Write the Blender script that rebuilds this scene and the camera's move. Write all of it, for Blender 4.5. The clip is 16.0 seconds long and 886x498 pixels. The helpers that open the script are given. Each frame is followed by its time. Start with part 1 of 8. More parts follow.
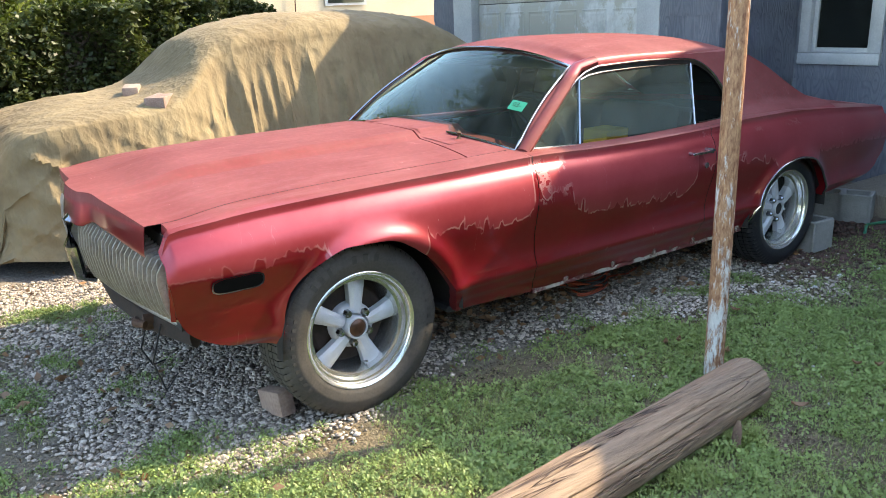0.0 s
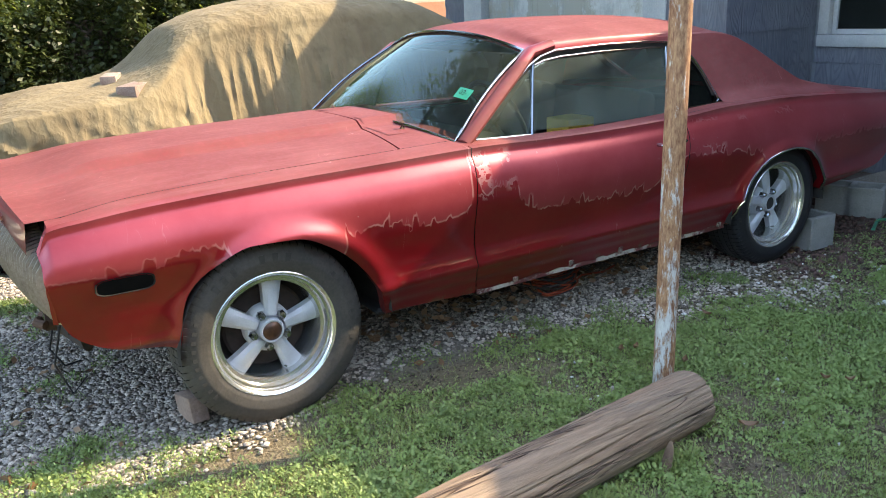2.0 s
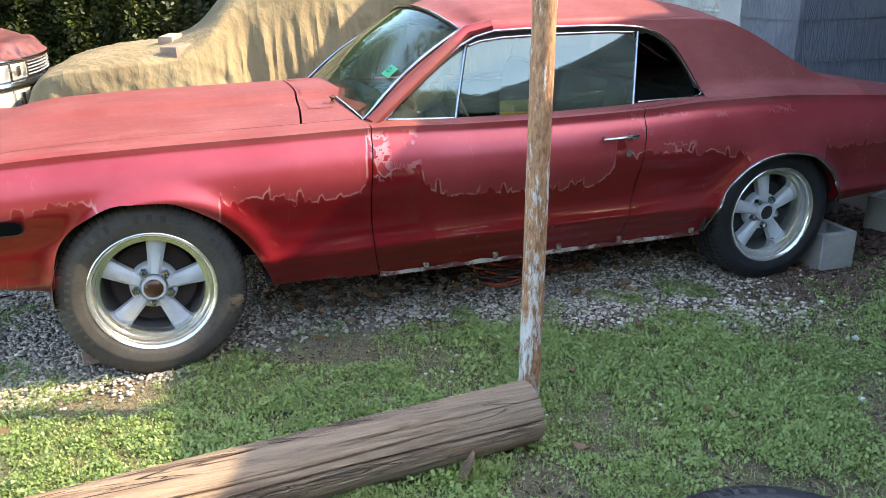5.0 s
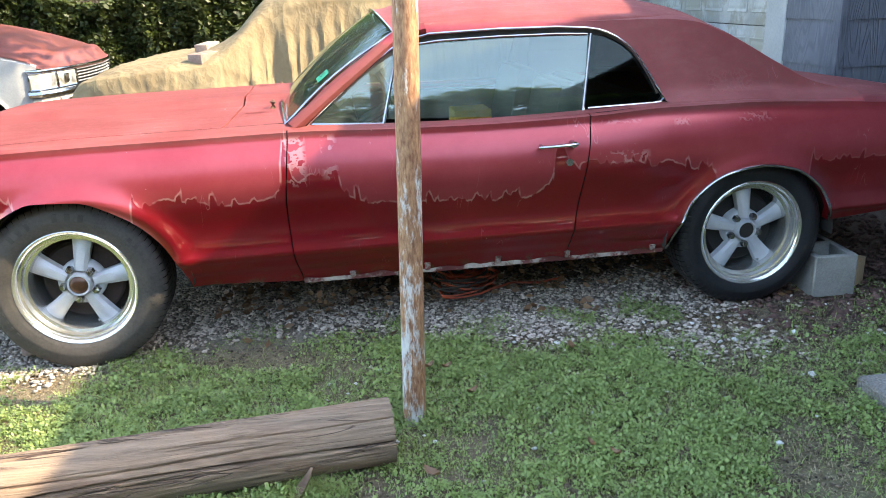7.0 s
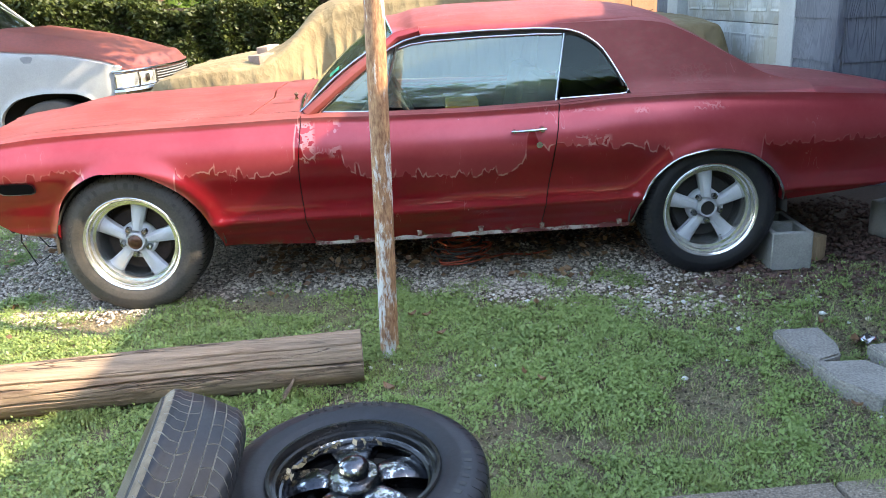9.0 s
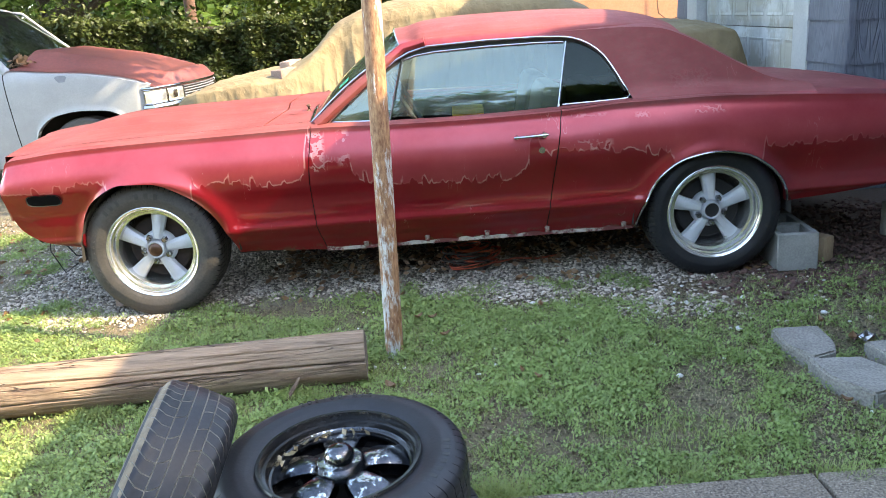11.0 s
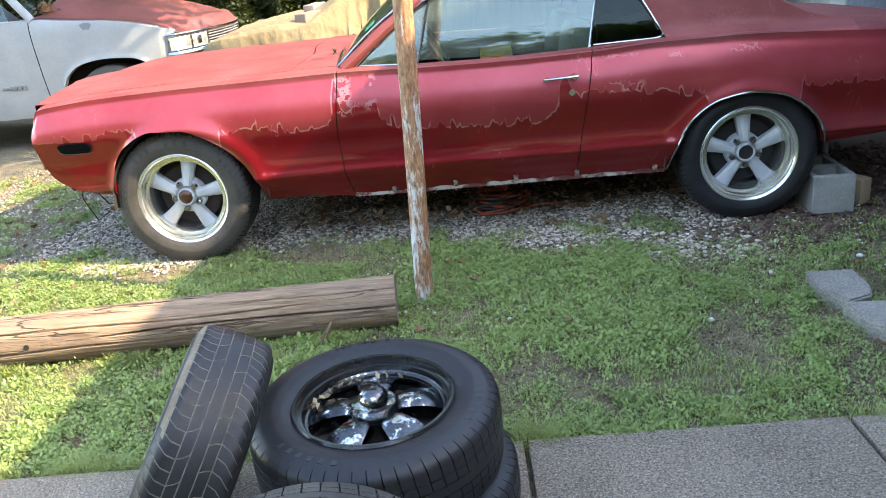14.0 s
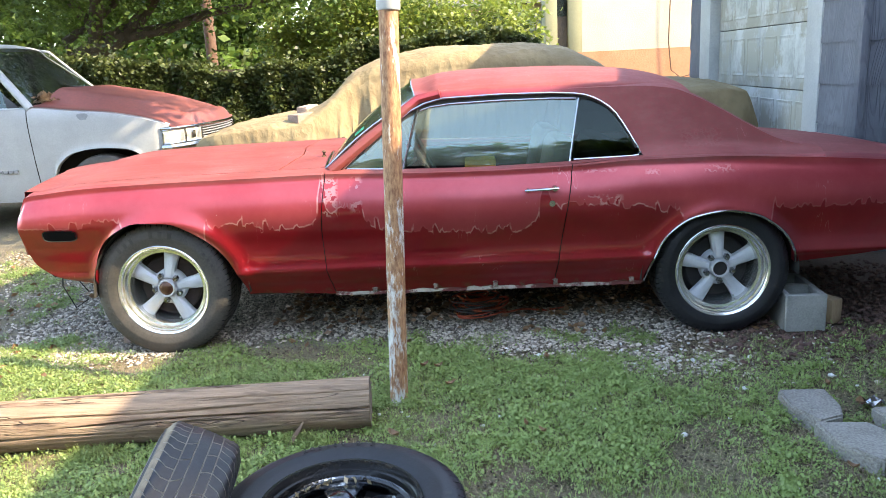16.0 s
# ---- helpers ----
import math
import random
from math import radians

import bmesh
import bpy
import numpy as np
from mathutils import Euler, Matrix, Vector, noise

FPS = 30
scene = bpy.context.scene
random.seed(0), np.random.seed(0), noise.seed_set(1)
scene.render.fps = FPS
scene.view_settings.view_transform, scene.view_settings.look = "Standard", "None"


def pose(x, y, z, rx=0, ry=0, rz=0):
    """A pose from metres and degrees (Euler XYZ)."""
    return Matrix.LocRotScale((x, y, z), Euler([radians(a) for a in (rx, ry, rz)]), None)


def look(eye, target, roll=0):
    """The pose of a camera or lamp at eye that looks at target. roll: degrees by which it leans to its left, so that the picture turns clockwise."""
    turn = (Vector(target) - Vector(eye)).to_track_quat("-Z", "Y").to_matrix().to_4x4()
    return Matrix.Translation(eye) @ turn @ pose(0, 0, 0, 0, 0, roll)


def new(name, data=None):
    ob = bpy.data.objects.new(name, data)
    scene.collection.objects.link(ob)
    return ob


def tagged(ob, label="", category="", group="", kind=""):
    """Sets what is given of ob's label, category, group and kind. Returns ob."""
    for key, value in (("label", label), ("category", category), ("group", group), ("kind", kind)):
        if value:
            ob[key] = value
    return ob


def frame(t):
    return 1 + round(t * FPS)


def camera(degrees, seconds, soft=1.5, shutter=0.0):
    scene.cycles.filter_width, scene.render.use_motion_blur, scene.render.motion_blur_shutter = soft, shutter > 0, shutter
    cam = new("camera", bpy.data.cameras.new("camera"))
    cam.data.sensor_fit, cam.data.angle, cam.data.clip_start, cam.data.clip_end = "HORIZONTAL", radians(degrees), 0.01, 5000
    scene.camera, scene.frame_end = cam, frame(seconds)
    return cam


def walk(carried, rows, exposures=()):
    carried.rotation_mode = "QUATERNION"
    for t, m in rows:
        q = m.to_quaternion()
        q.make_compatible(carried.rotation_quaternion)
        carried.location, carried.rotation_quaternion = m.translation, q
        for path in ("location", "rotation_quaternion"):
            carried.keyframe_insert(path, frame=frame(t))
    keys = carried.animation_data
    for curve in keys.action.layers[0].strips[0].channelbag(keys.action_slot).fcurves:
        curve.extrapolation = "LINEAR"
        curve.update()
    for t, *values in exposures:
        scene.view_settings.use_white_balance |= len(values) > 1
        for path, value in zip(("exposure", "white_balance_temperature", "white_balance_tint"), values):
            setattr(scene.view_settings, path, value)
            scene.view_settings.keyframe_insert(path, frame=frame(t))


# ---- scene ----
cam = camera(59.4, 16.0, soft=0.6)
PATH = [
    (0, (-1.313, -3.375, 1.485), (-0.219, -1.803, 0.908), -2.2),
    (0.5, (-1.252, -3.431, 1.475), (-0.164, -1.854, 0.898), -2.8),
    (1, (-1.142, -3.44, 1.46), (-0.072, -1.858, 0.867), -3.5),
    (1.5, (-0.985, -3.405, 1.453), (0.079, -1.819, 0.859), -2.0),
    (2, (-0.799, -3.46, 1.445), (0.181, -1.824, 0.843), -2.9),
    (2.1, (-0.762, -3.468, 1.441), (0.149, -1.793, 0.838), -3.0),
    (2.2, (-0.723, -3.47, 1.433), (0.077, -1.736, 0.841), -3.0),
    (2.3, (-0.679, -3.49, 1.435), (0.013, -1.707, 0.848), -2.4),
    (2.5, (-0.604, -3.563, 1.436), (-0.127, -1.714, 0.842), -3.6),
    (3, (-0.499, -3.679, 1.425), (-0.031, -1.833, 0.813), -3.3),
    (3.5, (-0.415, -3.824, 1.424), (0.088, -2.0, 0.777), -2.3),
    (4, (-0.18, -3.911, 1.435), (0.328, -2.087, 0.79), -2.4),
    (4.5, (0.048, -3.937, 1.445), (0.574, -2.12, 0.796), -2.4),
    (5, (0.223, -3.861, 1.434), (0.793, -2.06, 0.778), -1.3),
    (5.2, (0.298, -3.841, 1.435), (0.892, -2.051, 0.77), -0.9),
    (7.3, (1.187, -4.019, 1.38), (1.311, -2.121, 0.761), -2.9),
    (7.5, (1.269, -4.074, 1.384), (1.33, -2.172, 0.769), -3.1),
    (8, (1.335, -4.265, 1.382), (1.397, -2.361, 0.773), -3.2),
    (8.2, (1.343, -4.345, 1.386), (1.409, -2.445, 0.766), -3.3),
    (10.3, (1.588, -4.675, 1.385), (1.535, -2.761, 0.807), -3.9),
    (10.5, (1.582, -4.678, 1.383), (1.529, -2.763, 0.809), -4.1),
    (11, (1.58, -4.671, 1.371), (1.52, -2.757, 0.794), -4.8),
    (11.5, (1.571, -4.666, 1.364), (1.501, -2.759, 0.767), -5.2),
    (12, (1.563, -4.67, 1.358), (1.475, -2.774, 0.728), -5.3),
    (12.5, (1.56, -4.667, 1.359), (1.45, -2.789, 0.68), -5.5),
    (13, (1.555, -4.669, 1.343), (1.431, -2.798, 0.647), -5.8),
    (13.5, (1.559, -4.663, 1.343), (1.427, -2.795, 0.639), -5.9),
    (14, (1.562, -4.664, 1.366), (1.427, -2.797, 0.664), -5.9),
    (14.5, (1.559, -4.672, 1.377), (1.432, -2.769, 0.777), -5.1),
    (15, (1.568, -4.683, 1.387), (1.448, -2.759, 0.857), -3.9),
    (15.5, (1.577, -4.691, 1.392), (1.479, -2.752, 0.912), -3.1),
    (16, (1.58, -4.693, 1.394), (1.505, -2.749, 0.931), -2.9),
]
walk(cam, [(t, look(eye, target, roll)) for t, eye, target, roll in PATH],
     exposures=((0.0, 2.74, 7250, 9), (3.0, 2.7, 7300, 9), (5.0, 2.95, 7250, 9), (7.5, 3.2, 7300, 9), (10.5, 3.3, 7450, 9), (13.0, 3.3, 7500, 9), (16.0, 3.27, 7450, 9)))

# ---- light ----
SUN = Vector((0.753, -0.203, 0.625)).normalized()
world = bpy.data.worlds.new("sky")
scene.world = world
world.use_nodes = True
sky = world.node_tree.nodes.new("ShaderNodeTexSky")
sky.sky_type, sky.sun_disc = "NISHITA", False
sky.sun_elevation = math.asin(SUN.z)
sky.sun_rotation = math.atan2(SUN.x, SUN.y)
world.node_tree.links.new(sky.outputs[0], world.node_tree.nodes["Background"].inputs[0])
world.node_tree.nodes["Background"].inputs[1].default_value = 0.15
sun = new("sun", bpy.data.lights.new("sun", "SUN"))
sun.data.energy, sun.data.angle, sun.data.color = 1.85, radians(0.55), (1.0, 0.88, 0.68)
sun.matrix_world = look(SUN * 30, (0, 0, 0))


# ---- materials ----
def shader(name, rough=0.6, metal=0.0, color=(0.5, 0.5, 0.5)):
    m = bpy.data.materials.new(name)
    m.use_nodes = True
    b = m.node_tree.nodes["Principled BSDF"]
    b.inputs["Roughness"].default_value = rough
    b.inputs["Metallic"].default_value = metal
    b.inputs["Base Color"].default_value = (*color, 1)
    return m, m.node_tree.nodes, m.node_tree.links, b


def node(nodes, kind, **values):
    n = nodes.new(kind)
    for k, v in values.items():
        n.inputs[k].default_value = v
    return n


def math_node(nodes, links, op, a, b=None, clamp=False):
    n = nodes.new("ShaderNodeMath")
    n.operation, n.use_clamp = op, clamp
    for i, v in enumerate((a, b)):
        if v is None:
            continue
        if isinstance(v, (int, float)):
            n.inputs[i].default_value = v
        else:
            links.new(v, n.inputs[i])
    return n.outputs[0]


def mix_color(nodes, links, fac, a, b):
    n = nodes.new("ShaderNodeMix")
    n.data_type = "RGBA"
    for sock, v in ((n.inputs[0], fac), (n.inputs[6], a), (n.inputs[7], b)):
        if isinstance(v, tuple):
            sock.default_value = (*v, 1)
        elif isinstance(v, (int, float)):
            sock.default_value = v
        else:
            links.new(v, sock)
    return n.outputs[2]


def ramp(nodes, links, fac, lo, hi):
    n = nodes.new("ShaderNodeMapRange")
    n.inputs[1].default_value, n.inputs[2].default_value = lo, hi
    n.clamp = True
    links.new(fac, n.inputs[0])
    return n.outputs[0]


def surface(name, c1, c2, rough=0.6, metal=0.0, scale=6.0, fine=60.0, contrast=0.25, bump=0.2, depth=0.004, stretch=(1, 1, 1), c3=None, spot=0.0, spot_scale=9.0, per_object=0.0, island=0.0, rough_var=0.1, speck=1.7):
    """Two scales of noise between two colours, spots of a third, and fine relief."""
    m, N, L, b = shader(name, rough, metal)
    co = node(N, "ShaderNodeTexCoord")
    mp = node(N, "ShaderNodeMapping", Scale=stretch)
    L.new(co.outputs["Object"], mp.inputs[0])
    big = node(N, "ShaderNodeTexNoise", Scale=scale, Detail=4.0, Roughness=0.6)
    small = node(N, "ShaderNodeTexNoise", Scale=fine, Detail=5.0, Roughness=0.65)
    L.new(mp.outputs[0], big.inputs[0])
    L.new(mp.outputs[0], small.inputs[0])
    f = ramp(N, L, big.outputs[0], 0.5 - contrast, 0.5 + contrast)
    f2 = math_node(N, L, "MULTIPLY_ADD", small.outputs[0], speck)
    N[-1].inputs[2].default_value = -speck / 2
    f = math_node(N, L, "ADD", f, f2, True)
    if per_object or island:
        info = N.new("ShaderNodeObjectInfo").outputs["Random"] if per_object else N.new("ShaderNodeNewGeometry").outputs["Random Per Island"]
        r = math_node(N, L, "MULTIPLY_ADD", info, per_object or island)
        N[-1].inputs[2].default_value = -0.5 * (per_object or island)
        f = math_node(N, L, "ADD", f, r, True)
    col = mix_color(N, L, f, c1, c2)
    if c3 is not None:
        sp = node(N, "ShaderNodeTexNoise", Scale=spot_scale, Detail=6.0, Roughness=0.7)
        L.new(mp.outputs[0], sp.inputs[0])
        col = mix_color(N, L, ramp(N, L, sp.outputs[0], 0.62 - spot, 0.68 - spot), col, c3)
    L.new(col, b.inputs["Base Color"])
    r = math_node(N, L, "MULTIPLY_ADD", small.outputs[0], rough_var)
    N[-1].inputs[2].default_value = rough - rough_var / 2
    L.new(r, b.inputs["Roughness"])
    if bump:
        bp = node(N, "ShaderNodeBump", Strength=bump, Distance=depth)
        L.new(small.outputs[0], bp.inputs["Height"])
        L.new(bp.outputs[0], b.inputs["Normal"])
    return m


def leaf_material(name, c1, c2, trans=0.35, clump=0.0):
    m, N, L, b = shader(name, 0.5)
    g = N.new("ShaderNodeNewGeometry").outputs["Random Per Island"]
    co = node(N, "ShaderNodeTexCoord")
    big = node(N, "ShaderNodeTexNoise", Scale=1.3, Detail=3.0)
    L.new(co.outputs["Object"], big.inputs[0])
    f = math_node(N, L, "MULTIPLY_ADD", ramp(N, L, big.outputs[0], 0.3, 0.7), 0.35)
    L.new(math_node(N, L, "MULTIPLY", g, 0.65 - 0.15 * clump), N[-2].inputs[2])
    if clump:
        tuft = node(N, "ShaderNodeTexNoise", Scale=18.0, Detail=3.0)
        L.new(co.outputs["Object"], tuft.inputs[0])
        patch = math_node(N, L, "MULTIPLY_ADD", ramp(N, L, tuft.outputs[0], 0.35, 0.65), clump)
        N[-2].inputs[2].default_value = -0.5 * clump
        f = math_node(N, L, "ADD", f, patch, True)
    col = mix_color(N, L, f, c1, c2)
    L.new(col, b.inputs["Base Color"])
    t = N.new("ShaderNodeBsdfTranslucent")
    L.new(col, t.inputs[0])
    mx = N.new("ShaderNodeMixShader")
    mx.inputs[0].default_value = trans
    L.new(b.outputs[0], mx.inputs[1])
    L.new(t.outputs[0], mx.inputs[2])
    L.new(mx.outputs[0], N["Material Output"].inputs[0])
    return m


def glass_material(name, tint, dust=0.0, dust_color=(0.5, 0.55, 0.5), ior=1.5, thin=1.0):
    """A thin pane: clear tint, gloss by Fresnel, a film of dust."""
    m, N, L, b = shader(name, 0.1)
    tr = N.new("ShaderNodeBsdfTransparent")
    tr.inputs[0].default_value = (*tint, 1)
    gl = N.new("ShaderNodeBsdfGlossy")
    gl.inputs["Roughness"].default_value = 0.03
    gl.inputs["Color"].default_value = (0.84, 0.98, 0.9, 1)
    fr = node(N, "ShaderNodeFresnel", IOR=ior)
    mx = N.new("ShaderNodeMixShader")
    L.new(math_node(N, L, "MULTIPLY", fr.outputs[0], thin, True), mx.inputs[0])
    L.new(tr.outputs[0], mx.inputs[1])
    L.new(gl.outputs[0], mx.inputs[2])
    out = mx.outputs[0]
    if dust:
        co = node(N, "ShaderNodeTexCoord")
        mp = node(N, "ShaderNodeMapping", Scale=(3, 3, 1.0))
        L.new(co.outputs["Object"], mp.inputs[0])
        nz = node(N, "ShaderNodeTexNoise", Scale=4.0, Detail=6.0, Roughness=0.65)
        L.new(mp.outputs[0], nz.inputs[0])
        d = N.new("ShaderNodeBsdfDiffuse")
        d.inputs[0].default_value = (*dust_color, 1)
        m2 = N.new("ShaderNodeMixShader")
        L.new(math_node(N, L, "MULTIPLY", ramp(N, L, nz.outputs[0], 0.2, 0.8), dust), m2.inputs[0])
        L.new(out, m2.inputs[1])
        L.new(d.outputs[0], m2.inputs[2])
        out = m2.outputs[0]
    L.new(out, N["Material Output"].inputs[0])
    return m


def paint_material():
    """Sun-bleached red over glossy deep red, parted by a ragged peeling edge along the flanks."""
    m, N, L, b = shader("red_paint", 0.4)
    co = node(N, "ShaderNodeTexCoord")
    sep = N.new("ShaderNodeSeparateXYZ")
    L.new(co.outputs["Object"], sep.inputs[0])
    X, Z = sep.outputs[0], sep.outputs[2]

    def noise_at(scale, detail=3.0, rough=0.6, stretch=(1, 1, 1)):
        mp = node(N, "ShaderNodeMapping", Scale=stretch)
        L.new(co.outputs["Object"], mp.inputs[0])
        n = node(N, "ShaderNodeTexNoise", Scale=scale, Detail=detail, Roughness=rough)
        L.new(mp.outputs[0], n.inputs[0])
        return n.outputs[0]

    def times(*fs):
        out = fs[0]
        for f in fs[1:]:
            out = math_node(N, L, "MULTIPLY", out, f)
        return out

    def scaled(f, k, add=0.0):
        out = math_node(N, L, "MULTIPLY_ADD", f, k)
        N[-1].inputs[2].default_value = add
        return out

    # the height at which the bleached coat ends: front wing and door, then the rear wing
    front = ((-0.7, 0.688), (-0.5, 0.684), (-0.34, 0.686), (-0.26, 0.715), (-0.18, 0.724), (-0.145, 0.7), (-0.12, 0.58), (0.265, 0.58), (0.285, 0.69), (0.31, 0.66), (0.4, 0.68), (0.5, 0.665), (0.6, 0.64), (0.74, 0.648), (0.8, 0.658), (0.828, 0.695), (0.842, 0.78), (0.85, 0.86), (0.862, 0.86), (0.874, 0.73), (0.904, 0.7), (0.932, 0.735), (1.045, 0.725), (1.06, 0.677), (1.085, 0.645), (1.16, 0.607), (1.4, 0.597), (1.68, 0.577), (1.72, 0.6))
    rear = ((1.72, 0.6), (1.75, 0.588), (1.81, 0.577), (1.86, 0.605), (1.9, 0.637), (1.914, 0.68), (1.922, 0.77), (1.95, 0.79), (1.98, 0.7), (2.04, 0.675), (2.1, 0.7), (2.27, 0.7), (2.34, 0.667), (2.41, 0.69), (2.5, 0.652), (2.56, 0.645), (2.585, 0.66), (2.61, 0.56), (3.02, 0.56), (3.035, 0.67), (3.06, 0.645), (3.3, 0.642), (3.55, 0.645), (3.95, 0.62))

    def piece(x, points):
        x0, x1 = points[0][0], points[-1][0]
        fc = N.new("ShaderNodeFloatCurve")
        cm = fc.mapping.curves[0]
        while len(cm.points) < len(points):
            cm.points.new(0.5, 0.5)
        for q, (px, pz) in zip(cm.points, points):
            q.location = ((px - x0) / (x1 - x0), pz)
            q.handle_type = "VECTOR"
        fc.mapping.update()
        L.new(ramp(N, L, x, x0, x1), fc.inputs["Value"])
        return fc.outputs[0]

    def edge_at(x):
        """Height of the edge at x, with rounded tongues where the lacquer ran and lifted."""
        second = ramp(N, L, x, 1.7199, 1.7201)
        e = math_node(N, L, "ADD", times(piece(x, front), math_node(N, L, "SUBTRACT", 1.0, second)), times(piece(x, rear), second))
        v = N.new("ShaderNodeCombineXYZ")
        L.new(x, v.inputs[0])
        L.new(scaled(Z, 0.22), v.inputs[2])

        def wave(scale, detail, seed):
            mp = node(N, "ShaderNodeMapping", Location=(0, seed, 0))
            L.new(v.outputs[0], mp.inputs[0])
            n = node(N, "ShaderNodeTexNoise", Scale=scale, Detail=detail, Roughness=0.55)
            L.new(mp.outputs[0], n.inputs[0])
            return n.outputs[0]
        tongue = times(scaled(ramp(N, L, wave(36.0, 0.0, 3.0), 0.49, 0.78), 0.058), scaled(ramp(N, L, wave(7.0, 0.0, 9.0), 0.36, 0.6), 0.8, 0.2))
        e = math_node(N, L, "ADD", e, tongue)
        e = math_node(N, L, "ADD", e, scaled(wave(30.0, 1.0, 5.0), 0.022, -0.011))
        return e

    edge = edge_at(X)
    slope = scaled(math_node(N, L, "SUBTRACT", edge_at(scaled(X, 1.0, 0.004)), edge), 250.0)
    d = math_node(N, L, "SUBTRACT", Z, edge)
    d = math_node(N, L, "DIVIDE", d, math_node(N, L, "SQRT", scaled(times(slope, slope), 1.0, 1.0)))
    faded = ramp(N, L, d, -0.0008, 0.0012)
    lifted = ramp(N, L, noise_at(16.0, 2.0), 0.42, 0.55)
    line = times(ramp(N, L, d, -0.004, -0.0005), ramp(N, L, d, 0.007, 0.003), scaled(lifted, 0.93, 0.07))
    line = times(line, scaled(ramp(N, L, X, -0.4, 0.1), 0.65, 0.35), scaled(ramp(N, L, X, 3.1, 2.5), 0.75, 0.25))
    cloud = noise_at(3.0, 5.0)
    mottle = noise_at(42.0, 5.0, 0.7)
    grain = noise_at(220.0)
    haze = math_node(N, L, "ADD", ramp(N, L, cloud, 0.3, 0.7), scaled(ramp(N, L, mottle, 0.35, 0.75), 0.2), True)
    fade_col = mix_color(N, L, haze, (0.29, 0.024, 0.032), (0.37, 0.047, 0.057))
    deep = mix_color(N, L, ramp(N, L, cloud, 0.3, 0.7), (0.21, 0.0035, 0.0095), (0.28, 0.007, 0.0145))
    across = math_node(N, L, "ABSOLUTE", scaled(sep.outputs[1], 1.0, 0.08))
    middle = ramp(N, L, across, 0.735, 0.725)
    level = math_node(N, L, "ADD", Z, scaled(ramp(N, L, X, -0.34, -0.66), 0.034))
    upper = math_node(N, L, "MAXIMUM", ramp(N, L, level, 0.868, 0.89), times(middle, ramp(N, L, Z, 0.84, 0.86)))
    # the folded lip of the bonnet takes the deep red
    faded = times(faded, math_node(N, L, "SUBTRACT", 1.0, times(middle, ramp(N, L, Z, 0.86, 0.84), ramp(N, L, X, -0.6, -0.62))))
    chalk = times(upper, ramp(N, L, mottle, -0.5, 0.55), scaled(times(ramp(N, L, Z, 1.19, 1.21), ramp(N, L, Z, 1.268, 1.25), ramp(N, L, X, 2.2, 2.0)), -0.75, 1.0))
    streak = noise_at(7.0, 5.0, 0.65, (0.5, 3.0, 1.0))
    dull = mix_color(N, L, haze, (0.15, 0.034, 0.032), (0.205, 0.062, 0.058))
    dull = mix_color(N, L, scaled(ramp(N, L, streak, 0.5, 0.75), 0.35), dull, (0.27, 0.115, 0.11))
    fade_col = mix_color(N, L, chalk, fade_col, dull)
    col = mix_color(N, L, faded, deep, fade_col)
    # thin old scratches in the bleached coat
    scratch = noise_at(5.0, 2.0, 0.5, (3.0, 1.0, 0.6))
    scratch = times(ramp(N, L, scratch, 0.5, 0.503), ramp(N, L, scratch, 0.508, 0.505), ramp(N, L, noise_at(6.0), 0.6, 0.66))
    col = mix_color(N, L, scaled(scratch, 0.4), col, (0.5, 0.25, 0.24))
    col = mix_color(N, L, scaled(line, 0.62), col, (0.56, 0.29, 0.26))
    # lifted curls of lacquer at the door's front corner, below the quarter window and on the rear pillar
    for x0, x1, z0, z1, sc, force in ((0.85, 0.94, 0.69, 0.885, 17.0, 0.55), (0.99, 1.06, 0.71, 0.885, 12.0, 0.45), (2.62, 2.84, 0.93, 1.03, 30.0, 0.04), (2.1, 2.3, 0.845, 0.87, 24.0, 0.3), (2.1, 2.32, 0.69, 0.75, 16.0, 0.5), (2.42, 2.5, 0.82, 0.86, 24.0, 0.25), (2.7, 2.86, 0.82, 0.865, 24.0, 0.25)):
        zone = times(ramp(N, L, X, x0, x0 + 0.02), ramp(N, L, X, x1, x1 - 0.02), ramp(N, L, Z, z0, z0 + 0.015), ramp(N, L, Z, z1, z1 - 0.015))
        q = noise_at(sc, 3.0, 0.55)
        curl = times(ramp(N, L, q, 0.47, 0.485), ramp(N, L, q, 0.57, 0.555))
        bare = ramp(N, L, q, 0.55, 0.565)
        col = mix_color(N, L, times(bare, zone, min(1.0, force * 2)), col, deep)
        col = mix_color(N, L, times(curl, zone, force), col, (0.52, 0.27, 0.25))
    # flakes that came off whole, down to the primer
    chips = ramp(N, L, noise_at(34.0, 4.0), 0.75, 0.762)
    col = mix_color(N, L, chips, col, (0.45, 0.25, 0.23))
    # rust and dust creeping up from the sill and the front valance
    low = times(ramp(N, L, Z, 0.325, 0.29), ramp(N, L, noise_at(18.0, 6.0, 0.7), 0.52, 0.6))
    col = mix_color(N, L, low, col, (0.16, 0.075, 0.045))
    dusty = times(ramp(N, L, Z, 0.47, 0.4), ramp(N, L, X, -0.3, -0.36), ramp(N, L, noise_at(6.0, 5.0, 0.7), 0.35, 0.6))
    col = mix_color(N, L, scaled(dusty, 0.3), col, (0.3, 0.14, 0.1))
    L.new(col, b.inputs["Base Color"])
    # metal flake in the colour, dulled where it has bleached and chalked
    open_coat = math_node(N, L, "SUBTRACT", 1.0, chalk)
    flake = scaled(faded, -0.08, 0.62)
    L.new(times(flake, scaled(chalk, -0.92, 1.0)), b.inputs["Metallic"])
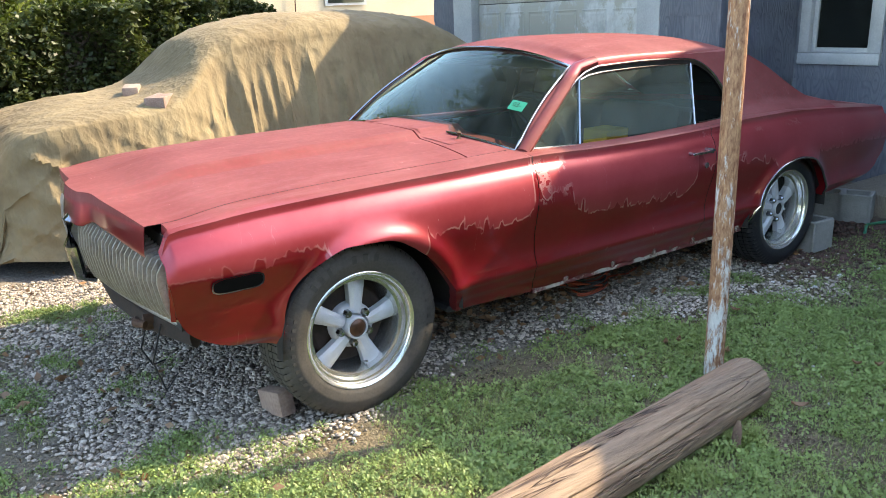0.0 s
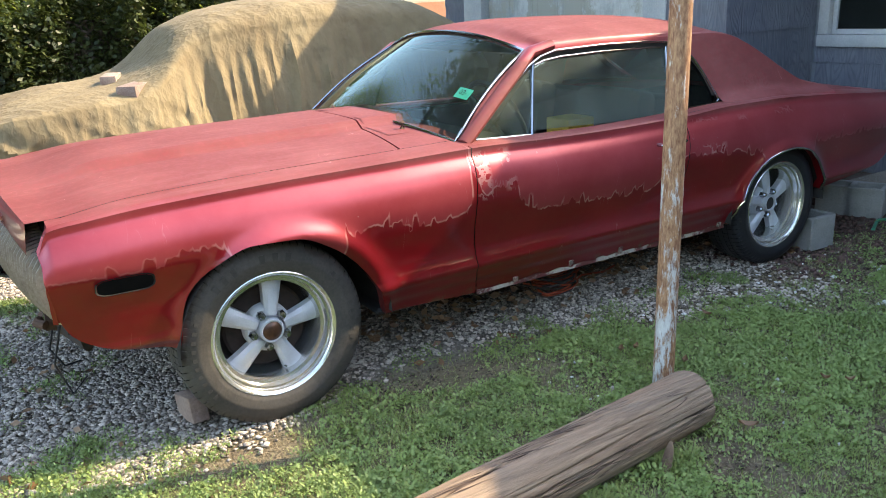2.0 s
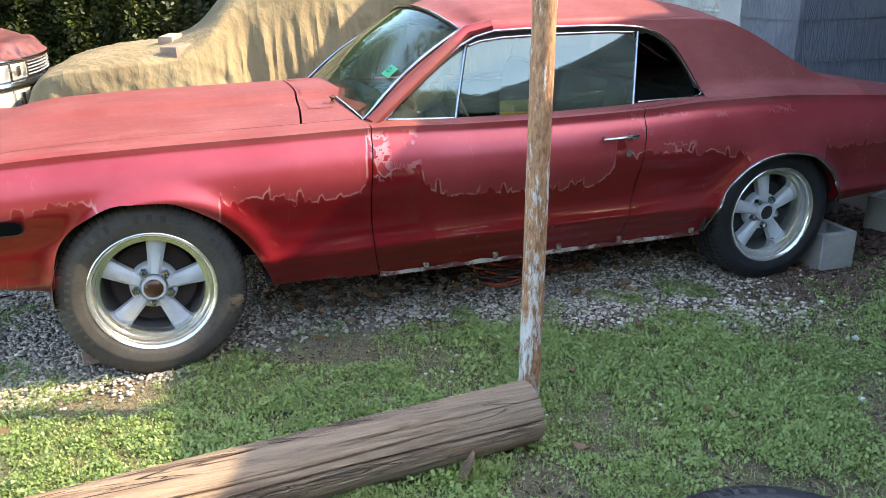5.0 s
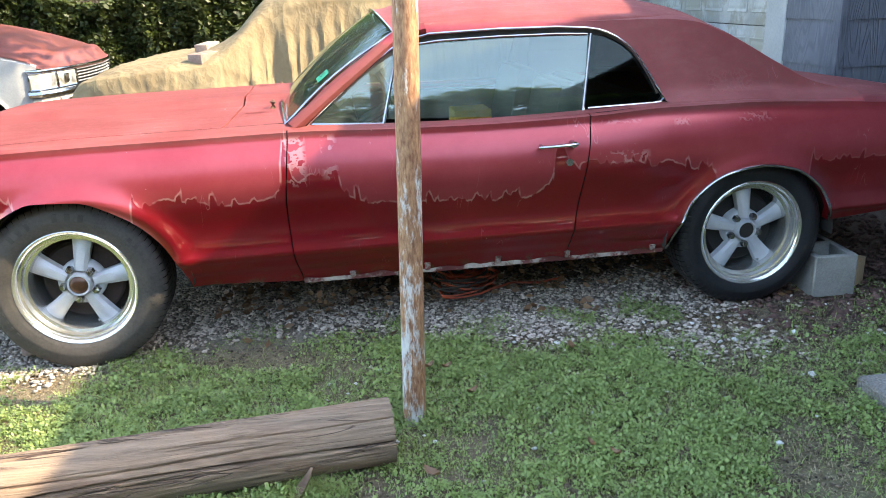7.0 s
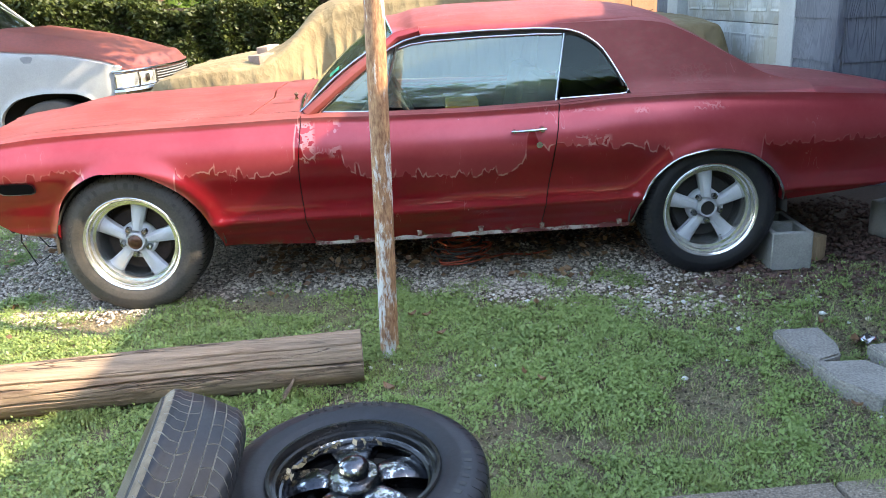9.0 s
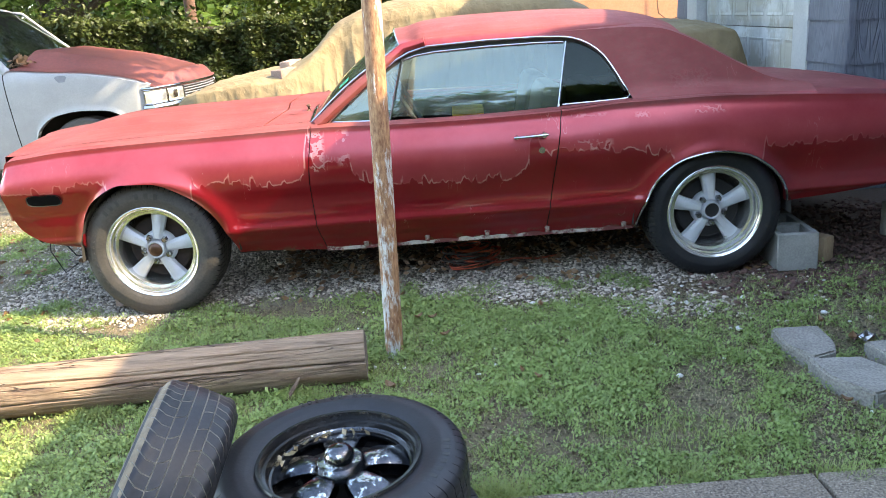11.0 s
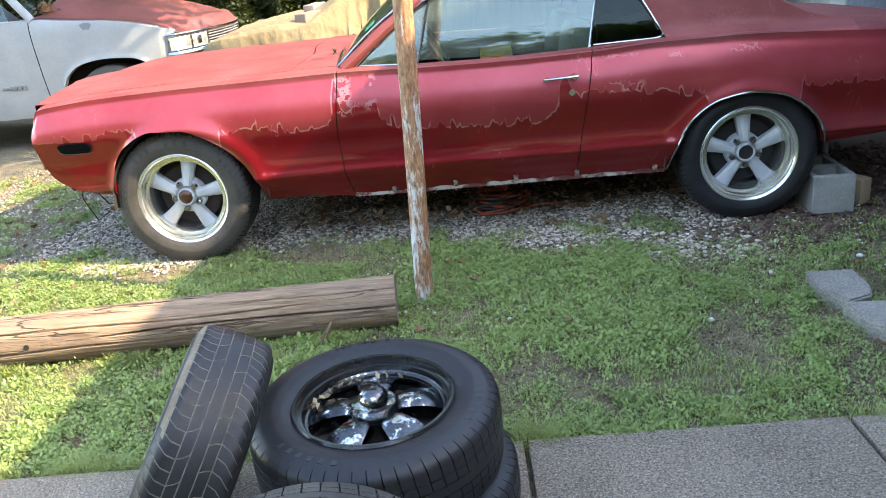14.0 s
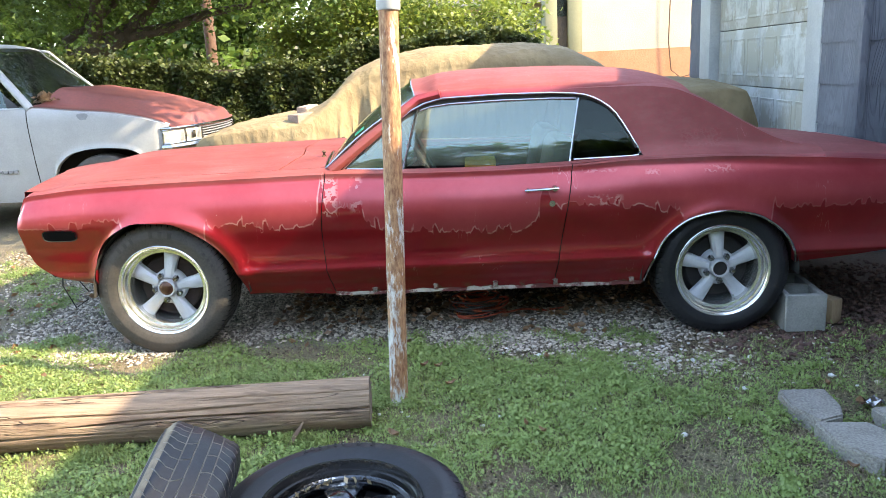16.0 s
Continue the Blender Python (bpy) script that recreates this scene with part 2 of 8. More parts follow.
    rough = math_node(N, L, "ADD", scaled(faded, 0.05, 0.27), scaled(cloud, 0.08))
    L.new(math_node(N, L, "ADD", rough, scaled(chalk, 0.34)), b.inputs["Roughness"])
    L.new(scaled(chalk, -0.34, 0.5), b.inputs["Specular IOR Level"])
    L.new(times(scaled(faded, -0.5, 1.0), open_coat), b.inputs["Coat Weight"])
    L.new(scaled(faded, 0.2, 0.07), b.inputs["Coat Roughness"])
    bp = node(N, "ShaderNodeBump", Strength=0.08, Distance=0.002)
    L.new(math_node(N, L, "ADD", grain, scaled(faded, 0.6)), bp.inputs["Height"])
    L.new(bp.outputs[0], b.inputs["Normal"])
    return m


def ground_material():
    m, N, L, b = shader("soil", 0.95)
    co = node(N, "ShaderNodeTexCoord")
    sep = N.new("ShaderNodeSeparateXYZ")
    L.new(co.outputs["Object"], sep.inputs[0])
    wob = node(N, "ShaderNodeTexNoise", Scale=1.7, Detail=5.0, Roughness=0.65)
    L.new(co.outputs["Object"], wob.inputs[0])
    y = math_node(N, L, "ADD", sep.outputs[1], math_node(N, L, "MULTIPLY_ADD", wob.outputs[0], 0.9))
    N[-2].inputs[2].default_value = -0.45
    gravel = math_node(N, L, "MULTIPLY", ramp(N, L, y, -1.05, -0.75), ramp(N, L, y, 5.6, 4.9))
    n1 = node(N, "ShaderNodeTexNoise", Scale=9.0, Detail=6.0, Roughness=0.7)
    n2 = node(N, "ShaderNodeTexNoise", Scale=70.0, Detail=4.0, Roughness=0.7)
    vor = node(N, "ShaderNodeTexVoronoi", Scale=75.0)
    for n in (n1, n2, vor):
        L.new(co.outputs["Object"], n.inputs[0])
    soil = mix_color(N, L, ramp(N, L, n1.outputs[0], 0.3, 0.7), (0.048, 0.032, 0.02), (0.16, 0.115, 0.072))
    soil = mix_color(N, L, ramp(N, L, n2.outputs[0], 0.45, 0.7), soil, (0.21, 0.158, 0.1))
    turf_n = node(N, "ShaderNodeTexNoise", Scale=2.3, Detail=6.0, Roughness=0.7)
    L.new(co.outputs["Object"], turf_n.inputs[0])
    turf = mix_color(N, L, n2.outputs[0], (0.05, 0.075, 0.02), (0.17, 0.2, 0.075))
    soil = mix_color(N, L, math_node(N, L, "MULTIPLY", ramp(N, L, turf_n.outputs[0], 0.35, 0.6), 0.3), soil, turf)
    dirt = math_node(N, L, "MULTIPLY_ADD", ramp(N, L, math_node(N, L, "ADD", sep.outputs[0], math_node(N, L, "MULTIPLY", wob.outputs[0], 0.8)), -0.9, -0.3), 0.75)
    N[-1].inputs[2].default_value = 0.25
    gravel = math_node(N, L, "MULTIPLY", gravel, dirt)
    stone = mix_color(N, L, vor.outputs["Color"], (0.1, 0.082, 0.066), (0.28, 0.24, 0.2))
    col = mix_color(N, L, gravel, soil, stone)
    # darker, mulch-brown ground beneath the coupe and towards the house
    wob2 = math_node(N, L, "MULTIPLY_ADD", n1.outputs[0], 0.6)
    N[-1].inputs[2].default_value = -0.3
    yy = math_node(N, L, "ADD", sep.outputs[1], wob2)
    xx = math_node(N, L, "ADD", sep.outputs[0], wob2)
    dark_ground = math_node(N, L, "MULTIPLY", math_node(N, L, "MULTIPLY", ramp(N, L, yy, -0.48, -0.3), ramp(N, L, yy, 0.75, 0.55)), ramp(N, L, xx, 0.35, 0.7))
    dark_ground = math_node(N, L, "MAXIMUM", dark_ground, math_node(N, L, "MULTIPLY", ramp(N, L, xx, 2.75, 3.1), math_node(N, L, "MULTIPLY", ramp(N, L, yy, -1.5, -1.2), ramp(N, L, yy, 0.7, 0.5))))
    L.new(mix_color(N, L, dark_ground, col, mix_color(N, L, n2.outputs[0], (0.055, 0.036, 0.027), (0.16, 0.108, 0.08))), b.inputs["Base Color"])
    bp = node(N, "ShaderNodeBump", Strength=0.9, Distance=0.012)
    L.new(math_node(N, L, "ADD", n2.outputs[0], math_node(N, L, "MULTIPLY", vor.outputs[0], -0.6)), bp.inputs["Height"])
    L.new(bp.outputs[0], b.inputs["Normal"])
    return m


def pole_material():
    """Rust showing through pale paint that clings on towards the foot."""
    m, N, L, b = shader("peeling_pole_paint", 0.7)
    co = node(N, "ShaderNodeTexCoord")
    sep = N.new("ShaderNodeSeparateXYZ")
    L.new(co.outputs["Object"], sep.inputs[0])
    mp = node(N, "ShaderNodeMapping", Scale=(1, 1, 0.28))
    L.new(co.outputs["Object"], mp.inputs[0])
    n1 = node(N, "ShaderNodeTexNoise", Scale=16.0, Detail=7.0, Roughness=0.72)
    n2 = node(N, "ShaderNodeTexNoise", Scale=85.0, Detail=5.0, Roughness=0.7)
    for n in (n1, n2):
        L.new(mp.outputs[0], n.inputs[0])
    rust = mix_color(N, L, ramp(N, L, n2.outputs[0], 0.35, 0.65), (0.17, 0.07, 0.035), (0.44, 0.25, 0.13))
    pale = mix_color(N, L, ramp(N, L, n2.outputs[0], 0.3, 0.7), (0.38, 0.37, 0.355), (0.6, 0.59, 0.56))
    low = math_node(N, L, "MULTIPLY", ramp(N, L, sep.outputs[2], 0.8, 0.02), 0.07)
    f = ramp(N, L, math_node(N, L, "ADD", math_node(N, L, "ADD", n1.outputs[0], low), math_node(N, L, "MULTIPLY", n2.outputs[0], 0.3)), 0.695, 0.775)
    L.new(mix_color(N, L, f, rust, pale), b.inputs["Base Color"])
    bp = node(N, "ShaderNodeBump", Strength=0.6, Distance=0.003)
    L.new(math_node(N, L, "ADD", n2.outputs[0], f), bp.inputs["Height"])
    L.new(bp.outputs[0], b.inputs["Normal"])
    return m


def tarp_material():
    """Tan canvas: stained, crumpled in fine ridges, woven."""
    m, N, L, b = shader("canvas_tarp", 0.88)
    co = node(N, "ShaderNodeTexCoord")

    def noise_at(scale, stretch=(1, 1, 1), detail=4.0):
        mp = node(N, "ShaderNodeMapping", Scale=stretch)
        L.new(co.outputs["Object"], mp.inputs[0])
        n = node(N, "ShaderNodeTexNoise", Scale=scale, Detail=detail, Roughness=0.6)
        L.new(mp.outputs[0], n.inputs[0])
        return n.outputs[0]

    def ridge(f):
        return math_node(N, L, "SUBTRACT", 1.0, math_node(N, L, "MULTIPLY", math_node(N, L, "ABSOLUTE", math_node(N, L, "SUBTRACT", f, 0.5)), 7.0), True)
    col = mix_color(N, L, ramp(N, L, noise_at(2.4), 0.3, 0.7), (0.17, 0.122, 0.064), (0.255, 0.195, 0.108))
    col = mix_color(N, L, math_node(N, L, "MULTIPLY", ramp(N, L, noise_at(8.0, detail=6.0), 0.52, 0.68), 0.5), col, (0.14, 0.102, 0.056))
    L.new(col, b.inputs["Base Color"])
    crumple = math_node(N, L, "ADD", ridge(noise_at(6.0, (1, 1, 0.45), 2.0)), math_node(N, L, "MULTIPLY", ridge(noise_at(13.0, (1, 1, 0.7), 2.0)), 0.5))
    b1 = node(N, "ShaderNodeBump", Strength=0.22, Distance=0.025)
    L.new(crumple, b1.inputs["Height"])
    b2 = node(N, "ShaderNodeBump", Strength=0.3, Distance=0.003)
    L.new(noise_at(170.0), b2.inputs["Height"])
    L.new(b1.outputs[0], b2.inputs["Normal"])
    L.new(b2.outputs[0], b.inputs["Normal"])
    return m


def log_material():
    """Grey-brown weathered timber: long grain, drying checks, rusty stains."""
    m, N, L, b = shader("weathered_log", 0.92)
    co = node(N, "ShaderNodeTexCoord")

    def grain(scale, stretch, detail=5.0, rough=0.6):
        mp = node(N, "ShaderNodeMapping", Scale=stretch, Rotation=(0, 0, radians(-5)))
        L.new(co.outputs["Object"], mp.inputs[0])
        n = node(N, "ShaderNodeTexNoise", Scale=scale, Detail=detail, Roughness=rough)
        n.inputs["Distortion"].default_value = 0.6
        L.new(mp.outputs[0], n.inputs[0])
        return n.outputs[0]
    fine = grain(30.0, (0.06, 1.6, 1.6), 6.0, 0.7)
    broad = grain(5.0, (0.25, 1.2, 1.2))
    stain = grain(3.0, (0.8, 1.5, 1.5))
    col = mix_color(N, L, ramp(N, L, fine, 0.3, 0.7), (0.1, 0.06, 0.038), (0.34, 0.235, 0.155))
    col = mix_color(N, L, math_node(N, L, "MULTIPLY", ramp(N, L, broad, 0.45, 0.7), 0.6), col, (0.25, 0.192, 0.138))
    col = mix_color(N, L, math_node(N, L, "MULTIPLY", ramp(N, L, stain, 0.5, 0.72), 0.6), col, (0.24, 0.125, 0.07))
    lines = None
    for scale, thin in ((7.0, 0.009), (13.0, 0.012)):
        q = grain(scale, (0.07, 1.1, 1.1), 3.0, 0.5)
        off = math_node(N, L, "ABSOLUTE", math_node(N, L, "SUBTRACT", q, 0.5))
        ln = math_node(N, L, "MULTIPLY", ramp(N, L, off, thin, 0.0), ramp(N, L, grain(2.2, (0.6, 2.0, 2.0), 2.0), 0.4, 0.54))
        lines = ln if lines is None else math_node(N, L, "MAXIMUM", lines, ln)
    L.new(mix_color(N, L, lines, col, (0.05, 0.03, 0.022)), b.inputs["Base Color"])
    bp = node(N, "ShaderNodeBump", Strength=0.9, Distance=0.008)
    L.new(math_node(N, L, "SUBTRACT", fine, lines), bp.inputs["Height"])
    L.new(bp.outputs[0], b.inputs["Normal"])
    return m


def siding_material():
    """Blue-grey boards with pressed cathedral wood grain."""
    m, N, L, b = shader("blue_grey_shingle", 0.8)
    co = node(N, "ShaderNodeTexCoord")
    rnd = N.new("ShaderNodeObjectInfo").outputs["Random"]
    shift = N.new("ShaderNodeCombineXYZ")
    for k in range(3):
        L.new(math_node(N, L, "MULTIPLY", rnd, (7.0, 5.0, 3.0)[k]), shift.inputs[k])
    add = N.new("ShaderNodeVectorMath")
    L.new(co.outputs["Object"], add.inputs[0])
    L.new(shift.outputs[0], add.inputs[1])
    mp = node(N, "ShaderNodeMapping", Scale=(5.0, 5.0, 0.75))
    L.new(add.outputs[0], mp.inputs[0])
    field = node(N, "ShaderNodeTexNoise", Scale=1.2, Detail=1.0, Roughness=0.4)
    L.new(mp.outputs[0], field.inputs[0])
    rings = math_node(N, L, "SINE", math_node(N, L, "MULTIPLY", field.outputs[0], 150.0))
    fine = node(N, "ShaderNodeTexNoise", Scale=9.0, Detail=5.0, Roughness=0.7)
    L.new(mp.outputs[0], fine.inputs[0])
    cloud = node(N, "ShaderNodeTexNoise", Scale=3.0, Detail=4.0)
    L.new(co.outputs["Object"], cloud.inputs[0])
    col = mix_color(N, L, ramp(N, L, cloud.outputs[0], 0.3, 0.7), (0.112, 0.118, 0.144), (0.165, 0.172, 0.2))
    col = mix_color(N, L, math_node(N, L, "MULTIPLY", ramp(N, L, fine.outputs[0], 0.5, 0.75), 0.4), col, (0.26, 0.262, 0.28))
    col = mix_color(N, L, math_node(N, L, "MULTIPLY", ramp(N, L, rings, 0.2, 1.0), 0.45), col, (0.085, 0.09, 0.11))
    L.new(col, b.inputs["Base Color"])
    bp = node(N, "ShaderNodeBump", Strength=0.7, Distance=0.004)
    L.new(math_node(N, L, "SUBTRACT", fine.outputs[0], math_node(N, L, "MULTIPLY", ramp(N, L, rings, 0.2, 1.0), 0.8)), bp.inputs["Height"])
    L.new(bp.outputs[0], b.inputs["Normal"])
    return m


PAINT = paint_material()
POLE_PAINT = pole_material()
SOIL = ground_material()
CHROME = surface("chrome", (0.32, 0.32, 0.33), (0.46, 0.46, 0.46), 0.17, 1.0, 20, 120, bump=0.05, depth=0.001)
POLISHED = surface("polished_alloy", (0.6, 0.6, 0.57), (0.74, 0.735, 0.71), 0.24, 0.9, 14, 160, bump=0.04, depth=0.001)
CAST = surface("grey_cast_alloy", (0.46, 0.47, 0.49), (0.58, 0.59, 0.61), 0.5, 0.25, 14, 200, bump=0.15, depth=0.001)
RUBBER = surface("tyre_rubber", (0.011, 0.0115, 0.0135), (0.022, 0.0228, 0.026), 0.44, 0, 7, 90, bump=0.3, depth=0.002, c3=(0.03, 0.027, 0.024), spot=0.0, spot_scale=9)
DUSTY_RUBBER = surface("dusty_rubber", (0.028, 0.025, 0.022), (0.068, 0.059, 0.05), 0.66, 0, 7, 90, bump=0.25, depth=0.002)
RUBBER.node_tree.nodes["Principled BSDF"].inputs["Specular IOR Level"].default_value = 0.3
DARK = surface("undercoat", (0.012, 0.011, 0.011), (0.025, 0.022, 0.02), 0.9, 0, 8, 60)
BLACK = surface("empty_socket_black", (0.004, 0.004, 0.004), (0.008, 0.007, 0.007), 0.95, 0, 8, 60, bump=0)
BLACK.node_tree.nodes["Principled BSDF"].inputs["Specular IOR Level"].default_value = 0.05
CABIN = surface("cabin_vinyl", (0.02, 0.02, 0.022), (0.045, 0.043, 0.042), 0.6, 0, 5, 80)
DRUM = surface("sooty_drum", (0.016, 0.012, 0.01), (0.045, 0.027, 0.02), 0.9, 0.1, 9, 60)
RUST = surface("rusty_steel", (0.06, 0.032, 0.022), (0.13, 0.068, 0.042), 0.85, 0.2, 9, 90, bump=0.4)
BROWN_CAP = surface("worn_brown_cap", (0.05, 0.022, 0.014), (0.12, 0.055, 0.03), 0.3, 0.4, 20, 90, bump=0.2, c3=(0.3, 0.26, 0.22), spot=0.0, spot_scale=40)
GRILLE = surface("dull_grille_alloy", (0.28, 0.245, 0.215), (0.5, 0.45, 0.4), 0.34, 0.6, 8, 80)
LOG_WOOD = log_material()
LOG_END = surface("sawn_log_end", (0.11, 0.08, 0.065), (0.22, 0.17, 0.135), 0.95, 0, 10, 60, bump=0.6)
CONCRETE = surface("aggregate_concrete", (0.075, 0.057, 0.042), (0.29, 0.236, 0.178), 0.92, 0, 2.5, 150, contrast=0.7, bump=1.0, depth=0.004, c3=(0.4, 0.35, 0.28), spot=0.045, spot_scale=130, speck=3.6)
BLOCK = surface("cinder_block", (0.18, 0.175, 0.162), (0.3, 0.29, 0.27), 0.95, 0, 5, 120, bump=0.9, depth=0.004, per_object=0.3)
STEP_STONE = surface("stepping_stone", (0.115, 0.104, 0.09), (0.32, 0.295, 0.26), 0.9, 0, 6, 110, contrast=0.4, bump=1.0, depth=0.006, per_object=0.2, c3=(0.12, 0.112, 0.1), spot=0.0, spot_scale=90, speck=2.6)
TARP = tarp_material()
BRICK = surface("pale_brick", (0.22, 0.142, 0.112), (0.36, 0.275, 0.225), 0.9, 0, 12, 130, bump=0.5, per_object=0.6)
SIDING = siding_material()
WHITE_TRIM = surface("white_trim", (0.35, 0.358, 0.365), (0.46, 0.465, 0.46), 0.55, 0, 4, 60, bump=0.1)
DOOR_PAINT = surface("patchy_garage_door", (0.36, 0.365, 0.355), (0.52, 0.53, 0.52), 0.6, 0, 3.0, 30, contrast=0.08, stretch=(1, 1, 0.8), c3=(0.36, 0.345, 0.3), spot=0.13, spot_scale=2.2)
STUCCO = surface("cream_stucco", (0.46, 0.38, 0.26), (0.55, 0.46, 0.33), 0.9, 0, 2, 40, bump=0.6, depth=0.01, c3=(0.36, 0.28, 0.19), spot=-0.07, spot_scale=8)
OLIVE_STUCCO = surface("olive_stucco", (0.23, 0.215, 0.125), (0.29, 0.27, 0.16), 0.9, 0, 2, 40, bump=0.4, depth=0.006)
STUCCO_BAND = surface("terracotta_stucco", (0.38, 0.16, 0.08), (0.47, 0.22, 0.12), 0.9, 0, 2, 40, bump=0.6, depth=0.01)
TRUCK_WHITE = surface("white_truck_paint", (0.255, 0.258, 0.258), (0.335, 0.338, 0.334), 0.34, 0, 3, 90, bump=0.03, depth=0.001, c3=(0.32, 0.3, 0.275), spot=-0.06, spot_scale=11)
TRUCK_RED = surface("oxidised_red_bonnet", (0.11, 0.03, 0.025), (0.2, 0.058, 0.047), 0.5, 0, 2, 40, bump=0.08)
LAMP_GLASS = surface("headlamp_lens", (0.45, 0.42, 0.34), (0.62, 0.6, 0.52), 0.12, 0.2, 30, 120)
GREY_PLASTIC = surface("grey_plastic", (0.16, 0.16, 0.165), (0.24, 0.24, 0.245), 0.55, 0, 8, 80)
HEDGE_LEAF = leaf_material("hedge_leaf", (0.012, 0.026, 0.006), (0.085, 0.105, 0.022))
TREE_LEAF = leaf_material("tree_leaf", (0.035, 0.075, 0.011), (0.14, 0.21, 0.036), 0.5)
SHRUB_LEAF = leaf_material("shrub_leaf", (0.08, 0.13, 0.02), (0.28, 0.32, 0.06), 0.45)
GRASS = leaf_material("grass_blade", (0.026, 0.05, 0.014), (0.25, 0.3, 0.085), 0.25, 0.9)
CLOVER = leaf_material("clover_leaf", (0.008, 0.022, 0.009), (0.235, 0.312, 0.09), 0.25, 1.5)
STRAW = leaf_material("dry_straw", (0.2, 0.15, 0.08), (0.48, 0.39, 0.23), 0.2)
DEAD_LEAF = leaf_material("dead_leaf", (0.1, 0.045, 0.02), (0.3, 0.17, 0.085), 0.15)
BARK = surface("bark", (0.045, 0.035, 0.028), (0.11, 0.085, 0.065), 0.95, 0, 6, 40, stretch=(1, 1, 0.3), bump=0.9, depth=0.02)
PEBBLE = surface("limestone_gravel", (0.13, 0.104, 0.083), (0.54, 0.455, 0.375), 0.9, 0, 40, 160, contrast=0.4, bump=0.4, island=1.2)
MULCH = surface("dark_mulch", (0.05, 0.025, 0.02), (0.13, 0.07, 0.055), 0.95, 0, 20, 90, island=0.8)
CRUMB = surface("earth_crumb", (0.03, 0.021, 0.014), (0.2, 0.15, 0.1), 0.95, 0, 30, 120, bump=0.4, island=1.2)
ORANGE = surface("orange_cord", (0.3, 0.035, 0.012), (0.42, 0.075, 0.02), 0.5, 0, 30, 90)
BLACK_CORD = surface("black_cord", (0.015, 0.015, 0.015), (0.035, 0.03, 0.03), 0.5, 0, 30, 90)
STICKER = surface("green_sticker", (0.02, 0.28, 0.15), (0.03, 0.36, 0.2), 0.5, 0, 30, 90, bump=0)
CARD = surface("yellow_card", (0.75, 0.4, 0.05), (0.85, 0.52, 0.09), 0.8, 0, 9, 60)
TYRE_MARK = surface("worn_sidewall_mark", (0.028, 0.025, 0.022), (0.055, 0.049, 0.042), 0.7, 0, 12, 60)
PRIMER = surface("bare_primer_edge", (0.26, 0.2, 0.16), (0.44, 0.39, 0.33), 0.7, 0, 9, 90, c3=(0.1, 0.018, 0.016), spot=0.15, spot_scale=6)
BARK_CHIP = surface("split_bark", (0.08, 0.045, 0.028), (0.2, 0.125, 0.08), 0.9, 0, 20, 90, bump=0.5)
TAB = surface("rusty_clip", (0.11, 0.06, 0.045), (0.3, 0.25, 0.21), 0.75, 0, 30, 120, bump=0.3, c3=(0.12, 0.02, 0.018), spot=0.12, spot_scale=22)
WINDSCREEN = glass_material("windscreen_glass", (0.6, 0.7, 0.64), 0.1, (0.36, 0.42, 0.36))
SIDE_GLASS = glass_material("dusty_side_glass", (0.45, 0.58, 0.53), 0.2, (0.36, 0.44, 0.38), 1.5, 3.2)
DARK_GLASS = glass_material("dark_glass", (0.25, 0.28, 0.28), 0.03)
OPEN_GLASS = glass_material("shaded_quarter_glass", (0.12, 0.13, 0.14), 0.0, thin=0.6)


# ---- mesh helpers ----
def thing(name, label, category, at=(0, 0, 0), group="", kind=""):
    ob = new(name)
    ob.location = at
    ob.empty_display_size = 0.1
    return tagged(ob, label, category, group, kind)


def link_mesh(name, mesh, material, parent=None, label="", smooth=True):
    for i, mt in enumerate(material if isinstance(material, (list, tuple)) else [material]):
        mesh.materials.append(mt)
    if smooth:
        mesh.shade_smooth()
    ob = new(name, mesh)
    if parent is not None:
        ob.parent = parent
        up = parent
        loc = Vector((0, 0, 0))
        while up is not None:
            loc += Vector(up.location)
            up = up.parent
        if not (parent.rotation_euler[0] or parent.rotation_euler[1] or parent.rotation_euler[2]):
            ob.location = -loc
    if label:
        ob["label"] = label
    return ob


def part(name, bm, material, parent=None, label="", smooth=True):
    """One bmesh, in world coordinates, as one object under its thing."""
    bmesh.ops.recalc_face_normals(bm, faces=bm.faces)
    me = bpy.data.meshes.new(name)
    bm.to_mesh(me)
    bm.free()
    ob = link_mesh(name, me, material, parent, label, smooth)
    if smooth:
        me.set_sharp_from_angle(angle=radians(38))
    return ob


def cuboid(bm, x0, x1, y0, y1, z0, z1, bevel=0.0, segs=2, m=None):
    r = bmesh.ops.create_cube(bm, size=1.0)
    vs = r["verts"]
    for v in vs:
        v.co = Vector(((x0 + x1) / 2 + v.co.x * (x1 - x0), (y0 + y1) / 2 + v.co.y * (y1 - y0), (z0 + z1) / 2 + v.co.z * (z1 - z0)))
    es = list({e for v in vs for e in v.link_edges})
    if bevel:
        out = bmesh.ops.bevel(bm, geom=es, offset=bevel, segments=segs, affect="EDGES", profile=0.5)
        vs = list({v for f in out["faces"] for v in f.verts} | {v for v in vs if v.is_valid})
    if m is not None:
        bmesh.ops.transform(bm, matrix=m, verts=vs)
    return vs


def box(name, x0, x1, y0, y1, z0, z1, material, parent=None, label="", bevel=0.0, m=None):
    bm = bmesh.new()
    cuboid(bm, x0, x1, y0, y1, z0, z1, bevel, m=m)
    return part(name, bm, material, parent, label)


def grid_faces(nu, nv, closed_u=False, closed_v=False):
    fs = []
    for i in range(nu if closed_u else nu - 1):
        for j in range(nv if closed_v else nv - 1):
            a, b = i, (i + 1) % nu
            c, d = j, (j + 1) % nv
            fs.append((a * nv + c, b * nv + c, b * nv + d, a * nv + d))
    return fs


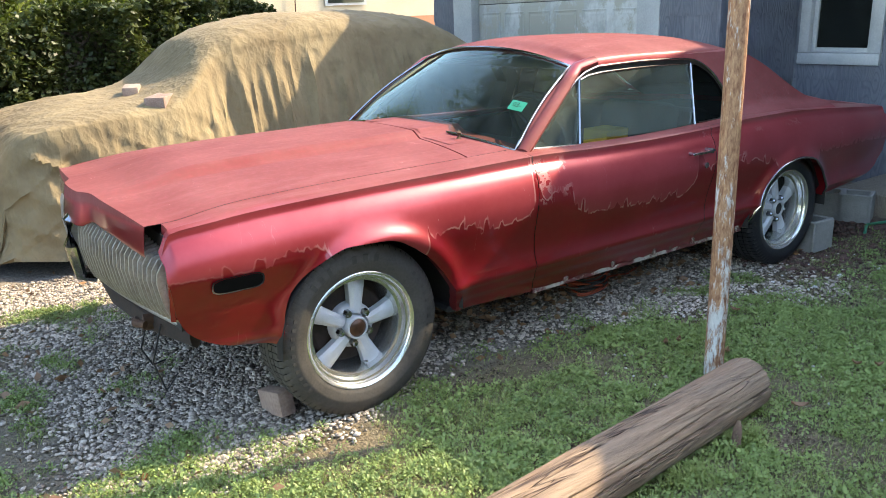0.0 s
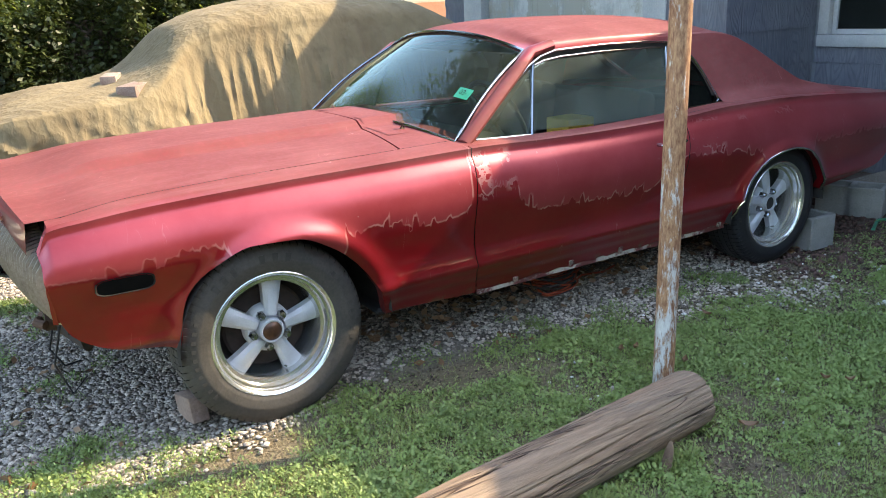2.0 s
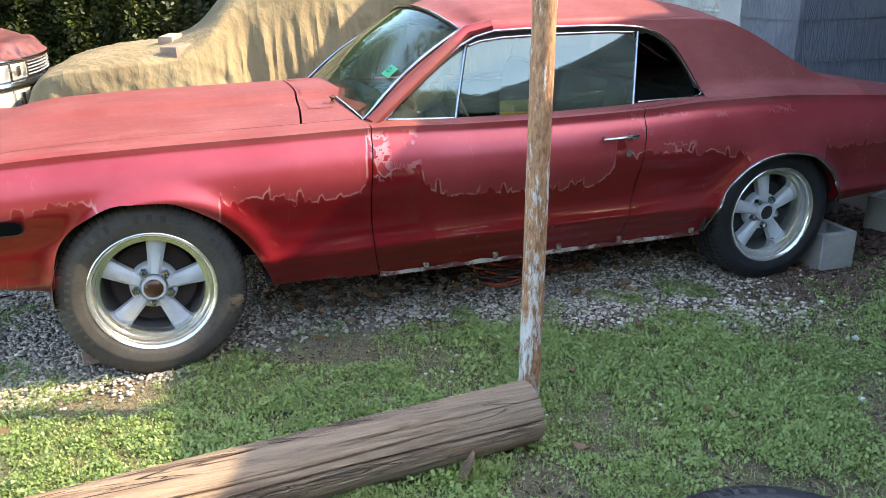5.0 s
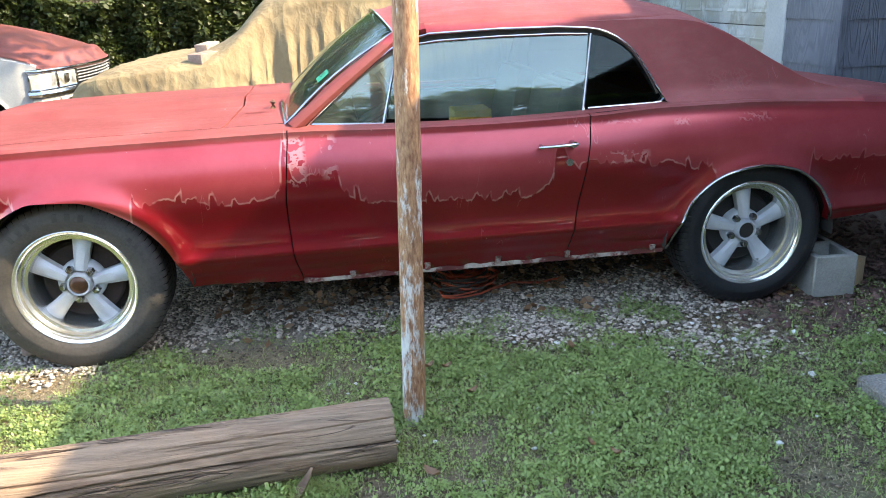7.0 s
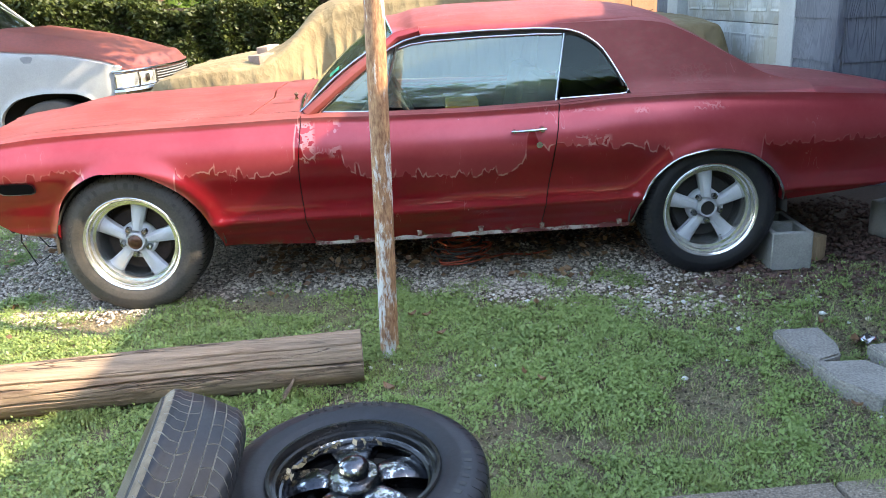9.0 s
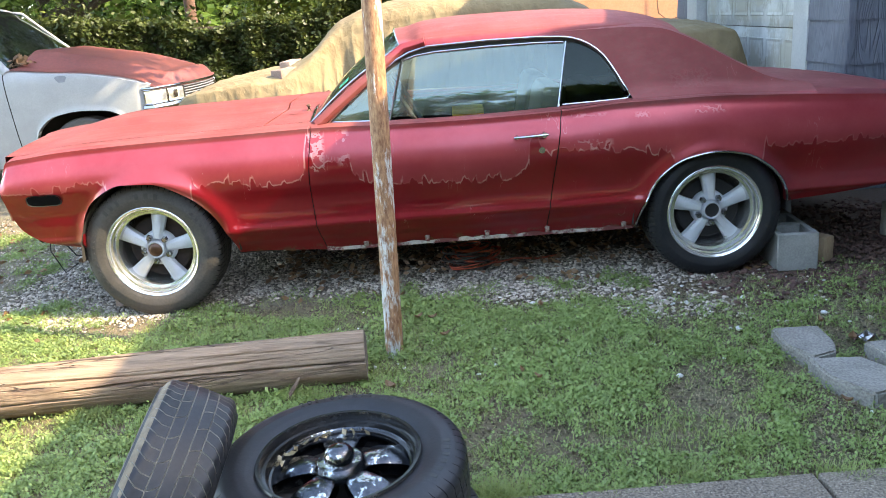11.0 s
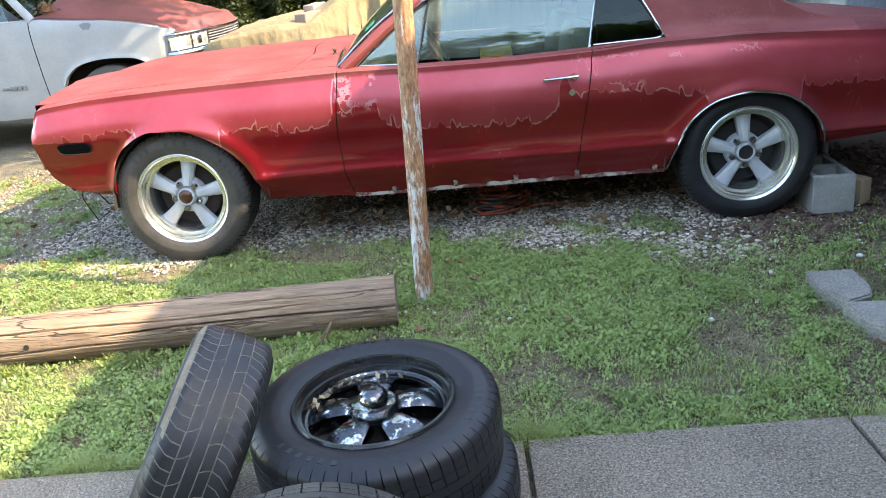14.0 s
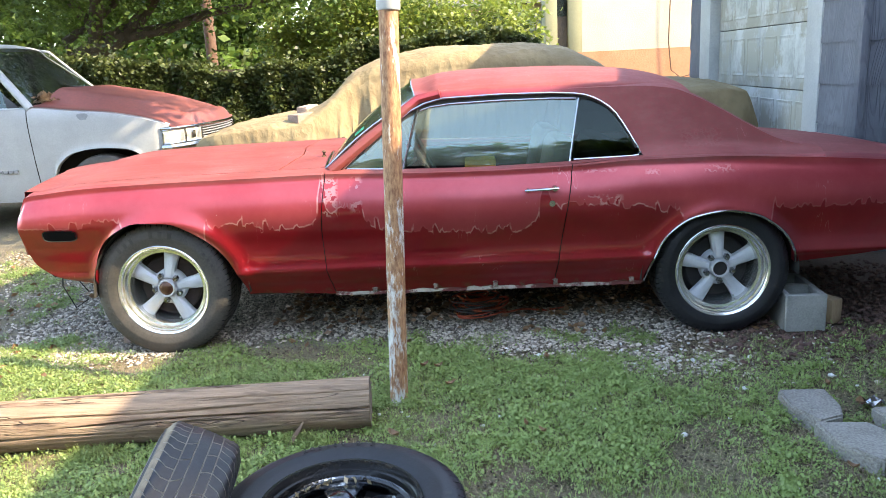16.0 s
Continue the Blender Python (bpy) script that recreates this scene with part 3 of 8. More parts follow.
def grid(bm, pts, closed_u=False, closed_v=False):
    """Faces over a table of points pts[i][j]."""
    nu, nv = len(pts), len(pts[0])
    vs = [bm.verts.new(p) for row in pts for p in row]
    for f in grid_faces(nu, nv, closed_u, closed_v):
        try:
            bm.faces.new([vs[k] for k in f])
        except ValueError:
            pass
    return vs


def curve(xs, ys):
    """A smooth curve through points, as a function (monotone cubic)."""
    xs, ys = np.array(xs, float), np.array(ys, float)
    h = np.diff(xs)
    d = np.diff(ys) / h
    m = np.zeros_like(xs)
    m[0], m[-1] = d[0], d[-1]
    for i in range(1, len(xs) - 1):
        if d[i - 1] * d[i] > 0:
            w1, w2 = 2 * h[i] + h[i - 1], h[i] + 2 * h[i - 1]
            m[i] = (w1 + w2) / (w1 / d[i - 1] + w2 / d[i])

    def f(x):
        x = min(max(x, xs[0]), xs[-1])
        i = min(int(np.searchsorted(xs, x, side="right")) - 1, len(h) - 1)
        t = (x - xs[i]) / h[i]
        return float((2 * t**3 - 3 * t**2 + 1) * ys[i] + (t**3 - 2 * t**2 + t) * h[i] * m[i] + (-2 * t**3 + 3 * t**2) * ys[i + 1] + (t**3 - t**2) * h[i] * m[i + 1])
    return f


def tube(bm, path, radius, sides=8, cap=True, flat=None):
    """A tube along points; radius a number or a list."""
    path = [Vector(p) for p in path]
    rings = []
    up = Vector((0.03, 0.02, 1))
    for i, p in enumerate(path):
        d = (path[min(i + 1, len(path) - 1)] - path[max(i - 1, 0)]).normalized()
        s = d.cross(up)
        if s.length < 1e-3:
            s = d.cross(Vector((1, 0, 0)))
        s.normalize()
        t = s.cross(d)
        r = radius[i] if isinstance(radius, (list, tuple)) else radius
        rs, rt = (r, r) if flat is None else (r * flat[0], r * flat[1])
        rings.append([p + s * rs * math.cos(a) + t * rt * math.sin(a) for a in (2 * math.pi * k / sides for k in range(sides))])
    vs = grid(bm, rings, closed_v=True)
    if cap:
        bm.faces.new(vs[:sides])
        bm.faces.new(vs[-sides:])
    return vs


def lathe(bm, profile, n, m, bump=None, closed=False):
    """Profile points (axial, radius) turned about the local y axis, then moved by m. bump(angle, index) adds to the radius."""
    pts = []
    for i in range(n):
        a = 2 * math.pi * i / n
        row = []
        for j, (ax, r) in enumerate(profile):
            rr = r + (bump(a, j) if bump else 0.0)
            row.append(m @ Vector((rr * math.cos(a), ax, rr * math.sin(a))))
        pts.append(row)
    return grid(bm, pts, closed_u=True, closed_v=closed)


def card_cloud(name, centers, size, material, parent=None, label="", seed=1, flatness=0.6, stretch=1.6, kind=""):
    """Many small leaves, each a folded diamond of its own."""
    rng = np.random.default_rng(seed)
    c = np.asarray(centers, float)
    n = len(c)
    a = rng.normal(size=(n, 3))
    a[:, 2] *= flatness
    a /= np.linalg.norm(a, axis=1)[:, None]
    b = rng.normal(size=(n, 3))
    b -= a * (a * b).sum(1)[:, None]
    b /= np.linalg.norm(b, axis=1)[:, None]
    nrm = np.cross(a, b)
    s = size * rng.uniform(0.6, 1.35, n)[:, None]
    v = np.empty((n, 4, 3))
    v[:, 0] = c - a * s * stretch * 0.5
    v[:, 1] = c + b * s * 0.45 + nrm * s * 0.12
    v[:, 2] = c + a * s * stretch * 0.5
    v[:, 3] = c - b * s * 0.45 + nrm * s * 0.12
    return quick(name, v.reshape(-1, 3), np.arange(n * 4).reshape(n, 4), material, parent, label)


def quick(name, verts, faces, material, parent=None, label="", smooth=False):
    """A large mesh straight from arrays of verts and equal-sided faces."""
    faces = np.asarray(faces, np.int32)
    k = faces.shape[1]
    me = bpy.data.meshes.new(name)
    me.vertices.add(len(verts))
    me.vertices.foreach_set("co", np.asarray(verts, np.float32).ravel())
    me.loops.add(faces.size)
    me.loops.foreach_set("vertex_index", faces.ravel())
    me.polygons.add(len(faces))
    me.polygons.foreach_set("loop_start", np.arange(0, faces.size, k, dtype=np.int32))
    me.polygons.foreach_set("loop_total", np.full(len(faces), k, np.int32))
    me.update(calc_edges=True)
    return link_mesh(name, me, material, parent, label, smooth)


def smooth01(t):
    t = min(max(t, 0.0), 1.0)
    return t * t * (3 - 2 * t)

# ---- the red coupe ----
LIP = 0.012         # run of the folded lip at the bonnet's front
BOW = 0.013         # how far the side glass bulges
YC = -0.08          # the coupe's centre line; w is the distance from it
TOP = curve((-0.69, -0.655, -0.55, -0.34, 0.1, 0.5, 0.87, 1.25, 1.63, 2.05, 2.4, 2.72, 3.12, 3.57, 3.93), (0.775, 0.842, 0.858, 0.876, 0.889, 0.893, 0.897, 0.885, 0.879, 0.885, 0.9, 0.9, 0.881, 0.847, 0.815))
FRONT_ARCH = curve((-0.33, -0.318, -0.285, -0.198, -0.06, 0.085, 0.224, 0.339, 0.411, 0.444), (0.385, 0.48, 0.57, 0.652, 0.706, 0.7, 0.634, 0.528, 0.408, 0.31))
REAR_ARCH = curve((2.426, 2.461, 2.541, 2.661, 2.796, 2.932, 3.058, 3.13, 3.159), (0.29, 0.409, 0.548, 0.627, 0.649, 0.627, 0.554, 0.466, 0.37))
NOSE = curve((-0.69, -0.671, -0.626, -0.466, -0.33), (0.68, 0.557, 0.481, 0.407, 0.376))
TAIL = curve((3.159, 3.5, 3.8, 3.93), (0.365, 0.395, 0.45, 0.53))
SEAM_F = curve((0.25, 0.3, 0.42, 0.593, 0.872, 0.95), (0.885, 0.877, 0.853, 0.845, 0.87, 0.875))
SEAM_R = curve((0.25, 0.31, 0.4, 0.6, 0.873, 0.95), (1.985, 1.988, 2.0, 2.033, 2.08, 2.09))
PLAN = curve((-0.69, -0.5, 0.0, 1.5, 2.8, 3.5, 3.93), (0.872, 0.893, 0.905, 0.908, 0.912, 0.893, 0.855))
SECTION = curve((0.24, 0.3, 0.352, 0.358, 0.4, 0.417, 0.424, 0.434, 0.455, 0.5, 0.57, 0.64, 0.7, 0.75, 0.79, 0.82, 0.84, 0.853, 0.862, 0.87, 0.885, 0.9), (-0.105, -0.074, -0.052, -0.046, -0.027, -0.0145, -0.0125, -0.0145, -0.0205, -0.026, -0.02, -0.006, 0.0, -0.006, -0.018, -0.033, -0.0475, -0.0575, -0.06, -0.0605, -0.0595, -0.064))


def sill(x):
    if x < -0.33:
        return NOSE(x)
    if x < 0.444:
        return FRONT_ARCH(x)
    if x < 2.426:
        return 0.305 - 0.025 * smooth01((x - 0.444) / 0.5)
    return REAR_ARCH(x) if x < 3.159 else TAIL(x)


def flank(x, z):
    """Half width of the body at x, z."""
    top = TOP(x)
    zz = z + (0.885 - top) * smooth01((z - 0.6) / 0.25)
    w = PLAN(x) + SECTION(zz)
    for cx, cz, r, size in ((0.055, 0.32, 0.385, 0.03), (2.795, 0.29, 0.36, 0.022)):
        d = math.hypot(x - cx, z - cz) - r
        if z > 0.3:
            w += size * math.exp(-(d / 0.042) ** 2) * (0.45 + 0.55 * smooth01((z - 0.36) / 0.2))
    w -= 0.02 * smooth01((0.76 - z) / 0.2) * smooth01((-0.02 - x) / 0.25)
    # the front valance folds under below its crease
    w -= 0.3 * max(0.0, 0.5 - z) * smooth01((-0.3 - x) / 0.08)
    return w


def side_y(w, side):
    return YC - side * w


def panel_columns(x0, x1):
    xs = list(np.linspace(x0, x1, max(3, int((x1 - x0) / 0.022))))
    for e in (-0.69, -0.33, 0.444, 2.426, 3.159):
        xs += [e + k * 0.0045 for k in range(-10, 11) if x0 < e + k * 0.0045 < x1]
    return sorted(set(round(x, 5) for x in xs))


def flank_panel(name, x0, x1, warp, side, parent, label=""):
    bm = bmesh.new()
    rows = []
    for x in panel_columns(x0, x1):
        lo, hi = sill(x), TOP(x)
        col = []
        c0, c1 = max(lo + 0.02, 0.462), hi - 0.075
        zs = [lo + (c0 - lo) * j / 14 for j in range(14)] + [c0 + (c1 - c0) * j / 14 for j in range(14)] + [c1 + (hi - c1) * j / 10 for j in range(11)]
        for z in zs:
            xx = x + warp(x, z)
            col.append((xx, side_y(flank(x, z), side), z))
        first = col[0]
        ins = (first[0], first[1] + side * 0.045, first[2] + 0.004)
        top = col[-1]
        over = (top[0], top[1] + side * 0.03, top[2] + 0.006)
        rows.append([ins] + col + [over])
    grid(bm, rows)
    return part(name, bm, PAINT, parent, label)


def build_coupe():
    car = thing("coupe", "faded red two-door coupe with peeling paint, parked on gravel", "car", (1.4, YC, 0))
    wf = lambda x, z: (SEAM_F(z) - 0.862) * smooth01((x - 0.45) / 0.4)
    wr = lambda x, z: (SEAM_R(z) - 2.036) * smooth01((2.42 - x) / 0.36)
    for side in (1, -1):
        flank_panel("front_wing", -0.69, 0.8602, wf, side, car)
        door = flank_panel("door", 0.8645, 2.0336, lambda x, z: (SEAM_F(z) - 0.862) * (2.0336 - x) / 1.169 + (SEAM_R(z) - 2.036) * (x - 0.8645) / 1.169, side, car, "red door with a large peeled patch")
        flank_panel("rear_wing", 2.0382, 3.93, wr, side, car)
        # handle and lock
        bm = bmesh.new()
        hy = lambda d: side_y(flank(1.95, 0.77) + d, side)
        tube(bm, [(1.845, hy(0.024), 0.785), (1.9, hy(0.034), 0.787), (1.96, hy(0.036), 0.789), (2.005, hy(0.03), 0.79)], [0.007, 0.009, 0.01, 0.008], 8, flat=(1, 0.8))
        tube(bm, [(1.86, hy(-0.005), 0.785), (1.86, hy(0.026), 0.785)], 0.009, 8)
        tube(bm, [(1.988, hy(-0.005), 0.789), (1.988, hy(0.036), 0.789)], 0.013, 10)
        part("door_handle", bm, CHROME, door, "chrome door handle")
        bm = bmesh.new()
        tube(bm, [(1.975, side_y(flank(1.97, 0.715) - 0.004, side), 0.715), (1.975, side_y(flank(1.97, 0.715) + 0.006, side), 0.715)], 0.015, 14)
        part("door_lock", bm, CHROME, door, "round chrome lock")
        # pale bare edge below the doors
        bm = bmesh.new()
        rows = []
        for k in range(60):
            x = 0.88 + k * (2.42 - 0.88) / 59
            z = sill(x)
            n = noise.noise(Vector((x * 14, 0, 3))) * 0.012 + (0.007 if math.sin(x * 17) > 0.93 else 0)
            w = flank(x, z + 0.01)
            rows.append([(x, side_y(w - 0.03, side), z - 0.008), (x, side_y(w + 0.004, side), z - 0.006), (x, side_y(flank(x, z + 0.012 + max(n, -0.008)) + 0.003, side), z + 0.012 + max(n, -0.008))])
        grid(bm, rows)
        part("sill_edge", bm, PRIMER, car, "chipped pale sill edge")
        # rusted tabs where the sill trim was clipped on
        for tx, th in ((1.08, 0.012), (1.39, 0.02), (1.69, 0.022), (1.99, 0.02), (2.37, 0.014)):
            bm = bmesh.new()
            y = side_y(flank(tx, 0.32) + 0.003, side)
            for wide, low, high, out in ((0.011, 0.288, 0.3 + th, 0.012), (0.014, 0.292 + th, 0.297 + th, 0.016)):
                cuboid(bm, tx - wide, tx + wide, min(y, y + side * out), max(y, y + side * out), low, high, 0.002, 1)
            part("sill_tab", bm, TAB, car, "rusty trim tab")
        # chrome lip on the rear arch
        bm = bmesh.new()
        pts = []
        for k in range(41):
            x = 2.428 + (3.158 - 2.428) * (0.5 - 0.5 * math.cos(math.pi * k / 40))
            z = REAR_ARCH(x)
            pts.append((x, side_y(flank(x, z) + 0.004, side), z - 0.003))
        tube(bm, pts, 0.0065, 8)
        part("arch_trim", bm, CHROME, car, "chrome wheel arch trim")
        # side marker recess
        bm = bmesh.new()
        mx, mz = -0.472, 0.652
        ring = []
        for k in range(24):
            a = 2 * math.pi * k / 24
            ring.append((mx + 0.09 * max(-1, min(1, 1.1 * math.cos(a))), mz + 0.03 * max(-1, min(1, 1.3 * math.sin(a)))))
        outer = [(x, side_y(flank(x, z) + 0.008, side), z) for x, z in ring]
        inner = [(mx + (x - mx) * 0.93, side_y(flank(x, z) + 0.004, side), mz + (z - mz) * 0.86) for x, z in ring]
        vs = grid(bm, [outer, inner], closed_v=True)
        part("marker_rim", bm, DARK, car)
        bm = bmesh.new()
        bm.faces.new([bm.verts.new((x, y - side * 0.005, z)) for x, y, z in inner])
        part("marker_opening", bm, BLACK, car, "empty black side marker opening", False)
        # wheel houses
        for cx, cz, r in ((0.055, 0.33, 0.40), (2.795, 0.31, 0.385)):
            bm = bmesh.new()
            rows = []
            for k in range(25):
                a = math.radians(-1 + 182 * k / 24)
                rows.append([(cx + r * math.cos(a), side_y(0.885, side), cz + r * math.sin(a)), (cx + r * math.cos(a), side_y(0.5, side), cz + r * math.sin(a))])
            grid(bm, rows)
            bm.faces.new([bm.verts.new(row[1]) for row in rows])
            part("wheel_house", bm, DARK, car, "", False)
    # floor pan and chassis
    for name, x0, x1, w0, w1, z0, z1 in (("floor_pan", 0.42, 2.44, -0.82, 0.82, 0.29, 0.318), ("engine_bay", -0.55, 0.41, -0.48, 0.48, 0.33, 0.72), ("boot_well", 2.45, 3.15, -0.5, 0.5, 0.4, 0.78), ("tail_well", 3.16, 3.85, -0.8, 0.8, 0.46, 0.78), ("door_liner", 0.45, 2.42, -0.83, -0.79, 0.32, 0.84), ("door_liner", 0.45, 2.42, 0.79, 0.83, 0.32, 0.84)):
        bm = bmesh.new()
        cuboid(bm, x0, x1, YC + w0, YC + w1, z0, z1, 0.01, 1)
        part(name, bm, DARK, car, "", False)
    for x in (0.0, 2.82):
        bm = bmesh.new()
        tube(bm, [(x, YC - 0.7, 0.33), (x, YC + 0.7, 0.33)], 0.04, 8)
        part("axle", bm, DARK, car)

    # bonnet and wing tops
    hood_z = lambda x, w: TOP(max(x, -0.6)) + 0.004 + 0.048 * (1 - (abs(w) / 0.85) ** 2) + 0.03 * smooth01((0.295 - abs(w)) / 0.05) * smooth01((x + 0.85) / 0.5) - 0.012 * smooth01((-0.4 - x) / 0.3)
    edge_w = lambda x: flank(x, TOP(x)) - 0.028
    hood_front = lambda w: -0.715 - 0.062 * (1 - (abs(w) / 0.75) ** 1.5) - 0.03 * smooth01((0.2 - abs(w)) / 0.1)
    hood_back = lambda w: 0.615 + 0.055 * (1 - (w / 0.72) ** 2)
    for side in (1, -1):
        bm = bmesh.new()
        rows = []
        for k in range(60):
            x = -0.652 + (0.9 + 0.652) * k / 59
            ew = edge_w(x)
            rows.append([(x, side_y(ew + (0.7235 - ew) * j / 6, side), hood_z(x, ew + (0.7235 - ew) * j / 6) if j else TOP(x) + 0.005) for j in range(7)] + [(x, side_y(0.7225, side), hood_z(x, 0.7225) - 0.03)])
        front = rows[0]
        rows.insert(0, [(p[0] - 0.004, p[1], p[2] - 0.03) for p in front])
        grid(bm, rows)
        part("wing_top", bm, PAINT, car)
    bm = bmesh.new()
    rows = []
    ws = [-0.72 + 1.44 * j / 48 for j in range(49)]
    for k in range(45):
        t = k / 44
        row = []
        for w in ws:
            x = hood_front(w) + LIP + (hood_back(w) - hood_front(w) - LIP) * t
            row.append((x, YC - w, hood_z(x, w)))
        rows.append(row)
    lip = []
    prow = lambda w: smooth01((0.21 - abs(w)) / 0.07)
    for u, dz in ((0.02, -0.005), (0.35, -0.032), (0.7, -0.066), (0.97, -0.094), (1.0, -0.102), (0.85, -0.106)):
        lip.insert(0, [(hood_front(w) + LIP - LIP * u - 0.012 * prow(w) * u, YC - w, hood_z(hood_front(w) + LIP, w) + dz * (1 + 0.25 * prow(w)) - 0.004 * noise.noise(Vector((w * 6, u, 1)))) for w in ws])
    rows = lip + rows
    rows.append([(x + 0.001, y, z - 0.03) for x, y, z in rows[-1]])
    grid(bm, rows)
    part("bonnet", bm, PAINT, car, "sun-bleached red bonnet")
    # scuttle between bonnet and windscreen
    bm = bmesh.new()
    rows = []
    for k in range(9):
        t = k / 8
        row = []
        for w in ws:
            x0 = hood_back(w) + 0.009
            x1 = 0.93
            x = x0 + (x1 - x0) * t
            row.append((x, YC - w, hood_z(x0, w) + 0.004 * t))
        rows.append(row)
    rows.insert(0, [(x - 0.001, y, z - 0.03) for x, y, z in rows[0]])
    grid(bm, rows)
    scuttle = part("scuttle", bm, PAINT, car)
    for w in (-0.33, 0.33):
        bm = bmesh.new()
        zz = hood_z(0.66, w)
        rows = [[(0.69 + 0.11 * i / 4, YC - (w - 0.17 + 0.34 * j / 8), hood_z(0.66, w - 0.17 + 0.34 * j / 8) + 0.003) for j in range(9)] for i in range(5)]
        grid(bm, rows)
        part("vent_panel", bm, PAINT, scuttle, "flat vent panel")
    for w in (-0.3, 0.42):
        bm = bmesh.new()
        tube(bm, [(0.8, YC - w, hood_z(0.66, w)), (0.8, YC - w, hood_z(0.66, w) + 0.03), (0.806, YC - w, hood_z(0.66, w) + 0.036)], [0.016, 0.014, 0.006], 10)
        part("wiper_pivot", bm, RUST, scuttle, "bare wiper pivot")

    # windscreen
    lo_c = lambda w: Vector((0.835 + 0.035 * (w / 0.74) ** 2, YC - w, 0.952 - 0.046 * (w / 0.74) ** 2))
    hi_c = lambda w: Vector((1.275 + 0.052 * (w / 0.605) ** 2, YC - w, 1.312 - 0.084 * abs(w / 0.605) ** 2.2))
    bm = bmesh.new()
    rows = []
    for i in range(13):
        t = i / 12
        row = []
        for j in range(25):
            s = -1 + 2 * j / 24
            p = lo_c(0.742 * s).lerp(hi_c(0.605 * s), t)
            p.x -= 0.018 * math.sin(math.pi * t)
            p.z += 0.016 * math.sin(math.pi * t)
            row.append(p)
        rows.append(row)
    grid(bm, rows)
    screen = part("windscreen", bm, WINDSCREEN, car, "dusty tinted windscreen")
    screen.visible_shadow = False
    bm = bmesh.new()
    ring = rows[0] + [r[-1] for r in rows[1:]] + rows[-1][-2::-1] + [r[0] for r in rows[-2:0:-1]]
    ring = [p + Vector((-0.006, 0, 0.006)) for p in ring]
    tube(bm, ring + [ring[0]], 0.0065, 6, cap=False)
    part("windscreen_trim", bm, CHROME, car, "chrome windscreen surround")
    # sticker inside the glass
    bm = bmesh.new()
    c = lo_c(0.61).lerp(hi_c(0.52), 0.4) + Vector((-0.012, 0, 0.02))
    e1, e2 = (lo_c(0.66) - lo_c(0.56)).normalized(), (hi_c(0.5) - lo_c(0.6)).normalized()
    vs = [bm.verts.new(c + e1 * a * 0.047 + e2 * b * 0.03 + Vector((-0.006, 0, 0.004))) for a, b in ((-1, -1), (1, -1), (1, 1), (-1, 1))]
    bm.faces.new(vs)
    stick = part("sticker", bm, STICKER, car, "green registration sticker reading 03", False)
    txt = bpy.data.curves.new("sticker_text", "FONT")
    txt.body, txt.size, txt.align_x, txt.align_y = "03-", 0.04, "CENTER", "CENTER"
    ob = new("sticker_text_curve", txt)
    nrm = e1.cross(e2).normalized()
    me = bpy.data.meshes.new_from_object(ob)
    bpy.data.objects.remove(ob)
    me.transform(Matrix.Translation(c + Vector((-0.007, 0, 0.006)) + nrm * 0.002) @ Matrix((e1, e2, nrm)).transposed().to_4x4())
    link_mesh("sticker_text", me, DARK, stick, "", False)

    # roof
    roof_c = curve((1.275, 1.375, 1.67, 2.1, 2.45, 2.62, 2.75), (1.32, 1.34, 1.358, 1.352, 1.325, 1.29, 1.24))
    roof_e = curve((1.275, 1.3, 1.45, 1.7, 2.1, 2.4, 2.6, 2.75), (1.235, 1.242, 1.262, 1.27, 1.265, 1.255, 1.228, 1.175))
    roof_w = curve((1.275, 1.5, 2.0, 2.5, 2.75), (0.612, 0.622, 0.628, 0.605, 0.585))
    bm = bmesh.new()
    rows = []
    for k in range(56):
        x = 1.275 + (2.72 - 1.275) * (k / 55) ** 1.15
        rw, zc, ze = roof_w(x), roof_c(x), roof_e(x)
        row = []
        f = smooth01((x - 1.275) / 0.16)
        for j in range(33):
            s = -1 + 2 * j / 32
            q = hi_c(0.612 * s)
            body = Vector((x + 0.052 * s * s * (1 - f), YC - rw * s, ze + (zc - ze) * (1 - abs(s) ** 2.4)))
            edge = Vector((x + 0.052 * s * s, YC - 0.618 * s, q.z + 0.006))
            row.append(tuple(edge.lerp(body, f)))
        a, b = row[0], row[-1]
        for dw, dz in ((0.007, -0.006), (0.012, -0.014), (0.016, -0.026), (0.02, -0.042)):
            g = 0.12 + 0.88 * smooth01((x - 1.29) / 0.22)
            row.insert(0, (a[0], a[1] + dw * g, a[2] + dz * g))
            row.append((b[0], b[1] - dw * g, b[2] + dz * g))
        rows.append(row)
    rows.insert(0, [(x + 0.01, y, z - 0.022) for x, y, z in rows[0]])
    grid(bm, rows)
    part("roof", bm, PAINT, car, "sun-bleached red roof")

    # greenhouse sides
    gw = lambda z: 0.745 - 0.32 * (z - 0.885)
    quarter = curve((2.09, 2.16, 2.21, 2.3, 2.36, 2.405, 2.43), (1.222, 1.213, 1.197, 1.138, 1.055, 0.972, 0.93))
    sail_hi = curve((2.09, 2.3, 2.45, 2.6, 2.72, 2.84, 2.97, 3.12, 3.3), (1.245, 1.243, 1.24, 1.222, 1.175, 1.108, 1.028, 0.952, 0.908))
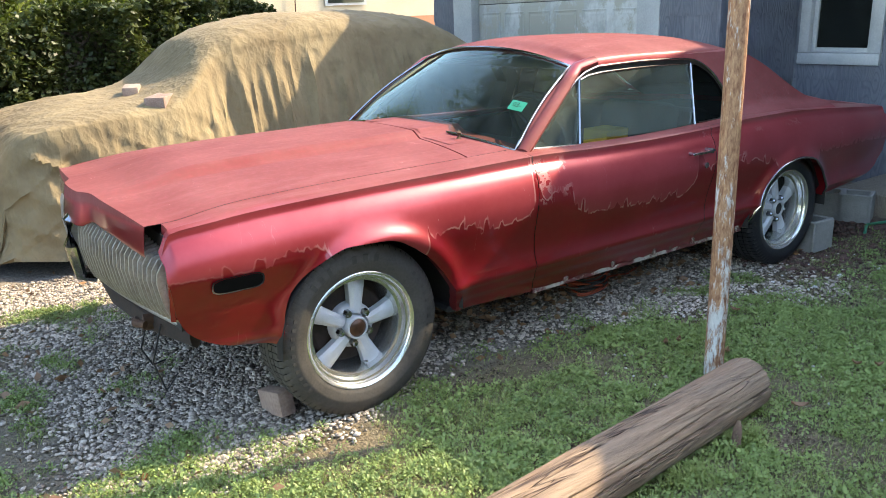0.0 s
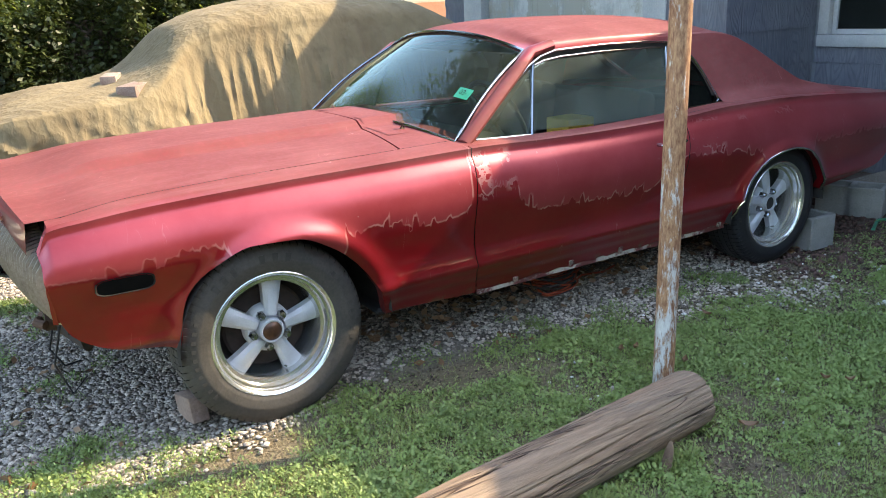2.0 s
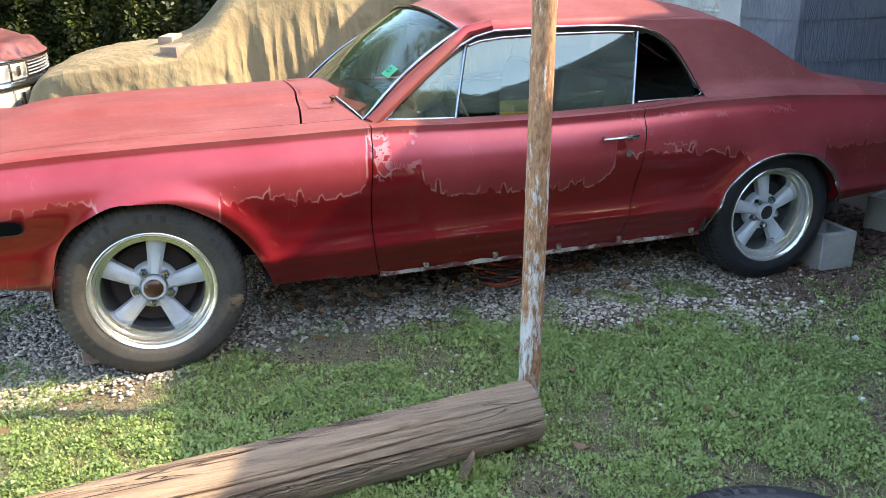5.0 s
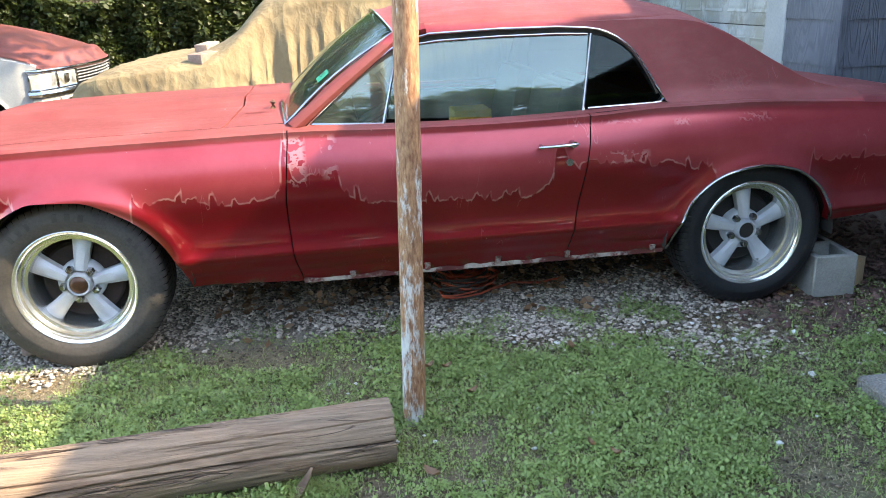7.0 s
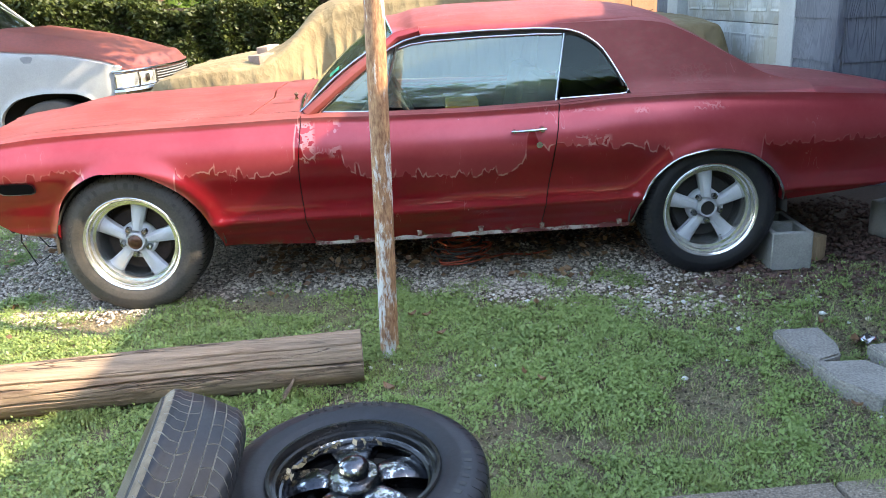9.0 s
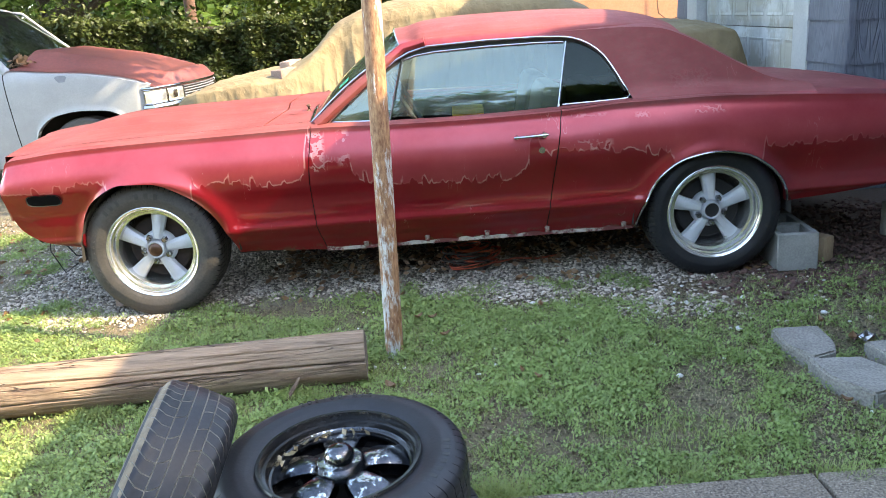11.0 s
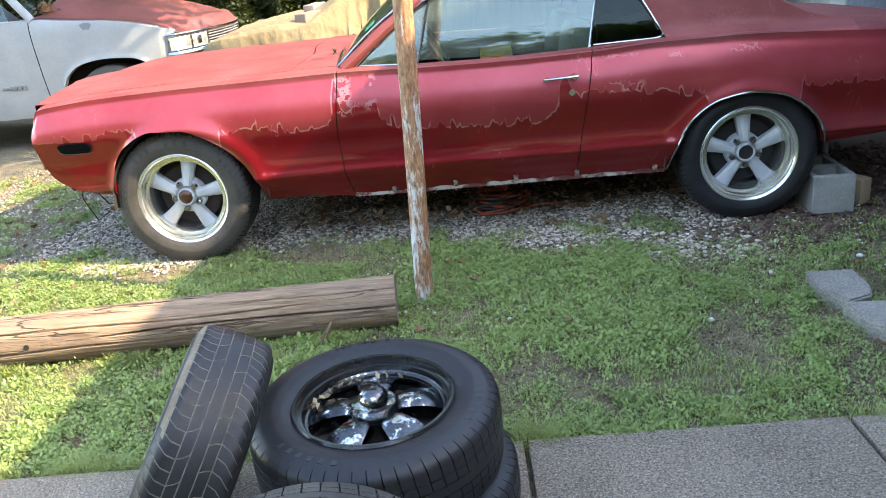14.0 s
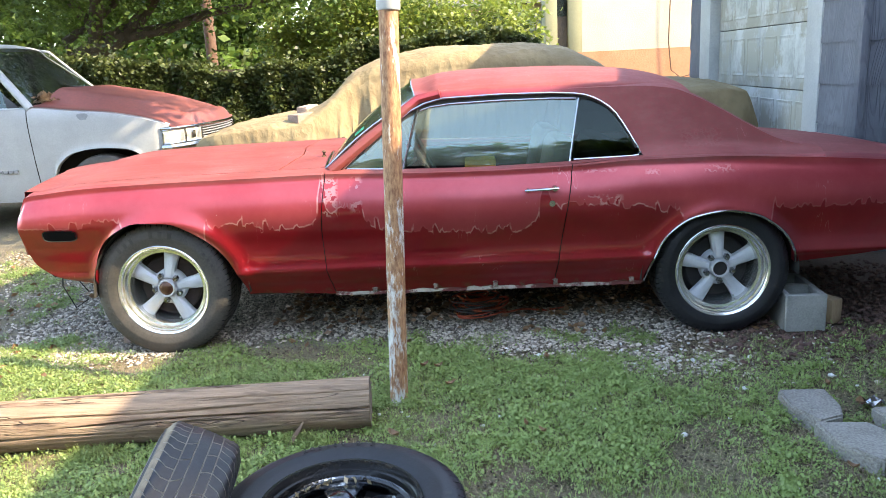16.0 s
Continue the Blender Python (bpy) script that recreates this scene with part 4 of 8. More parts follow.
    for side in (1, -1):
        bm = bmesh.new()
        rows = []
        for k in range(70):
            x = 2.09 + (3.3 - 2.09) * k / 69
            lo = quarter(x) if x < 2.435 else TOP(x) + 0.004
            lo = max(lo, TOP(x) + 0.004)
            hi = max(sail_hi(x), lo + 0.002)
            row = []
            for j in range(13):
                z = lo + (hi - lo) * j / 12
                w = gw(z) + 0.015 + 0.06 * math.exp(-((z - TOP(x)) / 0.03) ** 2) * smooth01((x - 2.36) / 0.2)
                row.append((x, side_y(w, side), z))
            row.append((x, side_y(gw(hi) - 0.03, side), hi + 0.012))
            row.append((x, side_y(gw(hi) - 0.1, side), hi + (0.02 if x < 2.6 else 0.0)))
            row.append((x, side_y(gw(hi) - 0.12, side), hi - 0.03))
            rows.append(row)
        grid(bm, rows)
        part("sail_panel", bm, PAINT, car, "faded rear pillar")
        # belt shelf between flank and glass
        bm = bmesh.new()
        rows = []
        for k in range(60):
            x = 0.86 + (3.35 - 0.86) * k / 59
            w0, z0 = flank(x, TOP(x)) - 0.028, TOP(x) + 0.006
            rows.append([(x, side_y(w0, side), z0), (x, side_y(min(gw(z0) - 0.004, w0 - 0.01), side), z0 + 0.002), (x, side_y(min(gw(z0) - 0.03, w0 - 0.03), side), z0 - 0.02)])
        grid(bm, rows)
        part("belt_shelf", bm, PAINT, car)
        # front pillar, drip rail
        bm = bmesh.new()
        a, b = Vector((0.9, side_y(0.762, side), 0.9)), Vector((1.35, side_y(0.628, side), 1.226))
        tube(bm, [a.lerp(b, k / 6) + Vector((0.012 * math.sin(math.pi * k / 6) - 0.01, 0, 0.012 * math.sin(math.pi * k / 6))) for k in range(7)] + [(1.45, side_y(0.632, side), 1.248)], 0.031, 10, flat=(1.0, 0.85))
        part("front_pillar", bm, PAINT, car)
        bm = bmesh.new()
        rows = []
        for k in range(9):
            t = k / 8
            e = lo_c(0.742 * side).lerp(hi_c(0.605 * side), t) + Vector((-0.018 * math.sin(math.pi * t) + 0.002, 0, 0.016 * math.sin(math.pi * t) - 0.002))
            q = a.lerp(b, t) + Vector((0.012 * math.sin(math.pi * t) - 0.012, side * 0.006, 0.012 * math.sin(math.pi * t) + 0.012))
            rows.append([e, e.lerp(q, 0.5) + Vector((-0.004, 0, 0.004)), q])
        grid(bm, rows)
        part("pillar_face", bm, PAINT, car)
        bm = bmesh.new()
        pts = [(0.94, 0.9), (1.05, 0.99), (1.2, 1.104), (1.3, 1.173), (1.37, 1.205), (1.46, 1.226), (1.75, 1.232), (2.0, 1.228), (2.12, 1.219)]
        pts += [(x, quarter(x)) for x in (2.17, 2.21, 2.25, 2.29, 2.32, 2.35, 2.38, 2.4, 2.42)] + [(2.432, 0.925), (2.42, 0.91), (2.38, 0.906), (2.3, 0.905), (2.1, 0.902)]
        tube(bm, [(x, side_y(gw(z) + 0.012, side), z) for x, z in pts], 0.0058, 6)
        part("window_trim", bm, CHROME, car, "bright window surround")
        bm = bmesh.new()
        seal = [q for q in pts if q[1] > 0.927]
        inset = lambda x, z, k: (x + (0.026 * k if x < 1.4 else -0.016 * k if x > 2.18 else 0.0), z - (0.028 * k if x < 2.18 else 0.01 * k))
        rows = []
        for k, off in ((0.1, 0.006), (0.5, -0.002), (1.0, -0.008)):
            rows.append([(inset(x, z, k)[0], side_y(gw(inset(x, z, k)[1]) + off, side), inset(x, z, k)[1]) for x, z in seal])
        grid(bm, rows)
        part("weatherstrip", bm, BLACK_CORD, car, "black rubber window seal")
        bm = bmesh.new()
        tube(bm, [(x, side_y(gw(z) - 0.004, side), z) for x, z in ((1.345, 1.172), (1.4, 1.187), (1.5, 1.197), (1.75, 1.202), (2.0, 1.2), (2.13, 1.194))], 0.0045, 6)
        part("window_frame", bm, CHROME, car, "thin bright window frame")
        # panes
        def pane(name, outline, mat, off=0.0, label=""):
            # bowed glass: steep at the belt, leaning in towards the roof
            lo_z, hi_z = min(q[1] for q in outline), max(q[1] for q in outline)
            rows = []
            for k in range(17):
                z = lo_z + 0.0005 + (hi_z - lo_z - 0.001) * k / 16
                xs = []
                for (xa, za), (xb, zb) in zip(outline, outline[1:] + outline[:1]):
                    if min(za, zb) <= z <= max(za, zb) and za != zb:
                        xs.append(xa + (xb - xa) * (z - za) / (zb - za))
                x0, x1 = min(xs), max(xs)
                y = side_y(gw(z) - 0.012 + off + BOW * (1 - ((z - 1.05) / 0.17) ** 2), side)
                rows.append([(x0 + (x1 - x0) * j / 8, y, z) for j in range(9)])
            bm = bmesh.new()
            grid(bm, rows)
            p = part(name, bm, mat, car, label)
            p.visible_shadow = False
            return p
        pane("side_window", [(1.255, 0.886), (2.078, 0.884), (2.145, 1.212), (1.75, 1.228), (1.46, 1.222), (1.37, 1.2), (1.338, 1.185)], SIDE_GLASS if side == 1 else DARK_GLASS, label="hazy side window, closed")
        pane("vent_window", [(0.965, 0.905), (1.25, 0.89), (1.33, 1.175), (1.2, 1.09)], SIDE_GLASS if side == 1 else DARK_GLASS, label="small triangular vent window")
        pane("quarter_window", [(2.085, 0.89), (2.4, 0.9), (2.425, 0.93), (2.39, 1.0), (2.345, 1.075), (2.29, 1.14), (2.2, 1.195), (2.15, 1.207)], OPEN_GLASS, label="dark quarter window")
        bm = bmesh.new()
        tube(bm, [(1.252, side_y(gw(0.89) + 0.002, side), 0.89), (1.334, side_y(gw(1.18) + 0.002, side), 1.18)], 0.007, 6)
        tube(bm, [(0.965, side_y(gw(0.9) + 0.002, side), 0.905), (1.12, side_y(gw(0.9) + 0.002, side), 0.897), (1.252, side_y(gw(0.9) + 0.002, side), 0.89)], 0.006, 6)
        part("vent_frame", bm, CHROME, car, "chrome vent window frame")
        bm = bmesh.new()
        tube(bm, [(2.08, side_y(gw(0.885) + 0.004, side), 0.885), (2.142, side_y(gw(1.19) + 0.004, side), 1.196)], 0.006, 6)
        part("window_post", bm, CHROME, car, "bright window post")
    # rear window, deck and tail
    bm = bmesh.new()
    rows = [[(2.66 + 0.5 * i / 8, YC - 0.53 * (-1 + 2 * j / 8), 1.185 - 0.3 * i / 8 + 0.02 * (1 - (-1 + 2 * j / 8) ** 2)) for j in range(9)] for i in range(9)]
    grid(bm, rows)
    part("rear_window", bm, DARK_GLASS, car)
    bm = bmesh.new()
    rows = []
    for k in range(26):
        x = 3.12 + (3.935 - 3.12) * k / 25
        ew = flank(x, TOP(x)) - 0.028
        rows.append([(x, YC - ew * s, TOP(x) + 0.006 + 0.05 * (1 - abs(s) ** 2.5) * smooth01((4.2 - x) / 0.8)) for s in [(-1 + 2 * j / 20) for j in range(21)]])
    rows.append([(3.945, y, z - 0.02) for x, y, z in rows[-1]])
    grid(bm, rows)
    part("boot_lid", bm, PAINT, car, "faded red boot lid")
    bm = bmesh.new()
    rows = []
    for k in range(9):
        z = 0.53 + (TOP(3.93) - 0.53) * k / 8
        ew = flank(3.93, z)
        rows.append([(3.93 + 0.025 * (1 - s * s), YC - ew * s, z) for s in [(-1 + 2 * j / 16) for j in range(17)]])
    grid(bm, rows)
    part("tail_panel", bm, PAINT, car)

    # grille: upright fins in two banks, a divider between, a dark box behind
    top_z, bot_z = 0.79, 0.535
    gx = lambda w: -0.705 - 0.1 * (1 - (abs(w) / 0.8) ** 1.6)
    bm = bmesh.new()
    cuboid(bm, -0.655, -0.6, YC - 0.8, YC + 0.8, 0.5, 0.82)
    part("grille_backing", bm, DARK, car, "", False)
    for bank in (1, -1):
        for k in range(22):
            w = bank * (0.1 + 0.0333 * k)
            x = gx(w)
            bm = bmesh.new()
            drop = 0.006 + 0.03 * (k / 21) ** 2
            front = [(x + 0.14, top_z + 0.012 - drop), (x + 0.07, top_z + 0.008 - drop), (x + 0.02, top_z - 0.004 - drop), (x - 0.002, top_z - 0.035 - drop), (x - 0.008, 0.68), (x + 0.004, 0.6), (x + 0.026, bot_z + 0.01), (x + 0.075, bot_z - 0.012)]
            back = [(px + 0.034, 0.66 + (pz - 0.66) * 0.84) for px, pz in front]
            rows = [[(px, YC - w + t, pz) for px, pz in line] for line, t in ((back, 0.0085), (front, 0.0052), (front, -0.0052), (back, -0.0085))]
            grid(bm, rows)
            part("grille_fin", bm, GRILLE, car)
    bm = bmesh.new()
    tube(bm, [(gx(0) + 0.03, YC, 0.8), (gx(0) - 0.012, YC, 0.765), (gx(0) - 0.02, YC, 0.66), (gx(0), YC, 0.53), (gx(0) + 0.05, YC, 0.515)], 0.045, 10, flat=(1.0, 0.5))
    part("grille_divider", bm, CHROME, car, "dull chrome grille divider")
    bm = bmesh.new()
    tube(bm, [(gx(w) + 0.075, YC - w, 0.512) for w in [(-0.8 + 1.6 * k / 20) for k in range(21)]], 0.016, 8)
    part("grille_rail", bm, GRILLE, car, "lower grille rail")
    # bare brackets where the bumper was
    for side in (1, -1):
        bm = bmesh.new()
        y = side_y(0.46, side)
        tube(bm, [(-0.5, y, 0.42), (-0.62, y, 0.43), (-0.7, y, 0.44)], 0.024, 8, flat=(0.6, 1.3))
        tube(bm, [(-0.7, y - 0.03, 0.44), (-0.725, y, 0.445), (-0.715, y + 0.04, 0.44)], 0.016, 8)
        part("bumper_bracket", bm, RUST, car, "bare rusty bumper bracket")
        bm = bmesh.new()
        rows = []
        for k in range(14):
            z = 0.55 + 0.28 * k / 13
            x = -0.69 + 0.19 * max(0, 0.56 - z) + 0.5 * max(0, z - 0.79)
            n = 0.006 * noise.noise(Vector((0, side, z * 25)))
            fw = flank(-0.69, z)
            rows.append([(x + 0.012, side_y(fw, side), z), (x - 0.002 + n, side_y(fw - 0.009 + n, side), z), (x + 0.004, side_y(fw - 0.015, side), z), (x + 0.05, side_y(fw - 0.022, side), z)])
        grid(bm, rows)
        part("wing_nose", bm, PAINT, car, "torn wing edge")
    bm = bmesh.new()
    tube(bm, [(-0.6, YC - 0.75, 0.45), (-0.66, YC - 0.4, 0.42), (-0.69, YC, 0.415), (-0.66, YC + 0.4, 0.42), (-0.6, YC + 0.75, 0.45)], 0.042, 8, flat=(0.5, 1.0))
    part("front_crossmember", bm, DRUM, car, "rusty front crossmember")
    for k in range(2):
        bm = bmesh.new()
        y0 = YC - 0.55 + 0.16 * k
        tube(bm, [(-0.66, y0, 0.45), (-0.7, y0 + 0.03, 0.3), (-0.66, y0 + 0.06, 0.16 + 0.05 * k), (-0.6, y0 + 0.1, 0.2)], 0.0035, 6)
        part("loose_wire", bm, DARK, car)

    # cabin
    bm = bmesh.new()
    cuboid(bm, 0.9, 1.16, YC - 0.7, YC + 0.7, 0.72, 0.905, 0.04)
    part("dashboard", bm, CABIN, car)
    for w in (0.38, -0.38):
        bm = bmesh.new()
        cuboid(bm, 1.5, 2.0, YC - w - 0.25, YC - w + 0.25, 0.4, 0.62, 0.05)
        cuboid(bm, 1.93, 2.07, YC - w - 0.24, YC - w + 0.24, 0.55, 1.0, 0.05, m=Matrix.Translation((2.0, 0, 0.55)) @ Matrix.Rotation(0.2, 4, "Y") @ Matrix.Translation((-2.0, 0, -0.55)))
        part("front_seat", bm, CABIN, car, "dark vinyl front seat")
    bm = bmesh.new()
    cuboid(bm, 2.3, 2.45, YC - 0.6, YC + 0.6, 0.5, 0.93, 0.05)
    part("rear_seat", bm, CABIN, car, "dark vinyl rear seat")
    bm = bmesh.new()
    sw = Matrix.Translation((1.33, YC - 0.38, 0.93)) @ Matrix.Rotation(radians(62), 4, "Y")
    ringp = [sw @ Vector((0.185 * math.cos(a), 0.185 * math.sin(a), 0)) for a in (2 * math.pi * k / 32 for k in range(33))]
    tube(bm, ringp, 0.012, 8, cap=False)
    for a in (0.0, 2.2, 4.1):
        tube(bm, [sw @ Vector((0.02, 0, -0.03)), sw @ Vector((0.18 * math.cos(a), 0.18 * math.sin(a), 0))], 0.009, 6)
    tube(bm, [sw @ Vector((0, 0, 0)), sw @ Vector((0, 0, -0.4))], 0.025, 8)
    part("steering_wheel", bm, CABIN, car, "thin-rimmed steering wheel")
    bm = bmesh.new()
    cuboid(bm, 1.56, 1.72, YC - 0.62, YC - 0.46, 0.78, 0.905, 0.004, 1)
    part("parcel", bm, CARD, car, "yellow cardboard box on the seat")
    bm = bmesh.new()
    cuboid(bm, 1.42, 2.62, YC - 0.55, YC + 0.55, 1.205, 1.212)
    part("headlining", bm, CABIN, car, "", False)
    for side in (1, -1):
        bm = bmesh.new()
        grid(bm, [[(x, side_y(w, side), z) for x in (2.2, 2.35, 2.5, 2.6)] for w, z in ((0.66, 0.9), (0.62, 1.04), (0.56, 1.17))] if side == -1 else [[(x, side_y(w, side), z) for x in (2.46, 2.5, 2.55, 2.6)] for w, z in ((0.66, 0.9), (0.62, 1.04), (0.56, 1.17))])
        part("rear_trim_panel", bm, CABIN, car, "dark rear trim panel", False)

    # wheels
    for side in (1, -1):
        for x, z, turn, phase, dusty in ((0.0, 0.341, 0.0, 80.0, True), (2.819, 0.328, 0.0, 93.0, False)):
            steer = turn if side == 1 else turn
            road_wheel(car, Vector((x, side_y(0.744 if x < 1 else 0.744, side), z)), side, steer, phase, dusty, 0.347 if x < 1 else 0.331)
    return car


def tyre_profile(R, rim, width):
    h = width / 2
    return [(-h * 0.86, rim - 0.004), (-h * 0.93, rim + 0.012), (-h * 0.99, rim + 0.026), (-h * 1.0, rim + 0.03), (-h * 1.04, rim + (R - rim) * 0.42), (-h * 1.045, rim + (R - rim) * 0.5), (-h * 1.03, rim + (R - rim) * 0.54), (-h * 1.02, rim + (R - rim) * 0.66), (-h * 0.97, R - 0.028), (-h * 0.9, R - 0.013), (-h * 0.82, R - 0.004), (-h * 0.68, R)]


def tyre_mesh(bm, m, R, rim, width, pattern=0, n=216, depth=0.006):
    """A tyre turned about local y, its outer side at -y; the grooves cut into the tread take the second material."""
    side = tyre_profile(R, rim, width)
    h = width / 2 * 0.66
    e = 0.0016
    cuts = (-0.62, -0.22, 0.22, 0.62)
    axial = sorted([-h * 0.95, -h * 0.42, 0.0, h * 0.42, h * 0.95] + [h * q + s * e for q in cuts for s in (-1, 0, 1)])
    tread = [(a, R + 0.002 - 0.004 * (a / h) ** 2) for a in axial]
    centre = [any(abs(a - h * q) < 1e-6 for q in cuts) for a in axial]
    prof = side + tread + [(-a, r) for a, r in reversed(side)]
    k0, k1 = len(side), len(side) + len(tread)
    sipes = n // 4
    rings, cut = [], []
    for i in range(sipes * 4):
        base = 2 * math.pi * (i // 4) / sipes
        a0 = base + (-e / R, 0.0, e / R, math.pi / sipes)[i % 4]
        slot = i % 4 == 1
        row = []
        for j, (ax, r) in enumerate(prof):
            u = ax / h
            g, a = 0, a0
            if pattern == 0:
                a += 0.1 * math.sin(u * 2.3) + 0.03 * abs(u)
            else:
                a += 0.03 * u
            if k0 <= j < k1:
                ribs = abs(u) > 0.62 if pattern == 0 else abs(u) > 0.22
                g = centre[j - k0] or (slot and (ribs or (abs(u) > 0.22 and (i // 4) % 2 == 0)))
            elif abs(ax) > h and r > R - 0.016:
                g = slot
            d = -depth * g
            row.append(m @ Vector(((r + d) * math.cos(a), ax, (r + d) * math.sin(a))))
            cut.append(bool(g))
        rings.append(row)
    vs = grid(bm, rings, closed_u=True)
    flag = dict(zip(vs, cut))
    for f in bm.faces:
        if sum(1 for v in f.verts if flag.get(v, False)) >= 2 and min(e.calc_length() for e in f.edges) < 0.006:
            f.material_index = 1


def ring_marks(owner, m, R0, R1, y, spans, teeth, material):
    """Worn raised blocks round a sidewall, where lettering stood."""
    for a0, a1 in spans:
        for i in range(teeth):
            b0 = a0 + (a1 - a0) * (i + 0.2) / teeth
            b1 = a0 + (a1 - a0) * (i + 0.62) / teeth
            bm = bmesh.new()
            rows = []
            for k in range(4):
                a = math.radians(b0 + (b1 - b0) * k / 3)
                rows.append([m @ Vector((r * math.cos(a), y + d, r * math.sin(a))) for r, d in ((R0, 0.004), (R0, 0), (R1, 0.001), (R1, 0.006))])
            grid(bm, rows)
            part("sidewall_mark", bm, material, owner, smooth=False)


def road_wheel(car, centre, side, steer, phase, dusty, R):
    """Five-spoke alloy wheel and tyre, its face towards the car's outside."""
    m = Matrix.Translation(centre) @ Matrix.Rotation(radians(steer), 4, "Z").inverted() @ (Matrix.Identity(4) if side == 1 else Matrix.Rotation(math.pi, 4, "Z"))
    rim = 0.222
    bm = bmesh.new()
    tyre_mesh(bm, m, R, rim, 0.235, 1, 300, 0.004)
    wheel = part("wheel", bm, [DUSTY_RUBBER if dusty else RUBBER, BLACK], car, "worn black tyre on a five-spoke alloy wheel")
    if side == 1:
        if dusty:
            for r0, r1, spans, teeth in ((R - 0.058, R - 0.042, ((-25, 42), (155, 218)), 10), (R - 0.07, R - 0.04, ((72, 100), (112, 136)), 3)):
                ring_marks(wheel, m, r0, r1, -0.1235, spans, teeth, TYRE_MARK)
    # polished lip and barrel
    bm = bmesh.new()
    prof = [(-0.098, rim + 0.014), (-0.108, rim + 0.016), (-0.112, rim + 0.01), (-0.108, rim + 0.002), (-0.1, rim - 0.004), (-0.088, rim - 0.006), (-0.086, rim - 0.014), (-0.066, rim - 0.02), (-0.062, rim - 0.032), (-0.045, rim - 0.036), (0.08, rim - 0.04)]
    lathe(bm, prof, 72, m)
    part("rim", bm, POLISHED, wheel, "polished rim lip")
    # spokes, set deep in the barrel
    m = m @ Matrix.Translation((0, 0.04, 0))
    for k in range(5):
        a = radians(phase + 72 * k)
        sm = m @ Matrix.Rotation(-a if side == 1 else -(math.pi - a), 4, "Y")
        bm = bmesh.new()
        rows = []
        for i in range(9):
            t = i / 8
            r = 0.055 + (rim - 0.03 - 0.055) * t
            half = 0.024 + 0.016 * t ** 1.3
            y = -0.092 + 0.022 * t ** 1.5
            rows.append([(r, y + 0.045, -half), (r, y + 0.012, -half), (r, y - 0.002, -half * 0.55), (r, y - 0.004, 0), (r, y - 0.002, half * 0.55), (r, y + 0.012, half), (r, y + 0.045, half)])
        grid(bm, [[sm @ Vector(p) for p in row] for row in rows])
        part("spoke", bm, CAST, wheel)
        bm = bmesh.new()
        b = a + radians(36)
        q = m @ Vector((0.066 * math.cos(b) * side, -0.078, 0.066 * math.sin(b)))
        q2 = m @ Vector((0.066 * math.cos(b) * side, -0.1, 0.066 * math.sin(b)))
        q3 = m @ Vector((0.066 * math.cos(b) * side, -0.108, 0.066 * math.sin(b)))
        tube(bm, [q, q2, q2, q3], [0.017, 0.0145, 0.0125, 0.007], 6)
        part("wheel_nut", bm, CHROME, wheel)
    bm = bmesh.new()
    lathe(bm, [(0.0, 0.092), (-0.066, 0.09), (-0.076, 0.082), (-0.08, 0.05), (-0.09, 0.046)], 40, m)
    lathe(bm, [(-0.08, 0.047), (-0.108, 0.045), (-0.113, 0.042), (-0.112, 0.037), (-0.1, 0.035), (-0.098, 0.0)], 32, m)
    part("hub", bm, CAST, wheel)
    bm = bmesh.new()
    if dusty:
        lathe(bm, [(-0.1, 0.036), (-0.11, 0.035), (-0.116, 0.028), (-0.12, 0.016), (-0.121, 0.0)], 24, m)
        part("hub_cap", bm, BROWN_CAP, wheel, "rusty brown centre cap")
    else:
        lathe(bm, [(-0.1, 0.036), (-0.104, 0.034), (-0.1, 0.03), (-0.0985, 0.0)], 24, m)
        part("hub_cap", bm, DARK, wheel, "open dark hub centre")
    bm = bmesh.new()
    lathe(bm, [(-0.02, 0.16), (-0.03, 0.15), (-0.03, 0.0)], 40, m)
    lathe(bm, [(0.02, 0.185), (0.02, 0.0)], 40, m)
    part("brake_drum", bm, DRUM if dusty else DARK, wheel, "dark brake drum")
    bm = bmesh.new()
    v = radians(phase + 205)
    tube(bm, [m @ Vector((0.178 * math.cos(v) * side, -0.05, 0.178 * math.sin(v))), m @ Vector((0.168 * math.cos(v) * side, -0.085, 0.168 * math.sin(v)))], 0.004, 6)
    part("valve", bm, POLISHED, wheel)


build_coupe()

# ---- ground ----
def build_ground():
    bm = bmesh.new()
    xs = [-1500, -200, -30, -8] + list(np.linspace(-4, 6, 101)) + [9, 30, 200, 1500]
    ys = [-1500, -200, -30, -9] + list(np.linspace(-5, 5, 101)) + [9, 30, 200, 1500]
    rows = []
    for x in xs:
        row = []
        for y in ys:
            near = smooth01((6 - abs(x - 1)) / 2) * smooth01((5 - abs(y)) / 2)
            z = (noise.noise(Vector((x * 1.3, y * 1.3, 0))) * 0.014 + noise.noise(Vector((x * 6, y * 6, 4))) * 0.006) * near - 0.006 + rise(x, y)
            row.append((x, y, z))
        rows.append(row)
    grid(bm, rows)
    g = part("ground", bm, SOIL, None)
    tagged(g, "trodden soil with thin grass and limestone gravel", "ground", kind="structure")


def rise(x, y):
    """The drive climbs a little towards the truck."""
    return 0.07 * smooth01((-0.75 - x) / 0.5) * smooth01((y - 1.0) / 0.8)


